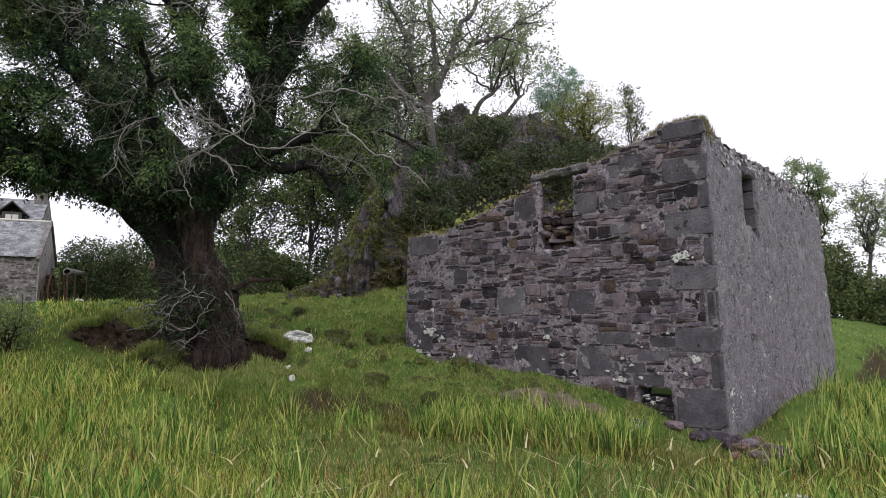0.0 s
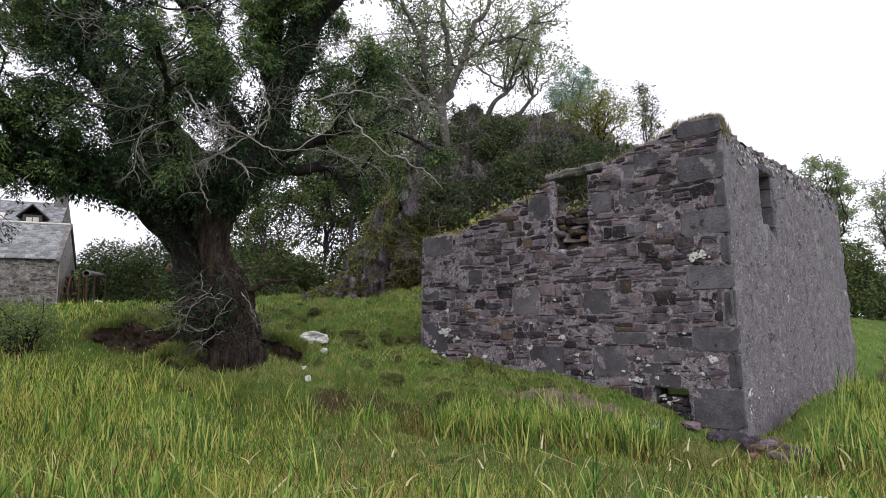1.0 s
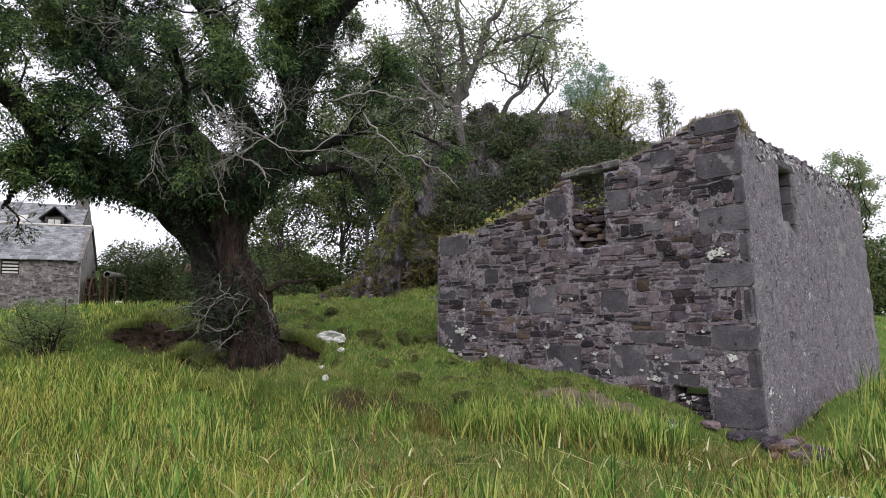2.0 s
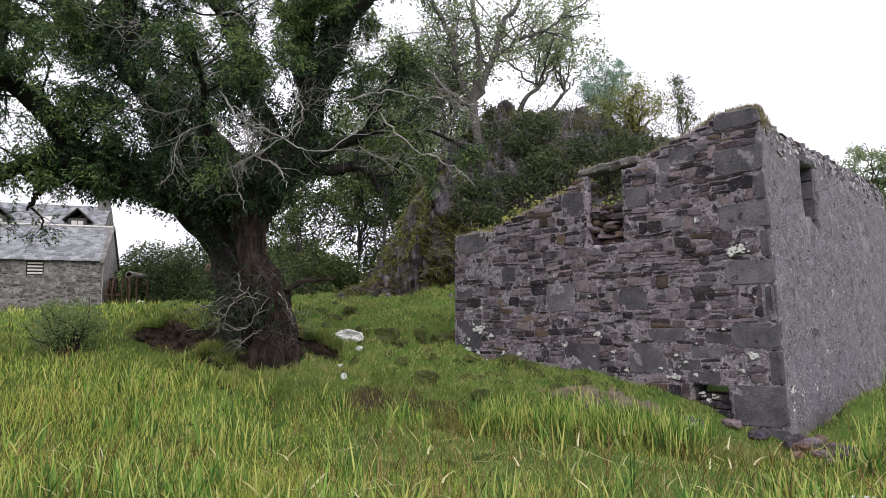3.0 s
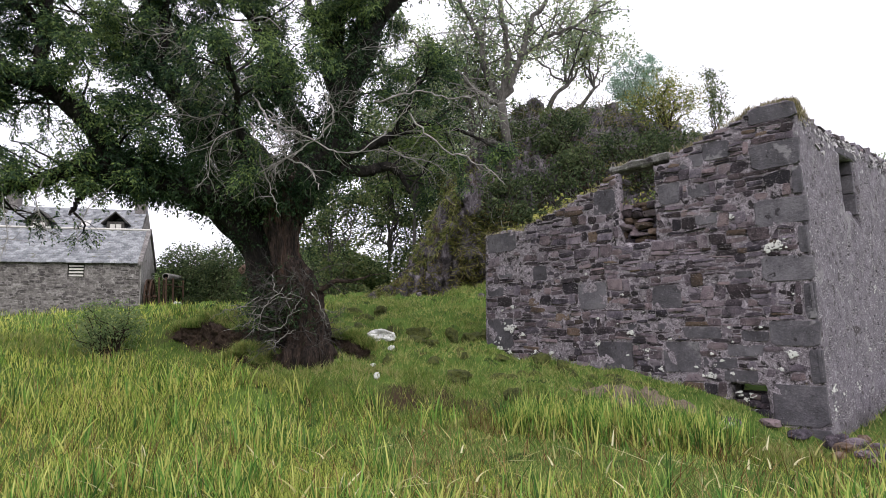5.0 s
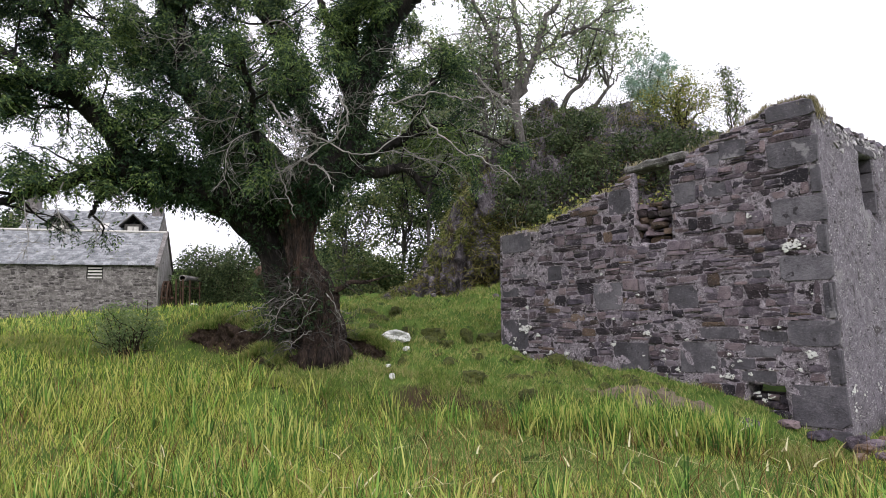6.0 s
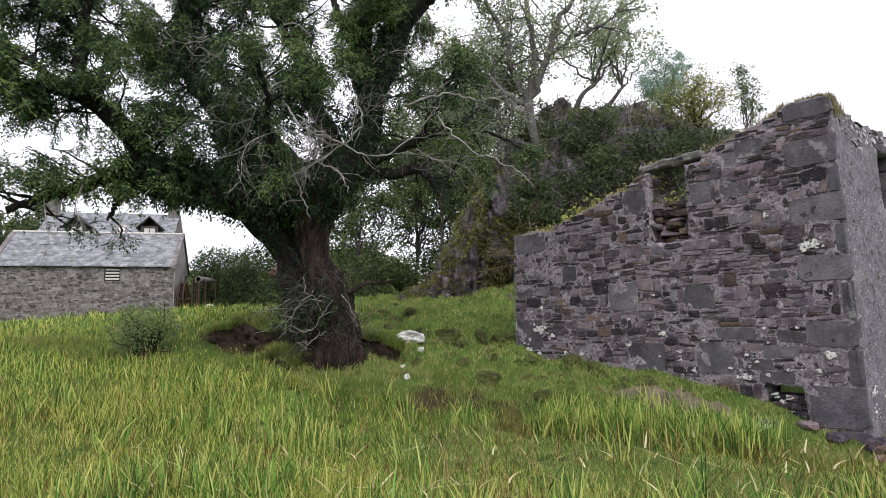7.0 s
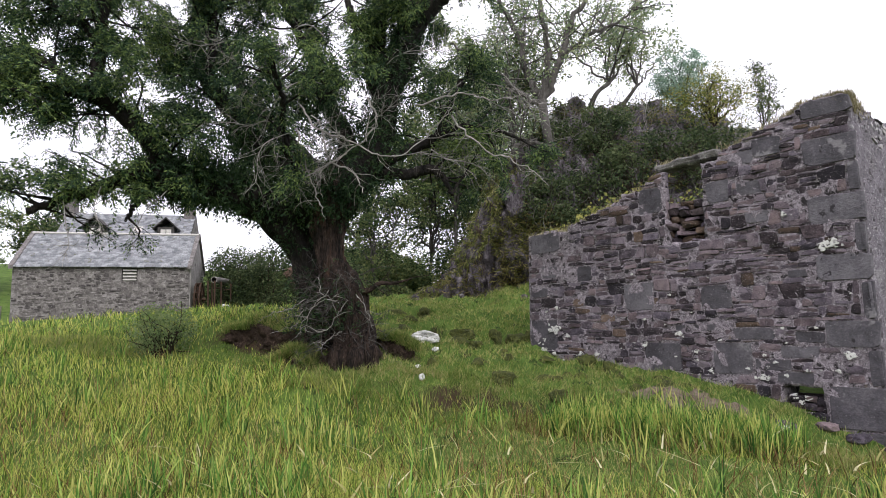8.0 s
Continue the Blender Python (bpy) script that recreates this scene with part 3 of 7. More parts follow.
big = [(b, "quoin") for b in QUOINS] + [(b, "slab") for b in SLABS]
for k, (b, kind) in enumerate(big):
    w, h = b[2] - b[0] - 0.02, b[3] - b[1] - 0.02
    shape = SLAB_SHAPES[k % 6][0]
    depth, out = (0.04, 0.058) if kind == "quoin" else (0.03, 0.037)
    s0 = (b[0] + b[2]) / 2 - (0.025 if kind == "quoin" and b[0] == 0 else 0)
    ob = child(kind, shape, front_wall)
    ob.matrix_basis = front_pose(s0, (b[1] + b[3]) / 2, depth, w, out, h, SG.uniform(-0.015, 0.015))


OPENINGS = [WINDOW, VENT, (2.28, 4.5, 3.72, 4.9)]
laid = courses((0.03, -0.45, LEN_FRONT - 0.02, 5.2), [b for b, _ in big] + OPENINGS, lambda s: np.interp(s, *WALL_TOP), SG)
laid.sort(key=lambda r: r[0])
rest, kept = [], 0
RUSSET_SHAPES = [stone_mesh("stone", M_RUSSET, SG) for _ in range(6)]
for s, z, w, h in laid:
    cover = noise.noise(Vector((s * 0.9, z * 1.1, 4.0))) + 0.5 * noise.noise(Vector((s * 4, z * 4, 9.0))) + 0.3 * smooth(z, 2.3, 3.2) * (0.35 + 0.65 * smooth(s, 3.6, 4.6)) - 0.12
    if SG.uniform() < 0.03 + 0.72 * float(smooth(cover, 0.16, 0.55)):
        continue
    russet = SG.uniform() < 0.045
    shape = RUSSET_SHAPES[SG.integers(6)] if russet else SHAPES[SG.integers(24)]
    proud = SG.uniform(-0.004, 0.014) + (0.02 if SG.uniform() < 0.08 else 0.0)
    m = front_pose(s + SG.normal() * 0.008, z + SG.normal() * 0.005, 0.03, w - SG.uniform(0.01, 0.034), 0.038 + proud, h - SG.uniform(0.006, 0.024), SG.normal() * 0.055)
    kept += 1
    if kept <= 300 or russet:
        child("stone", shape[0], front_wall).matrix_basis = m
    else:
        rest.append(baked(shape, m))
child("rubble", join_mesh("rubble", rest, M_STONE_JOINED), front_wall, kind="stuff")

for z0, h in ((3.6, 0.36), (3.98, 0.3), (4.3, 0.2)):
    jamb = part("jamb_stone", box_bm((0.045, 0.1, h - 0.02), bevel=0.012, jitter=0.01), M_STONE, front_wall, "dark dressed jamb")
    jamb.matrix_basis = Matrix.Translation(tuple(front_place(3.445, z0 + h / 2, 0.08))) @ FRONT_TURN
# the blocked window, its lintel, and the stones in the vent
lintel_bm = box_bm((1.3, 0.42, 0.135), bevel=0.03, jitter=0.02)
bmesh.ops.subdivide_edges(lintel_bm, edges=lintel_bm.edges[:], cuts=4, use_grid_fill=True)
for v in lintel_bm.verts:
    v.co += Vector((0, 0, 0.05 * noise.noise(v.co * 3) - 0.3 * v.co.z * v.co.x)) + noise.noise_vector(v.co * 7) * 0.03 + noise.noise_vector(v.co * 19) * 0.012
M_LINTEL = material("lichened_lintel", [(0.06, 0.056, 0.055), (0.15, 0.14, 0.135), (0.34, 0.33, 0.32)], 5, 0.95, 1.0, 40, grain=0.5, stain=[((0.6, 0.6, 0.57), 7, 0.62), ((0.04, 0.035, 0.036), 6, 0.6)])
lintel = part("window_lintel", lintel_bm, M_LINTEL, front_wall, "long grey stone lintel")
lintel.matrix_basis = Matrix.Translation(tuple(front_place(2.99, 4.63, 0.2))) @ FRONT_TURN @ Matrix.Rotation(radians(2.5), 4, "Y")
for s, z, w, h in pack((WINDOW[0], WINDOW[1], WINDOW[2], 3.93), [], lambda a, b: b < 3.9, SG, 0.05, 0.045, (0.16, 0.4), (0.05, 0.16)):
    ob = child("blocking_stone", (RUSSET_SHAPES[SG.integers(6)] if SG.uniform() < 0.4 else SHAPES[SG.integers(24)])[0], front_wall)
    ob.matrix_basis = front_pose(s, z, 0.36, w - 0.012, SG.uniform(0.14, 0.3), h - 0.012, SG.normal() * 0.1)
infill = box_bm((1.0, 0.14, 0.78), bevel=0.02, jitter=0.01)
part("infill_core", infill, M_STONE, front_wall).matrix_basis = Matrix.Translation(tuple(front_place(3.12, 3.49, 0.44))) @ FRONT_TURN
for s, z, w, h in pack((VENT[0], VENT[1], VENT[2], 0.47), [], lambda a, b: b < 0.5, SG, 0.05, 0.045, (0.14, 0.3), (0.05, 0.14)):
    ob = child("vent_stone", SHAPES[SG.integers(24)][0], front_wall)
    ob.matrix_basis = front_pose(s, z, 0.22, w - 0.01, 0.12, h - 0.006, SG.normal() * 0.1)
part("vent_core", box_bm((0.62, 0.2, 0.5), bevel=0.02), M_STONE, front_wall).matrix_basis = Matrix.Translation(tuple(front_place(1.16, 0.2, 0.36))) @ FRONT_TURN


def blotch(radius, g):
    """A thin uneven crust of lichen."""
    n = 20
    ang = np.linspace(0, 2 * np.pi, n, endpoint=False)
    r = radius * (0.85 + 0.1 * g.uniform(-1, 1, n) + 0.14 * np.sin(ang * 2 + g.uniform(0, 6)) + 0.16 * np.sin(ang * 3 + g.uniform(0, 6)) + 0.12 * np.sin(ang * 5 + g.uniform(0, 6)))
    ring = np.stack([r * np.cos(ang), np.zeros(n), r * np.sin(ang) * 0.9], -1)
    v = np.vstack([ring, ring * 0.85 + [0, 0.006, 0], [[0, 0.008, 0]]])
    f = [[k, (k + 1) % n, n + (k + 1) % n, n + k] for k in range(n)] + [[n + k, n + (k + 1) % n, 2 * n] for k in range(n)]
    return v, f


SPOTS = [(6.25, 1.53, 0.14), (6.4, 1.5, 0.08), (5.91, 1.38, 0.07), (6.61, 1.07, 0.10), (6.30, 1.00, 0.06), (6.59, 1.29, 0.05), (5.56, 1.02, 0.06), (5.14, 1.0, 0.07), (6.21, 1.99, 0.06),
         (3.25, 1.42, 0.08), (3.99, 1.20, 0.06), (2.93, 1.10, 0.05), (2.66, 0.77, 0.05), (1.74, 0.70, 0.09), (0.56, 2.79, 0.11), (0.40, 1.09, 0.09), (1.18, 3.36, 0.06), (0.44, 2.82, 0.08), (0.62, 2.74, 0.07)]
for s, z, r in SPOTS:
    v, f = blotch(r, SG)
    ob = child("lichen_patch", mesh_from("lichen_patch", v, f, M_LICHEN), front_wall)
    ob.matrix_basis = front_pose(s, z, -0.038, 1, 1, 0.8)
    for _ in range(int(r * 40)):
        v, f = blotch(r * SG.uniform(0.15, 0.4), SG)
        child("lichen_patch", mesh_from("lichen_patch", v, f, M_LICHEN), front_wall).matrix_basis = front_pose(s + SG.normal() * r, z + SG.normal() * r * 0.7, -0.034, 1, 1, 0.8)
for _ in range(34):
    s, z = SG.uniform(0.2, 6.8), 0.75 + abs(SG.normal()) * 0.8
    v, f = blotch(SG.uniform(0.015, 0.04), SG)
    child("lichen_patch", mesh_from("lichen_patch", v, f, M_LICHEN), front_wall).matrix_basis = front_pose(s, z, -0.04, 1.3, 1, 0.8)
for s, z, r in ((1.33, 0.42, 0.07), (1.12, 0.4, 0.06), (1.22, 0.33, 0.05)):
    v, f = blotch(r, SG)
    child("lichen_patch", mesh_from("lichen_patch", v, f, M_LICHEN), front_wall).matrix_basis = front_pose(s, z, 0.09, 1, 1, 1)

# corner stones on the side face, pebbles of the roughcast, and loose stones along the heads
SIDE_TURN = Matrix(((-INTO[0], -ALONG[0], 0), (-INTO[1], -ALONG[1], 0), (0, 0, 1))).to_4x4()
SIDE_LEAN = Matrix.Rotation(math.atan(BATTER_SIDE), 4, "X")


def side_pose(r, z, depth, w, out, h, twist=0.0):
    return Matrix.Translation(tuple(side_place(r, z, depth))) @ SIDE_TURN @ SIDE_LEAN @ Matrix.Rotation(twist, 4, "Y") @ Matrix.Diagonal((w, out, h, 1))


for b in QUOINS[6:9]:
    long = 0.1
    ob = child("quoin", SLAB_SHAPES[SG.integers(6)][0], side_wall)
    ob.matrix_basis = side_pose(long / 2 - 0.03, (b[1] + b[3]) / 2, 0.035, long, 0.038, b[3] - b[1] - 0.05)
pebbles = []
for _ in range(700):
    r, z = SG.uniform(0.45, LEN_SIDE - 0.05), SG.uniform(0.0, 4.85)
    if not side_inside(np.array(r), np.array(z)):
        continue
    w = SG.uniform(0.014, 0.04) * (1.7 if SG.uniform() < 0.06 else 1)
    pebbles.append(baked(SHAPES[SG.integers(24)], side_pose(r, z, 0.01, w, SG.uniform(0.013, 0.024), w * SG.uniform(0.4, 0.9), SG.normal() * 0.4)))
M_PEBBLE = material("roughcast_pebble", [(0.08, 0.073, 0.081), (0.16, 0.148, 0.16), (0.42, 0.4, 0.412)], 6, 0.95, 0.5, 40, random_amount=0.6, island=True)
child("roughcast_grit", join_mesh("roughcast_grit", pebbles, M_PEBBLE), side_wall, kind="stuff")
for r, z, rad in ((0.32, 0.55, 0.09), (0.3, 0.25, 0.07), (1.55, 0.5, 0.06), (3.2, 2.2, 0.07), (8.6, 2.5, 0.07), (2.4, 1.1, 0.04), (0.75, 0.45, 0.05)):
    for k in range(7):
        v, f = blotch(rad * (0.6 if k == 0 else SG.uniform(0.15, 0.4)), SG)
        child("lichen_patch", mesh_from("lichen_patch", v, f, M_LICHEN), side_wall).matrix_basis = side_pose(r + SG.normal() * rad * (k > 0), z + SG.normal() * rad * (k > 0), -0.02, 1.3, 1, 1)


def chips(count, length, bottom, top, inside, place, size, ratio, proud, g):
    """Small proud crumbs of mortar and stone over a wall face: four-sided points with an uneven outline."""
    s, z = g.uniform(0.03, length - 0.03, count), g.uniform(bottom, top, count)
    patchy = waves(s, z, 4.0, 15)
    keep = inside(s, z) & (g.uniform(size=count) < 0.75 + 0.25 * patchy)
    s, z = s[keep], z[keep]
    n = len(s)
    w = g.uniform(*size, n) * g.uniform(0.5, 1.0, n)
    h = w * g.uniform(*ratio, n)
    ang = np.array([0, 1.57, 3.14, 4.71])[None] + g.uniform(-0.5, 0.5, (n, 4))
    r = g.uniform(0.6, 1.1, (n, 4))
    base = place(s[:, None] + w[:, None] * r * np.cos(ang), z[:, None] + h[:, None] * r * np.sin(ang), np.full((n, 4), 0.02))
    tip = place(s + w * g.uniform(-0.4, 0.4, n), z + h * g.uniform(-0.4, 0.4, n), -g.uniform(*proud, n))
    v = np.concatenate([base, tip[:, None]], 1)
    k = np.arange(n)[:, None] * 5
    f = np.concatenate([k + [0, 1, 4], k + [1, 2, 4], k + [2, 3, 4], k + [3, 0, 4]], 0)
    return v.reshape(-1, 3), f


M_CRUMB = material("mortar_crumb", [(0.03, 0.026, 0.03), (0.13, 0.115, 0.125), (0.6, 0.565, 0.58)], 8, 0.95, 0.4, 60, random_amount=0.7, island=True)
big_at = [b for b, _ in big]


def crumb_inside(s, z):
    free = front_inside(s, z)
    for b in big_at:
        free = free & ~((s > b[0] + 0.02) & (s < b[2] - 0.02) & (z > b[1] + 0.02) & (z < b[3] - 0.02))
    return free


child("pointing_grit", mesh_from("pointing_grit", *chips(52000, LEN_FRONT, 0.0, 5.15, crumb_inside, front_place, (0.006, 0.024), (0.35, 0.9), (0.012, 0.045), SG), M_CRUMB), front_wall, kind="stuff")
child("harling_grit", mesh_from("harling_grit", *chips(60000, LEN_SIDE, 0.0, 5.0, side_inside, side_place, (0.007, 0.022), (0.4, 1.0), (0.003, 0.014), SG), M_PEBBLE), side_wall, kind="stuff")
for k in range(46):
    r = 0.4 + k * 0.19 + SG.uniform(-0.05, 0.05)
    if r > LEN_SIDE - 0.1:
        break
    ob = child("cope_stone", SHAPES[SG.integers(24)][0], side_wall)
    ob.matrix_basis = side_pose(r, np.interp(r, *SIDE_TOP) + SG.uniform(-0.08, 0.0), 0.1, SG.uniform(0.1, 0.34), SG.uniform(0.08, 0.12), SG.uniform(0.04, 0.09), SG.normal() * 0.2)
bared = []
for _ in range(360):
    r, down = SG.uniform(0.5, LEN_SIDE - 0.1), abs(SG.normal()) * 0.17
    z = float(np.interp(r, *SIDE_TOP)) - 0.04 - down
    if 2.0 < r < 3.1 and z < 4.72:
        continue
    bared.append(baked(SHAPES[SG.integers(24)], side_pose(r, z, 0.025, SG.uniform(0.06, 0.2), SG.uniform(0.022, 0.045), SG.uniform(0.03, 0.07), SG.normal() * 0.25)))
child("bared_rubble", join_mesh("bared_rubble", bared, M_PEBBLE), side_wall, "grey rubble bared along the wall head", kind="stuff")
# panel added behind the slit so that its reveal stays dark
part("slit_blocking", box_bm((1.1, 0.12, 1.6), bevel=0.02, jitter=0.02), M_STONE, side_wall, "dark stone panel added to darken the slit").matrix_basis = Matrix.Translation(tuple(side_place(2.54, 4.0, 0.34))) @ SIDE_TURN
ob = child("slit_lintel", SLAB_SHAPES[2][0], side_wall)
ob.matrix_basis = side_pose(2.54, 4.66, 0.06, 1.15, 0.075, 0.12, 0.02)
for z0, h in ((3.55, 0.4), (3.97, 0.34), (4.33, 0.25)):
    part("jamb_stone", box_bm((0.05, 0.5, h), bevel=0.012, jitter=0.006), M_SLAB, side_wall, "dark dressed jamb").matrix_basis = Matrix.Translation(tuple(side_place(2.965, z0 + h / 2, 0.27))) @ SIDE_TURN
# ---- the low barn by the water wheel ----
BARN = np.array([-19.26, 30.36])
BL, BB = np.array([-0.918, -0.397]), np.array([-0.397, 0.918])
BARN_LEN, BARN_DEEP, BARN_BASE, EAVE, RIDGE = 8.3, 4.7, 2.0, 5.02, 6.95


def barn_place(a, b, z):
    a, b, z = np.broadcast_arrays(np.asarray(a, float), np.asarray(b, float), np.asarray(z, float))
    return np.stack([BARN[0] + BL[0] * a + BB[0] * b, BARN[1] + BL[1] * a + BB[1] * b, z], -1)


def slate_rows(place, length, eave_b, eave_z, ridge_b, ridge_z, width, gauge, seed):
    """Overlapping slates from the eave to the ridge, each a thin tilted slip of its own."""
    g = np.random.default_rng(seed)
    run = math.hypot(ridge_b - eave_b, ridge_z - eave_z)
    rows = int(run / gauge)
    out = []
    for k in range(rows):
        f0, f1 = k / rows, min((k + 1.7) / rows, 1.0)
        n = int(length / width)
        edges = (np.arange(n + 1) + 0.5 * (k % 2)) * width + g.uniform(-0.03, 0.03, n + 1)
        edges = np.clip(edges, 0, length)
        for j in range(n):
            if edges[j + 1] - edges[j] < 0.04:
                continue
            lift0, lift1 = 0.05 + g.uniform(0, 0.02), 0.02
            dz = g.uniform(-0.015, 0.015)
            a0, a1 = edges[j] + 0.006, edges[j + 1] - 0.006
            b0, b1 = eave_b + (ridge_b - eave_b) * f0, eave_b + (ridge_b - eave_b) * f1
            z0, z1 = eave_z + (ridge_z - eave_z) * f0, eave_z + (ridge_z - eave_z) * f1
            v = place([a0, a1, a1, a0, a0, a1], [b0, b0, b1, b1, b0, b0], [z0 + lift0 + dz, z0 + lift0 + dz, z1 + lift1, z1 + lift1, z0 + dz, z0 + dz])
            out.append((v, np.array([[0, 1, 2, 3], [4, 5, 1, 0]])))
    return joined(out)


def gable_shell(place, length, deep, base, eave, ridge, opening=None):
    """Walls of a gabled building as one thick-looking closed shell with an optional front opening cut 0.25 m deep."""
    bm = bmesh.new()

    def face(pts):
        bm.faces.new([bm.verts.new(tuple(place(*p))) for p in pts])

    if opening:
        a0, z0, a1, z1 = opening
        for box in ((0, base, a0, eave), (a1, base, length, eave), (a0, base, a1, z0), (a0, z1, a1, eave)):
            face([(box[0], 0, box[1]), (box[0], 0, box[3]), (box[2], 0, box[3]), (box[2], 0, box[1])])
        r = 0.25
        face([(a0, 0, z0), (a1, 0, z0), (a1, r, z0), (a0, r, z0)])
        face([(a0, 0, z1), (a0, r, z1), (a1, r, z1), (a1, 0, z1)])
        face([(a0, 0, z0), (a0, r, z0), (a0, r, z1), (a0, 0, z1)])
        face([(a1, 0, z0), (a1, 0, z1), (a1, r, z1), (a1, r, z0)])
        face([(a0, r, z0), (a1, r, z0), (a1, r, z1), (a0, r, z1)])
    else:
        face([(0, 0, base), (0, 0, eave), (length, 0, eave), (length, 0, base)])
    face([(0, deep, base), (length, deep, base), (length, deep, eave), (0, deep, eave)])
    for a in (0, length):
        face([(a, 0, base), (a, deep, base), (a, deep, eave), (a, deep / 2, ridge), (a, 0, eave)])
    bmesh.ops.remove_doubles(bm, verts=bm.verts, dist=0.002)
    bmesh.ops.recalc_face_normals(bm, faces=bm.faces)
    return bm


def placed_box(place, a, b, z, bevel=0.01):
    """A box given by ranges in a building's own plan."""
    bm = bmesh.new()
    vs = [bm.verts.new(tuple(place(aa, bb, zz))) for zz in z for bb in b for aa in a]
    for f in ((0, 1, 3, 2), (4, 6, 7, 5), (0, 4, 5, 1), (2, 3, 7, 6), (0, 2, 6, 4), (1, 5, 7, 3)):
        bm.faces.new([vs[k] for k in f])
    bmesh.ops.recalc_face_normals(bm, faces=bm.faces)
    if bevel:
        bmesh.ops.bevel(bm, geom=bm.edges[:], offset=bevel, segments=1, affect="EDGES")
    return bm


def world_part(name, bm, mat, parent, label=""):
    ob = part(name, bm, mat, parent, label)
    root = parent
    while root.parent:
        root = root.parent
    ob.matrix_parent_inverse = Matrix.Translation(root.location).inverted() if parent is root else Matrix.Identity(4)
    return ob


barn = thing("stone_barn", "low rubble stone barn with a grey slate roof", "barn", (*BARN, BARN_BASE))
BWIN = (2.55, 4.2, 3.3, 4.86)
world_part("wall", gable_shell(barn_place, BARN_LEN, BARN_DEEP, BARN_BASE - 0.6, EAVE, RIDGE, BWIN), M_BARNWALL, barn)
BARN_TURN = Matrix(((BL[0], -BB[0], 0), (BL[1], -BB[1], 0), (0, 0, 1))).to_4x4()
M_BARNSTONE = material("barn_stone", [(0.045, 0.04, 0.04), (0.092, 0.083, 0.081), (0.15, 0.136, 0.132), (0.27, 0.25, 0.242)], 6, 0.95, 0.8, 18, random_amount=0.3, island=True, stain=[((0.3, 0.28, 0.275), 9, 0.62), ((0.045, 0.041, 0.04), 6, 0.62)])
bstones = []
for a, z, w, h in courses((0.0, BARN_BASE - 0.2, BARN_LEN, EAVE), [(BWIN[0] - 0.27, BWIN[1], BWIN[2] + 0.27, BWIN[3] + 0.12)], lambda a: EAVE, SG):
    if SG.uniform() < 0.25:
        continue
    m = Matrix.Translation(tuple(barn_place(a, 0.02, z))) @ BARN_TURN @ Matrix.Rotation(SG.normal() * 0.06, 4, "Y") @ Matrix.Diagonal((w * SG.uniform(0.7, 0.95), SG.uniform(0.02, 0.045), h * SG.uniform(0.7, 0.95), 1))
    bstones.append(baked(SHAPES[SG.integers(24)], m))
under(barn, "rubble", join_mesh("rubble", bstones, M_BARNSTONE), kind="stuff")
barn_roof = under(barn, "roof", mesh_from("roof", *slate_rows(barn_place, BARN_LEN + 0.1, -0.2, EAVE - 0.1, BARN_DEEP / 2, RIDGE, 0.28, 0.17, 5), M_SLATE),
                  "weathered grey slates")
world_part("rear_roof", placed_box(lambda a, b, z: barn_place(a, BARN_DEEP / 2 + b, RIDGE - b * 0.82 + z), (0, BARN_LEN), (0.0, BARN_DEEP / 2 + 0.15), (-0.1, 0.0), 0), M_SLATE, barn)
world_part("ridge", placed_box(barn_place, (-0.06, BARN_LEN + 0.06), (BARN_DEEP / 2 - 0.13, BARN_DEEP / 2 + 0.13), (RIDGE - 0.03, RIDGE + 0.09), 0.04), M_PALETIMBER, barn, "pale mortar ridge")
for a in (-0.12, BARN_LEN - 0.1):
    bm = bmesh.new()
    for b0, z0, b1, z1 in ((-0.22, EAVE - 0.1, BARN_DEEP / 2, RIDGE + 0.02), (BARN_DEEP + 0.22, EAVE - 0.1, BARN_DEEP / 2, RIDGE + 0.02)):
        vs = [bm.verts.new(tuple(barn_place(aa, bb, zz + dz))) for aa in (a, a + 0.22) for bb, zz in ((b0, z0), (b1, z1)) for dz in (-0.1, 0.09)]
        for f in ((0, 1, 3, 2), (4, 6, 7, 5), (0, 4, 5, 1), (2, 3, 7, 6), (0, 2, 6, 4), (1, 5, 7, 3)):
            bm.faces.new([vs[k] for k in f])
    bmesh.ops.recalc_face_normals(bm, faces=bm.faces)
    world_part("verge", bm, M_BARNWALL, barn)
# lime render for the gable; part of its paleness is sunlight put into colour
M_PALEHARL = material("sunlit_lime_render", [(0.17, 0.16, 0.15), (0.32, 0.305, 0.29), (0.48, 0.46, 0.44)], 2.0, 0.95, 0.8, 14, grain=0.5, stain=[((0.1, 0.092, 0.085), 3.0, 0.62)])
bm = bmesh.new()
ends = [[bm.verts.new(tuple(barn_place(a, b, z))) for b, z in ((0.0, BARN_BASE - 0.5), (BARN_DEEP, BARN_BASE - 0.5), (BARN_DEEP, EAVE - 0.05), (BARN_DEEP / 2, RIDGE - 0.1), (0.0, EAVE - 0.05))] for a in (-0.035, -0.004)]
bm.faces.new(ends[0])
bm.faces.new(ends[1][::-1])
for k in range(5):
    bm.faces.new((ends[0][k], ends[1][k], ends[1][(k + 1) % 5], ends[0][(k + 1) % 5]))
bmesh.ops.recalc_face_normals(bm, faces=bm.faces)
world_part("gable_render", bm, M_PALEHARL, barn, "pale weathered lime render with sunlight put into its tone")
# dark timber panel behind the slats, in place of the opening's shade
louvre = world_part("louvre_window", placed_box(barn_place, (BWIN[0] - 0.02, BWIN[2] + 0.02), (0.16, 0.22), (BWIN[1] - 0.02, BWIN[3] + 0.02), 0), M_TIMBER, barn, "dark panel standing for the shaded opening, with pale boards")
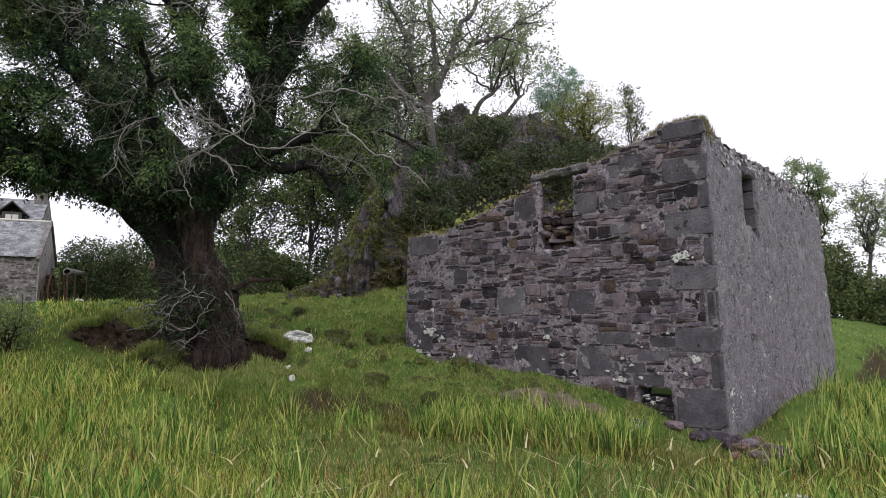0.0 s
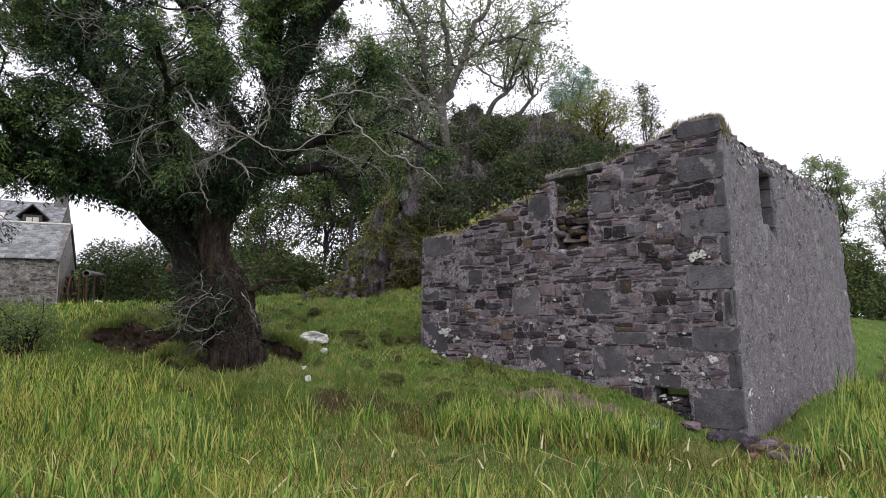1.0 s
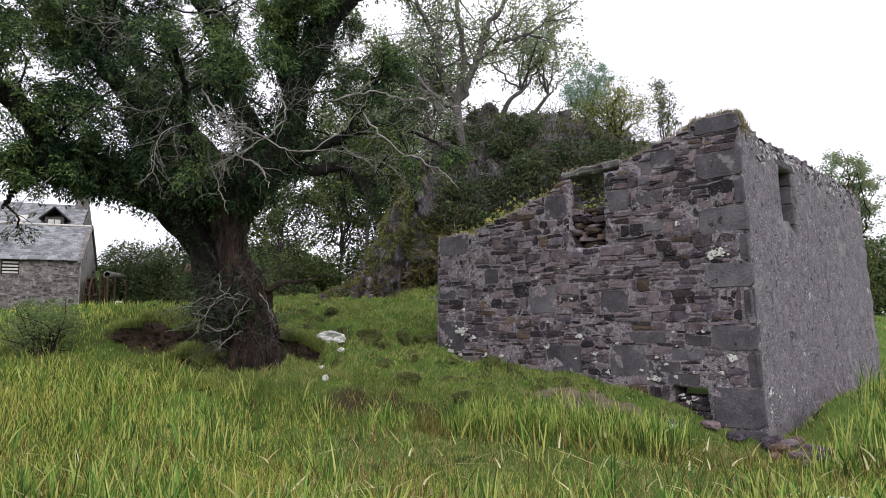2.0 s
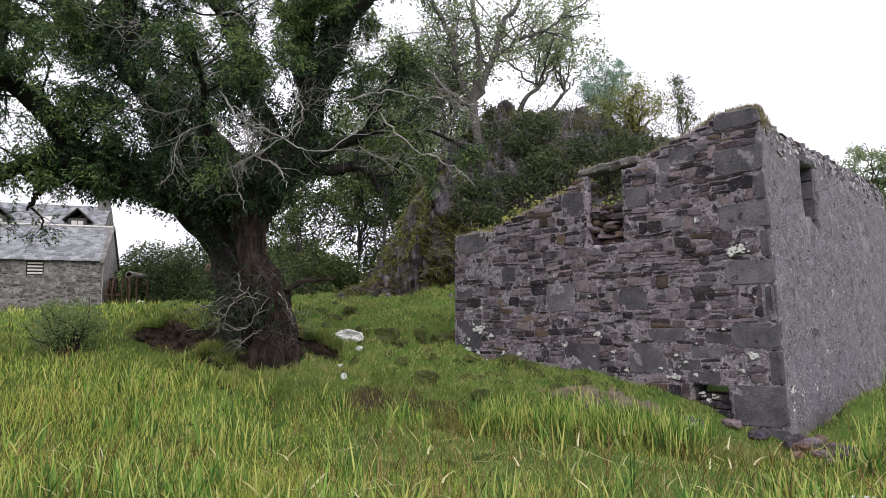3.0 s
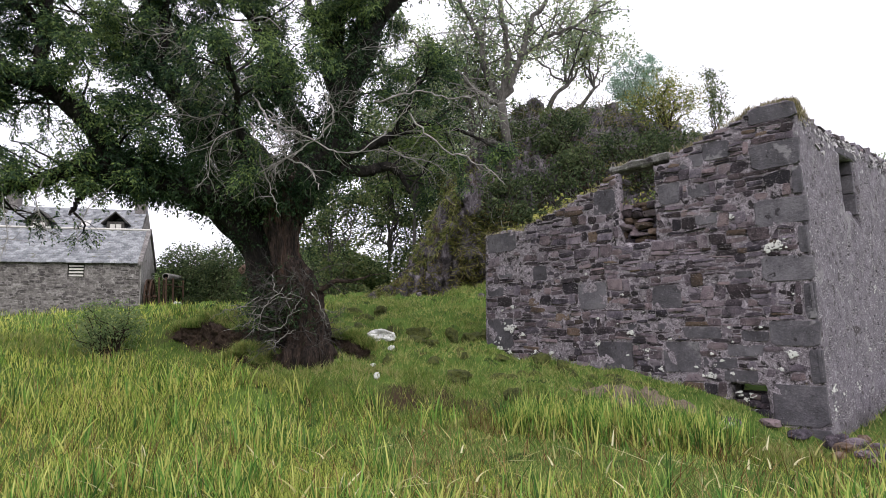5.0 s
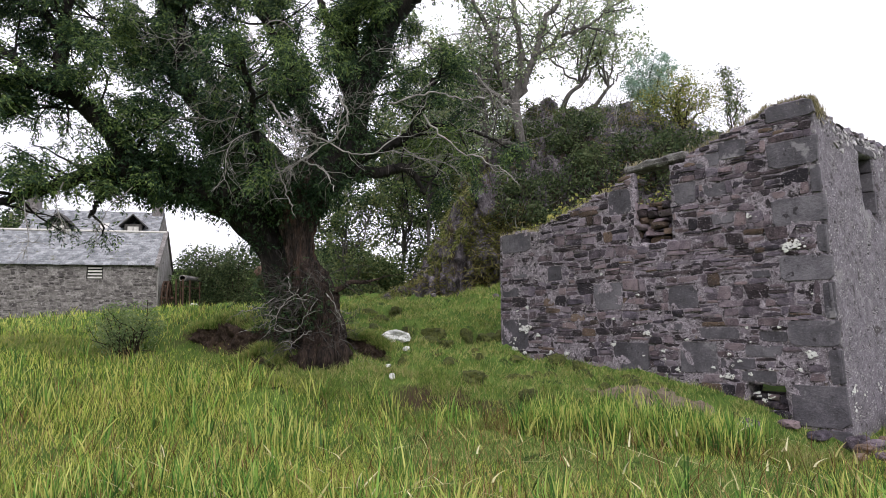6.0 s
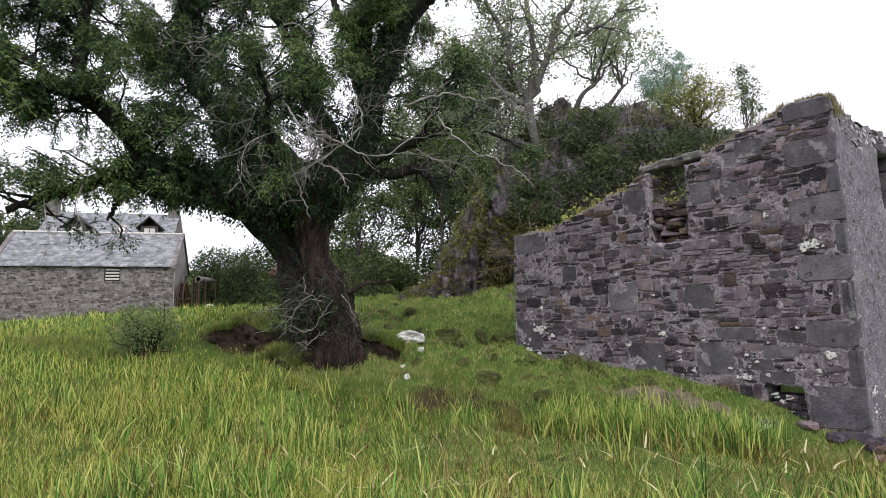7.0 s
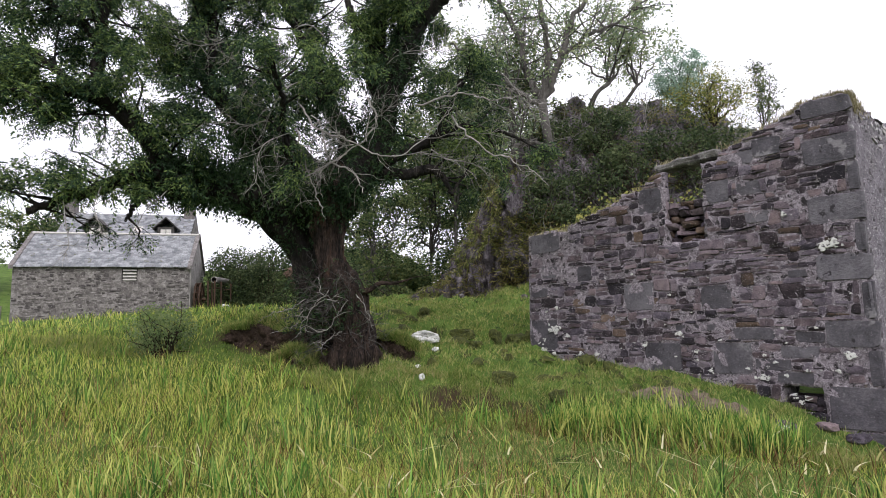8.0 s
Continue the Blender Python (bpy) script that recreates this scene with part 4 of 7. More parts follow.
for k in range(4):
    z = BWIN[1] + 0.05 + k * 0.16
    world_part("slat", placed_box(barn_place, (BWIN[0] + 0.05, BWIN[2] - 0.05), (0.02, 0.06), (z, z + 0.09), 0.008), M_PALETIMBER, louvre)
world_part("lintel", placed_box(barn_place, (BWIN[0] - 0.25, BWIN[2] + 0.25), (-0.02, 0.2), (BWIN[3], BWIN[3] + 0.1), 0.015), M_TIMBER, barn, "dark timber lintel")

# ---- the dwelling house behind it ----
HOUSE = BARN + BB * 11.5 + BL * 1.9
HBASE, HEAVE, HRIDGE, HDEEP, HLEN = 2.5, 7.9, 10.1, 5.6, 8.6


def house_place(a, b, z):
    a, b, z = np.broadcast_arrays(np.asarray(a, float), np.asarray(b, float), np.asarray(z, float))
    return np.stack([HOUSE[0] + BL[0] * a + BB[0] * b, HOUSE[1] + BL[1] * a + BB[1] * b, z], -1)


house = thing("slate_house", "tall stone house with blue-grey slate roof and dormers", "house", (*HOUSE, HBASE))
world_part("wall", gable_shell(house_place, HLEN, HDEEP, HBASE - 0.8, HEAVE, HRIDGE), M_BARNWALL, house)
under(house, "roof", mesh_from("roof", *slate_rows(house_place, HLEN, -0.2, HEAVE - 0.1, HDEEP / 2, HRIDGE, 0.26, 0.2, 6), M_SLATE), "pale blue-grey slates")
world_part("rear_roof", placed_box(lambda a, b, z: house_place(a, HDEEP / 2 + b, HRIDGE - b * 0.78 + z), (0, HLEN), (0.0, HDEEP / 2 + 0.15), (-0.1, 0.0), 0), M_SLATE, house)
for a in (0.1, HLEN - 0.5):
    stack = world_part("chimney", placed_box(house_place, (a, a + 0.7), (HDEEP / 2 - 0.5, HDEEP / 2 + 0.5), (HRIDGE - 0.6, HRIDGE + 0.9), 0.03), M_BARNWALL, house)
    world_part("cope", placed_box(house_place, (a - 0.06, a + 0.76), (HDEEP / 2 - 0.56, HDEEP / 2 + 0.56), (HRIDGE + 0.9, HRIDGE + 1.02), 0.02), M_SLAB, stack)
for a in (1.05, 5.6):
    dorm = world_part("dormer", placed_box(house_place, (a, a + 1.1), (0.25, 1.9), (HEAVE - 0.1, HEAVE + 0.95), 0.02), M_TIMBER, house, "dark timber dormer with pitched hood")
    bm = bmesh.new()
    for sgn in (-1, 1):
        mid = a + 0.55
        vs = [bm.verts.new(tuple(house_place(mid + sgn * x, b, z + dz))) for b in (0.05, 2.3) for x, z in ((0.0, HEAVE + 1.55), (0.85, HEAVE + 0.75)) for dz in (0, 0.09)]
        for f in ((0, 1, 3, 2), (4, 6, 7, 5), (0, 4, 5, 1), (2, 3, 7, 6), (0, 2, 6, 4), (1, 5, 7, 3)):
            bm.faces.new([vs[k] for k in f])
    bmesh.ops.recalc_face_normals(bm, faces=bm.faces)
    world_part("hood", bm, M_TIMBER, dorm)
    for k in (0, 1):
        world_part("pane", placed_box(house_place, (a + 0.2 + k * 0.37, a + 0.52 + k * 0.37), (0.22, 0.26), (HEAVE + 0.1, HEAVE + 0.78), 0), M_PALETIMBER, dorm, "bright pane")
world_part("skylight", placed_box(lambda a, b, z: house_place(a, b, HEAVE + b * 0.786 + z), (3.3, 3.85), (0.75, 1.3), (0.06, 0.14), 0.01), M_PALETIMBER, house)
# ---- the crag ----
EDGE_Z = [1.4, 2.5, 2.9, 3.4, 4.1, 4.9, 5.7, 6.5, 7.3, 8.1, 8.8, 9.6, 11.0, 11.6]
EDGE_X = [-5.9, -5.3, -5.05, -4.7, -4.12, -3.62, -3.2, -2.85, -2.4, -1.9, -1.4, -0.9, -0.3, 0.3]


def crag_arrays(nu, nz):
    """A steep hill: one plan line round its front and flanks, drawn in towards the top and jointed into upright plates by noise."""
    t = np.linspace(0, 1, nz)
    z = np.interp(t, [0, 0.62, 0.8, 0.9, 0.94, 1.0], [1.4, 9.0, 11.2, 11.6, 10.4, 2.0])
    near = np.interp(t, [0, 0.1, 0.3, 0.42, 0.55, 0.62, 0.72, 0.8, 0.86, 0.9, 0.94, 1.0], [21.0, 21.4, 21.8, 22.1, 23.2, 24.3, 26.0, 27.4, 31.0, 38.0, 46.0, 50.0])
    left = np.interp(z, EDGE_Z, EDGE_X)
    u = np.r_[np.linspace(0, 0.22, nu // 6, endpoint=False), np.linspace(0.22, 0.55, nu // 2, endpoint=False), np.linspace(0.55, 1, nu - nu // 6 - nu // 2)]
    rows = []
    for k in range(nz):
        L, Y = left[k], near[k]
        plan = catmull([(L + 2.5, Y + 14), (L + 0.6, Y + 6), (L + 0.05, Y + 1.5), (L + 0.35, Y + 0.4), (L + 1.2, Y), (L + 3.0, Y), (L + 5.5, Y + 0.1), (8.6, Y + 0.8), (11.6, Y + 3.6), (13.0, Y + 9.0)], 12)
        pos = u * (len(plan) - 1)
        i = np.minimum(pos.astype(int), len(plan) - 2)
        q = plan[i] + (plan[i + 1] - plan[i]) * (pos - i)[:, None]
        rows.append(np.c_[q, np.full(nu, z[k])])
    p = np.array(rows)
    p[..., 2] = 1.4 + (p[..., 2] - 1.4) * (1 - 0.042 * np.clip(p[..., 0] - 4.0, 0, 12))
    flat = p.reshape(-1, 3)
    tu, tz = np.gradient(p, axis=1), np.gradient(p, axis=0)
    out = np.cross(tu, tz).reshape(-1, 3)
    out /= np.linalg.norm(out, axis=1)[:, None] + 1e-9
    warp = flat + 0.3 * np.stack([fbm(flat + 3, 1.1, 2), fbm(flat + 13, 1.1, 2), fbm(flat + 23, 1.1, 2)], -1)
    tall = warp * [1.0, 1.0, 0.34]
    plates = np.array([noise.cell(Vector(q) * 2.3) for q in tall]) * 0.2 + np.array([noise.cell(Vector(q) * 5.2) for q in tall + 7]) * 0.12
    steps = np.array([noise.cell(Vector(q)) for q in warp * [0.8, 0.8, 1.5] + 31]) * 0.16
    lump = 0.3 * fbm(flat, 0.4, 2) + 0.16 * fbm(flat * [1, 1, 0.5] + 9, 1.6, 3, 0.6)
    cleft = -0.35 * np.clip(0.16 - np.abs(fbm(flat * [1.5, 1.5, 0.4] + 40, 0.8, 2)), 0, 1) / 0.16
    flat = flat + out * (lump + cleft + plates + steps - 0.2)[:, None]
    i = (np.arange(nz - 1)[:, None] * nu + np.arange(nu - 1)[None]).reshape(-1)
    return flat, np.stack([i, i + 1, i + nu + 1, i + nu], -1)


CRAG_V, CRAG_Q = crag_arrays(420, 170)
crag = child("rock_crag", mesh_from("rock_crag", CRAG_V, CRAG_Q, M_ROCK, False))
tagged(crag, "steep dark basalt crag overgrown with grass and shrubs", "crag", kind="structure")
# ---- leaves, branches and trees ----
def unit(v):
    return v / (np.linalg.norm(v, axis=-1, keepdims=True) + 1e-9)


def leaf_quads(at, size, g, ratio=0.42, droop=0.3, lead=None):
    """Single leaves: folded rhombs, each an island of two triangles. at: (n, 3)."""
    n = len(at)
    d = unit(g.normal(size=(n, 3)) * [1, 1, 0.6] - [0, 0, droop]) if lead is None else unit(lead)
    w = unit(np.cross(d, g.normal(size=(n, 3))))
    size = np.broadcast_to(size, n)[:, None]
    up = np.cross(d, w) * size * 0.12
    v = np.stack([at, at + d * size * 0.5 + w * size * ratio * 0.5 + up, at + d * size, at + d * size * 0.5 - w * size * ratio * 0.5 + up], 1)
    k = np.arange(n)[:, None] * 4
    f = np.concatenate([k + [0, 1, 2], k + [0, 2, 3]], 0)
    return v.reshape(-1, 3), f


def pinnate(at, lead, g, length=0.22, pairs=3):
    """Compound ash leaves: leaflets in pairs along a drooping stalk, with one at its tip."""
    n = len(at)
    lead = unit(lead)
    side = unit(np.cross(lead, [0, 0, 1.0]) + g.normal(size=(n, 3)) * 0.35)
    L = length * g.uniform(0.7, 1.25, n)[:, None]
    pos, way, size = [], [], []
    for k in range(pairs):
        f = 0.3 + 0.6 * k / (pairs - 1)
        base = at + lead * L * f - np.array([0, 0, 1.0]) * L * 0.25 * f ** 2
        for sgn in (-1, 1):
            pos.append(base)
            way.append(unit(lead * 0.55 + sgn * side * 0.9 + g.normal(size=(n, 3)) * 0.15 - [0, 0, 0.35]))
            size.append(L[:, 0] * 0.42)
    pos.append(at + lead * L * 0.95 - np.array([0, 0, 1.0]) * L * 0.22)
    way.append(unit(lead - [0, 0, 0.5]))
    size.append(L[:, 0] * 0.42)
    return leaf_quads(np.vstack(pos), np.concatenate(size), g, 0.36, lead=np.vstack(way))


def branch_line(start, way, length, g, bend=0.35, lift=0.0, n=7):
    """A wandering line from start."""
    pts, d = [np.array(start, float)], unit(np.array(way, float))
    for _ in range(n - 1):
        d = unit(d + g.normal(size=3) * bend * 0.45 + np.array([0, 0, lift]))
        pts.append(pts[-1] + d * length / (n - 1))
    return np.array(pts)


def grow(limbs, g, second, third, len2, len3, r2, r3, lift2=0.02, lift3=-0.05, from_f=0.3, spread=1.0):
    """Side branches along limb lines and twigs along those. Returns tube pieces and the twigs' lines."""
    tubes, twigs = [], []
    for line, weight in limbs:
        run = np.r_[0, np.cumsum(np.linalg.norm(np.diff(line, axis=0), axis=1))]
        for _ in range(int(round(second * weight))):
            f = g.uniform(from_f, 1.0)
            k = np.interp(f * run[-1], run, np.arange(len(line)))
            p = line[int(k)] + (line[min(int(k) + 1, len(line) - 1)] - line[int(k)]) * (k - int(k))
            t = unit(line[min(int(k) + 1, len(line) - 1)] - line[max(int(k) - 1, 0)])
            way = unit(t * g.uniform(0.2, 0.9) + g.normal(size=3) * spread * [1, 1, 0.75])
            L = len2 * g.uniform(0.5, 1.25) * (1.15 - 0.4 * f)
            b = branch_line(p, way, L, g, 0.4, lift2)
            tubes.append(tube_arrays(b, np.linspace(r2, r2 * 0.35, len(b)), 5))
            for _ in range(third):
                q = b[g.integers(2, len(b))]
                tw = branch_line(q, unit(b[-1] - b[0]) * 0.5 + g.normal(size=3) * 0.8, len3 * g.uniform(0.5, 1.3), g, 0.5, lift3, 5)
                tubes.append(tube_arrays(tw, np.linspace(r3, r3 * 0.3, len(tw)), 3))
                twigs.append(tw)
            twigs.append(b[3:])
    return tubes, twigs


def along(lines, count, g, first=0.15):
    """Random places along lines and the lines' ways there."""
    pick = g.integers(0, len(lines), count)
    at, way = np.zeros((count, 3)), np.zeros((count, 3))
    for i, k in enumerate(pick):
        ln = lines[k]
        u = g.uniform(first, 1.0) * (len(ln) - 1)
        j = min(int(u), len(ln) - 2)
        at[i] = ln[j] + (ln[j + 1] - ln[j]) * (u - j)
        way[i] = ln[j + 1] - ln[j]
    return at, unit(way)


# near-black bark copy: the shade of limbs against the sky is put into it
M_LIMB = material("backlit_limb_bark", [(0.004, 0.0035, 0.003), (0.012, 0.01, 0.009), (0.04, 0.033, 0.028)], 7, 0.95, 1.0, 38, stretch=(1, 1, 0.4), bump_distance=0.05)
M_TRUNK = material("furrowed_ash_bark", [(0.003, 0.0024, 0.002), (0.013, 0.009, 0.0075), (0.055, 0.036, 0.028), (0.15, 0.11, 0.09)], 9, 0.95, 1.0, 42, stretch=(1, 1, 0.18), grain=0.5,
                   stain=[((0.085, 0.048, 0.032), 1.6, 0.56), ((0.035, 0.045, 0.016), 2.2, 0.66), ((0.2, 0.17, 0.155), 6.0, 0.68)], bump_distance=0.1)
# ---- the old ash tree ----
g = np.random.default_rng(21)
old_tree = thing("old_ash_tree", "old spreading ash tree with a hollow gnarled trunk and dead twigs", "tree", (-4.5, 12.15, 0.6))
TRUNK = [(-4.12, 12.0, 0.1, 0.54), (-4.12, 12.0, 0.67, 0.47), (-4.12, 12.0, 0.98, 0.42), (-4.12, 12.0, 1.36, 0.38), (-4.19, 12.0, 1.85, 0.39), (-4.36, 12.05, 2.35, 0.39), (-4.6, 12.05, 2.81, 0.32), (-4.66, 12.05, 3.21, 0.31), (-4.64, 12.05, 3.67, 0.36), (-4.62, 12.05, 4.07, 0.5), (-4.55, 12.1, 4.48, 0.48), (-4.31, 12.15, 4.83, 0.34)]
STEM = [(-4.66, 12.4, 0.5, 0.45), (-4.74, 12.4, 0.96, 0.4), (-4.92, 12.4, 1.53, 0.33), (-5.1, 12.4, 2.11, 0.29), (-5.24, 12.35, 2.69, 0.26), (-5.32, 12.3, 3.15, 0.26), (-5.48, 12.2, 3.56, 0.31), (-5.72, 12.05, 3.89, 0.38), (-5.98, 11.9, 4.19, 0.36)]
BOUGHS = {
    "west": [(-4.83, 12.1, 4.26, 0.44), (-5.45, 12.0, 4.12, 0.42), (-6.09, 11.8, 4.24, 0.39), (-6.54, 11.5, 4.4, 0.34), (-6.97, 11.2, 4.44, 0.3), (-7.36, 10.9, 4.46, 0.28), (-7.47, 10.7, 4.66, 0.24), (-7.53, 10.6, 4.99, 0.21), (-7.66, 10.4, 5.29, 0.19),
             (-7.92, 10.2, 5.58, 0.165), (-8.2, 10.0, 5.82, 0.155), (-8.51, 9.8, 5.97, 0.145), (-8.93, 9.5, 5.97, 0.11), (-9.32, 9.2, 5.91, 0.095), (-9.8, 9.0, 5.97, 0.07)],
    "low": [(-7.43, 10.7, 4.66, 0.16), (-7.82, 10.5, 4.61, 0.14), (-8.13, 10.3, 4.44, 0.13), (-8.53, 10.1, 4.2, 0.105), (-8.98, 9.9, 4.04, 0.08), (-9.43, 9.6, 3.78, 0.06)],
    "drop": [(-7.54, 10.7, 4.54, 0.08), (-7.76, 10.6, 4.28, 0.06), (-7.96, 10.5, 3.94, 0.045), (-8.04, 10.4, 3.66, 0.022)],
    "outer": [(-8.32, 10.0, 5.86, 0.12), (-8.44, 10.0, 6.36, 0.11), (-8.43, 10.0, 6.91, 0.1), (-8.4, 10.0, 7.34, 0.088), (-8.34, 10.0, 8.01, 0.077), (-8.2, 10.1, 8.8, 0.05)],
    "fork": [(-8.45, 10.0, 6.8, 0.087), (-8.61, 9.9, 7.26, 0.076), (-9.01, 9.8, 7.47, 0.064), (-9.48, 9.7, 7.91, 0.053)],
    "shade": [(-8.51, 9.8, 5.97, 0.085), (-8.9, 9.7, 6.28, 0.074), (-9.29, 9.6, 6.59, 0.063), (-9.69, 9.5, 6.9, 0.051)],
    "mid": [(-4.89, 12.1, 4.44, 0.3), (-5.71, 12.0, 4.88, 0.24), (-6.23, 11.9, 5.42, 0.2), (-6.63, 11.8, 6.02, 0.19), (-7.09, 11.7, 6.62, 0.168), (-7.41, 11.6, 7.22, 0.145), (-7.52, 11.6, 7.79, 0.134), (-7.42, 11.6, 8.53, 0.123), (-7.38, 11.6, 9.28, 0.097)],
    "midfork": [(-7.23, 11.6, 6.9, 0.091), (-7.0, 11.5, 7.45, 0.078), (-7.08, 11.5, 7.94, 0.066), (-6.79, 11.5, 8.66, 0.053)],
    "inner": [(-4.29, 12.1, 4.59, 0.234), (-4.33, 12.2, 5.32, 0.179), (-4.61, 12.3, 5.92, 0.159), (-4.89, 12.3, 6.55, 0.138), (-5.06, 12.3, 7.13, 0.115), (-5.38, 12.3, 7.79, 0.092), (-5.78, 12.3, 8.59, 0.081), (-5.93, 12.3, 9.39, 0.056)],
    "leader": [(-4.25, 12.1, 4.5, 0.4), (-3.72, 12.2, 5.17, 0.28), (-3.57, 12.3, 5.78, 0.263), (-3.49, 12.3, 6.5, 0.267), (-3.17, 12.4, 7.31, 0.248), (-2.98, 12.4, 7.92, 0.25), (-2.49, 12.4, 8.43, 0.229), (-1.82, 12.4, 8.99, 0.18), (-1.34, 12.5, 9.88, 0.12)],
    "crown": [(-3.6, 12.4, 6.06, 0.194), (-3.81, 12.5, 7.1, 0.163), (-3.77, 12.5, 7.85, 0.167), (-3.65, 12.6, 8.66, 0.158), (-3.61, 12.7, 9.76, 0.11)],
    "crook": [(-3.7, 12.4, 6.3, 0.11), (-3.88, 12.4, 6.69, 0.1), (-3.97, 12.4, 7.32, 0.088), (-3.93, 12.4, 7.82, 0.077), (-4.26, 12.4, 8.21, 0.078), (-4.41, 12.4, 8.63, 0.066), (-4.6, 12.4, 9.17, 0.054)],
    "east": [(-4.0, 12.2, 4.6, 0.19), (-3.52, 12.3, 5.0, 0.129), (-3.0, 12.4, 5.27, 0.106), (-2.51, 12.5, 5.5, 0.095), (-2.36, 12.6, 5.98, 0.072), (-2.08, 12.6, 6.44, 0.061), (-2.01, 12.6, 6.74, 0.037)],
    "eastspray": [(-2.55, 12.5, 5.47, 0.071), (-2.03, 12.6, 5.71, 0.048), (-1.34, 12.7, 5.63, 0.036), (-0.71, 12.8, 5.38, 0.024)],
    "eastlow": [(-4.2, 12.2, 4.68, 0.19), (-3.64, 12.3, 4.76, 0.129), (-3.07, 12.4, 4.74, 0.105), (-2.64, 12.5, 4.82, 0.094), (-2.38, 12.6, 4.62, 0.058), (-2.23, 12.6, 4.29, 0.035)],
    "rear": [(-4.76, 12.4, 4.56, 0.217), (-5.87, 13.2, 5.57, 0.186), (-7.11, 14.0, 6.85, 0.161), (-8.37, 14.6, 8.35, 0.112), (-9.12, 15.0, 9.85, 0.069)],
    "near": [(-5.05, 11.9, 4.35, 0.1), (-5.13, 11.0, 5.04, 0.06), (-4.89, 10.2, 5.83, 0.045), (-4.93, 9.6, 6.41, 0.03)],
}
LEAFAGE = {"west": 0.8, "low": 0.6, "drop": 0.18, "outer": 0.9, "fork": 0.7, "shade": 0.65, "mid": 1.15, "midfork": 1.0, "inner": 0.95, "leader": 0.8, "crown": 0.75, "crook": 0.4, "east": 0.5, "eastspray": 0.22, "eastlow": 0.22, "rear": 0.9, "near": 0.55}
trunk_line = catmull(TRUNK, 14)
root_pieces = [tube_arrays(trunk_line[:, :3], trunk_line[:, 3], 96, 0.14, 3, 0.2)]
stem_line = catmull(STEM, 10)
under(old_tree, "stem", mesh_from("stem", *tube_arrays(stem_line[:, :3], stem_line[:, 3], 40, 0.14, 4, 0.26), M_LIMB, True), "ivied second stem in bark toned dark for shade")
# roots running out from the foot
for ang, length in ((195, 0.35), (240, 0.15), (290, 0.12), (335, 0.14), (20, 0.25)):
    a = radians(ang)
    d = np.array([math.cos(a), math.sin(a), 0])
    foot = np.array([-4.1, 12.0, 0.0]) + d * (0.35 + length)
    foot[2] = float(ground_z(foot[0], foot[1])) - 0.1
    ln = catmull([(-4.15 + d[0] * 0.25, 12.0 + d[1] * 0.25, 1.6, 0.14), (-4.1 + d[0] * 0.42, 12.0 + d[1] * 0.42, 1.0, 0.2), (*foot, 0.12)], 8)
    root_pieces.append(tube_arrays(ln[:, :3], ln[:, 3], 10, 0.15, ang))
tv, tf = joined(root_pieces)
axis = np.stack([np.interp(tv[:, 2], trunk_line[:, 2], trunk_line[:, 0]), np.interp(tv[:, 2], trunk_line[:, 2], trunk_line[:, 1]), tv[:, 2]], -1)
away = unit((tv - axis) * [1, 1, 0])
tv = tv + away * (0.09 * fbm(tv * [1, 1, 0.3], 3.2, 3, 0.6) - 0.09 * np.abs(fbm(tv * [1, 1, 0.2] + 5, 6.0, 3, 0.6)) - 0.045 * np.abs(fbm(tv * [1, 1, 0.15] + 25, 15.0, 2)))[:, None]
under(old_tree, "trunk", mesh_from("trunk", tv, tf, M_TRUNK, True), "dark furrowed bark, mossy at the foot")
limb_lines = []
for name, pts in BOUGHS.items():
    ln = catmull(pts, 9)
    ln[1:-1, :3] += g.normal(size=(len(ln) - 2, 3)) * 0.016
    limb_lines.append((ln[:, :3], LEAFAGE[name] * len(pts) / 7))
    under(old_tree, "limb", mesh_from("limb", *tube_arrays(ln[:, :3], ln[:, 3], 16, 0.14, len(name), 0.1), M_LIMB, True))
tubes, twigs = grow(limb_lines, g, 25, 4, 1.55, 0.5, 0.026, 0.009, 0.05, -0.05)
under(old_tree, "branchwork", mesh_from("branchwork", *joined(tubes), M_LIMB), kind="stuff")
at, way = along(twigs, 44000, g, 0.35)
at = at + g.normal(size=at.shape) * 0.06
# open air under the great limb, beside the leader and above the bent bough
hole = (at[:, 0] > -7.6) & (at[:, 0] < -5.4) & (at[:, 2] < 4.0)
hole |= (at[:, 0] < -7.9) & (at[:, 2] > 4.75) & (at[:, 2] < 5.65) & (g.uniform(size=len(at)) < 0.75)
hole |= (at[:, 0] > -5.1) & (at[:, 0] < -4.1) & (at[:, 2] > 7.2) & (g.uniform(size=len(at)) < 0.85)
hole |= (at[:, 0] > -6.2) & (at[:, 0] < -5.1) & (at[:, 2] > 5.2) & (at[:, 2] < 6.1) & (g.uniform(size=len(at)) < 0.6)
hole |= (at[:, 0] > -4.0) & (at[:, 0] < -2.6) & (at[:, 2] < 4.5)
hole |= (at[:, 0] < -7.3) & (at[:, 2] < 4.15) & (g.uniform(size=len(at)) < 0.8)
airy = waves(at[:, 0] + 0.3 * at[:, 1], at[:, 2], 2.7, 131) + 0.5 * waves(at[:, 0], at[:, 2] + 0.2 * at[:, 1], 6.0, 132)
hole |= (airy < -0.72 - 0.3 * smooth(-at[:, 0], 6.5, 8.0)) & (at[:, 2] > 4.4) & (g.uniform(size=len(at)) < 0.9)
at, way = at[~hole], way[~hole]
lead = unit(way * 0.5 + g.normal(size=at.shape) * 0.6 - [0, 0, 0.45])


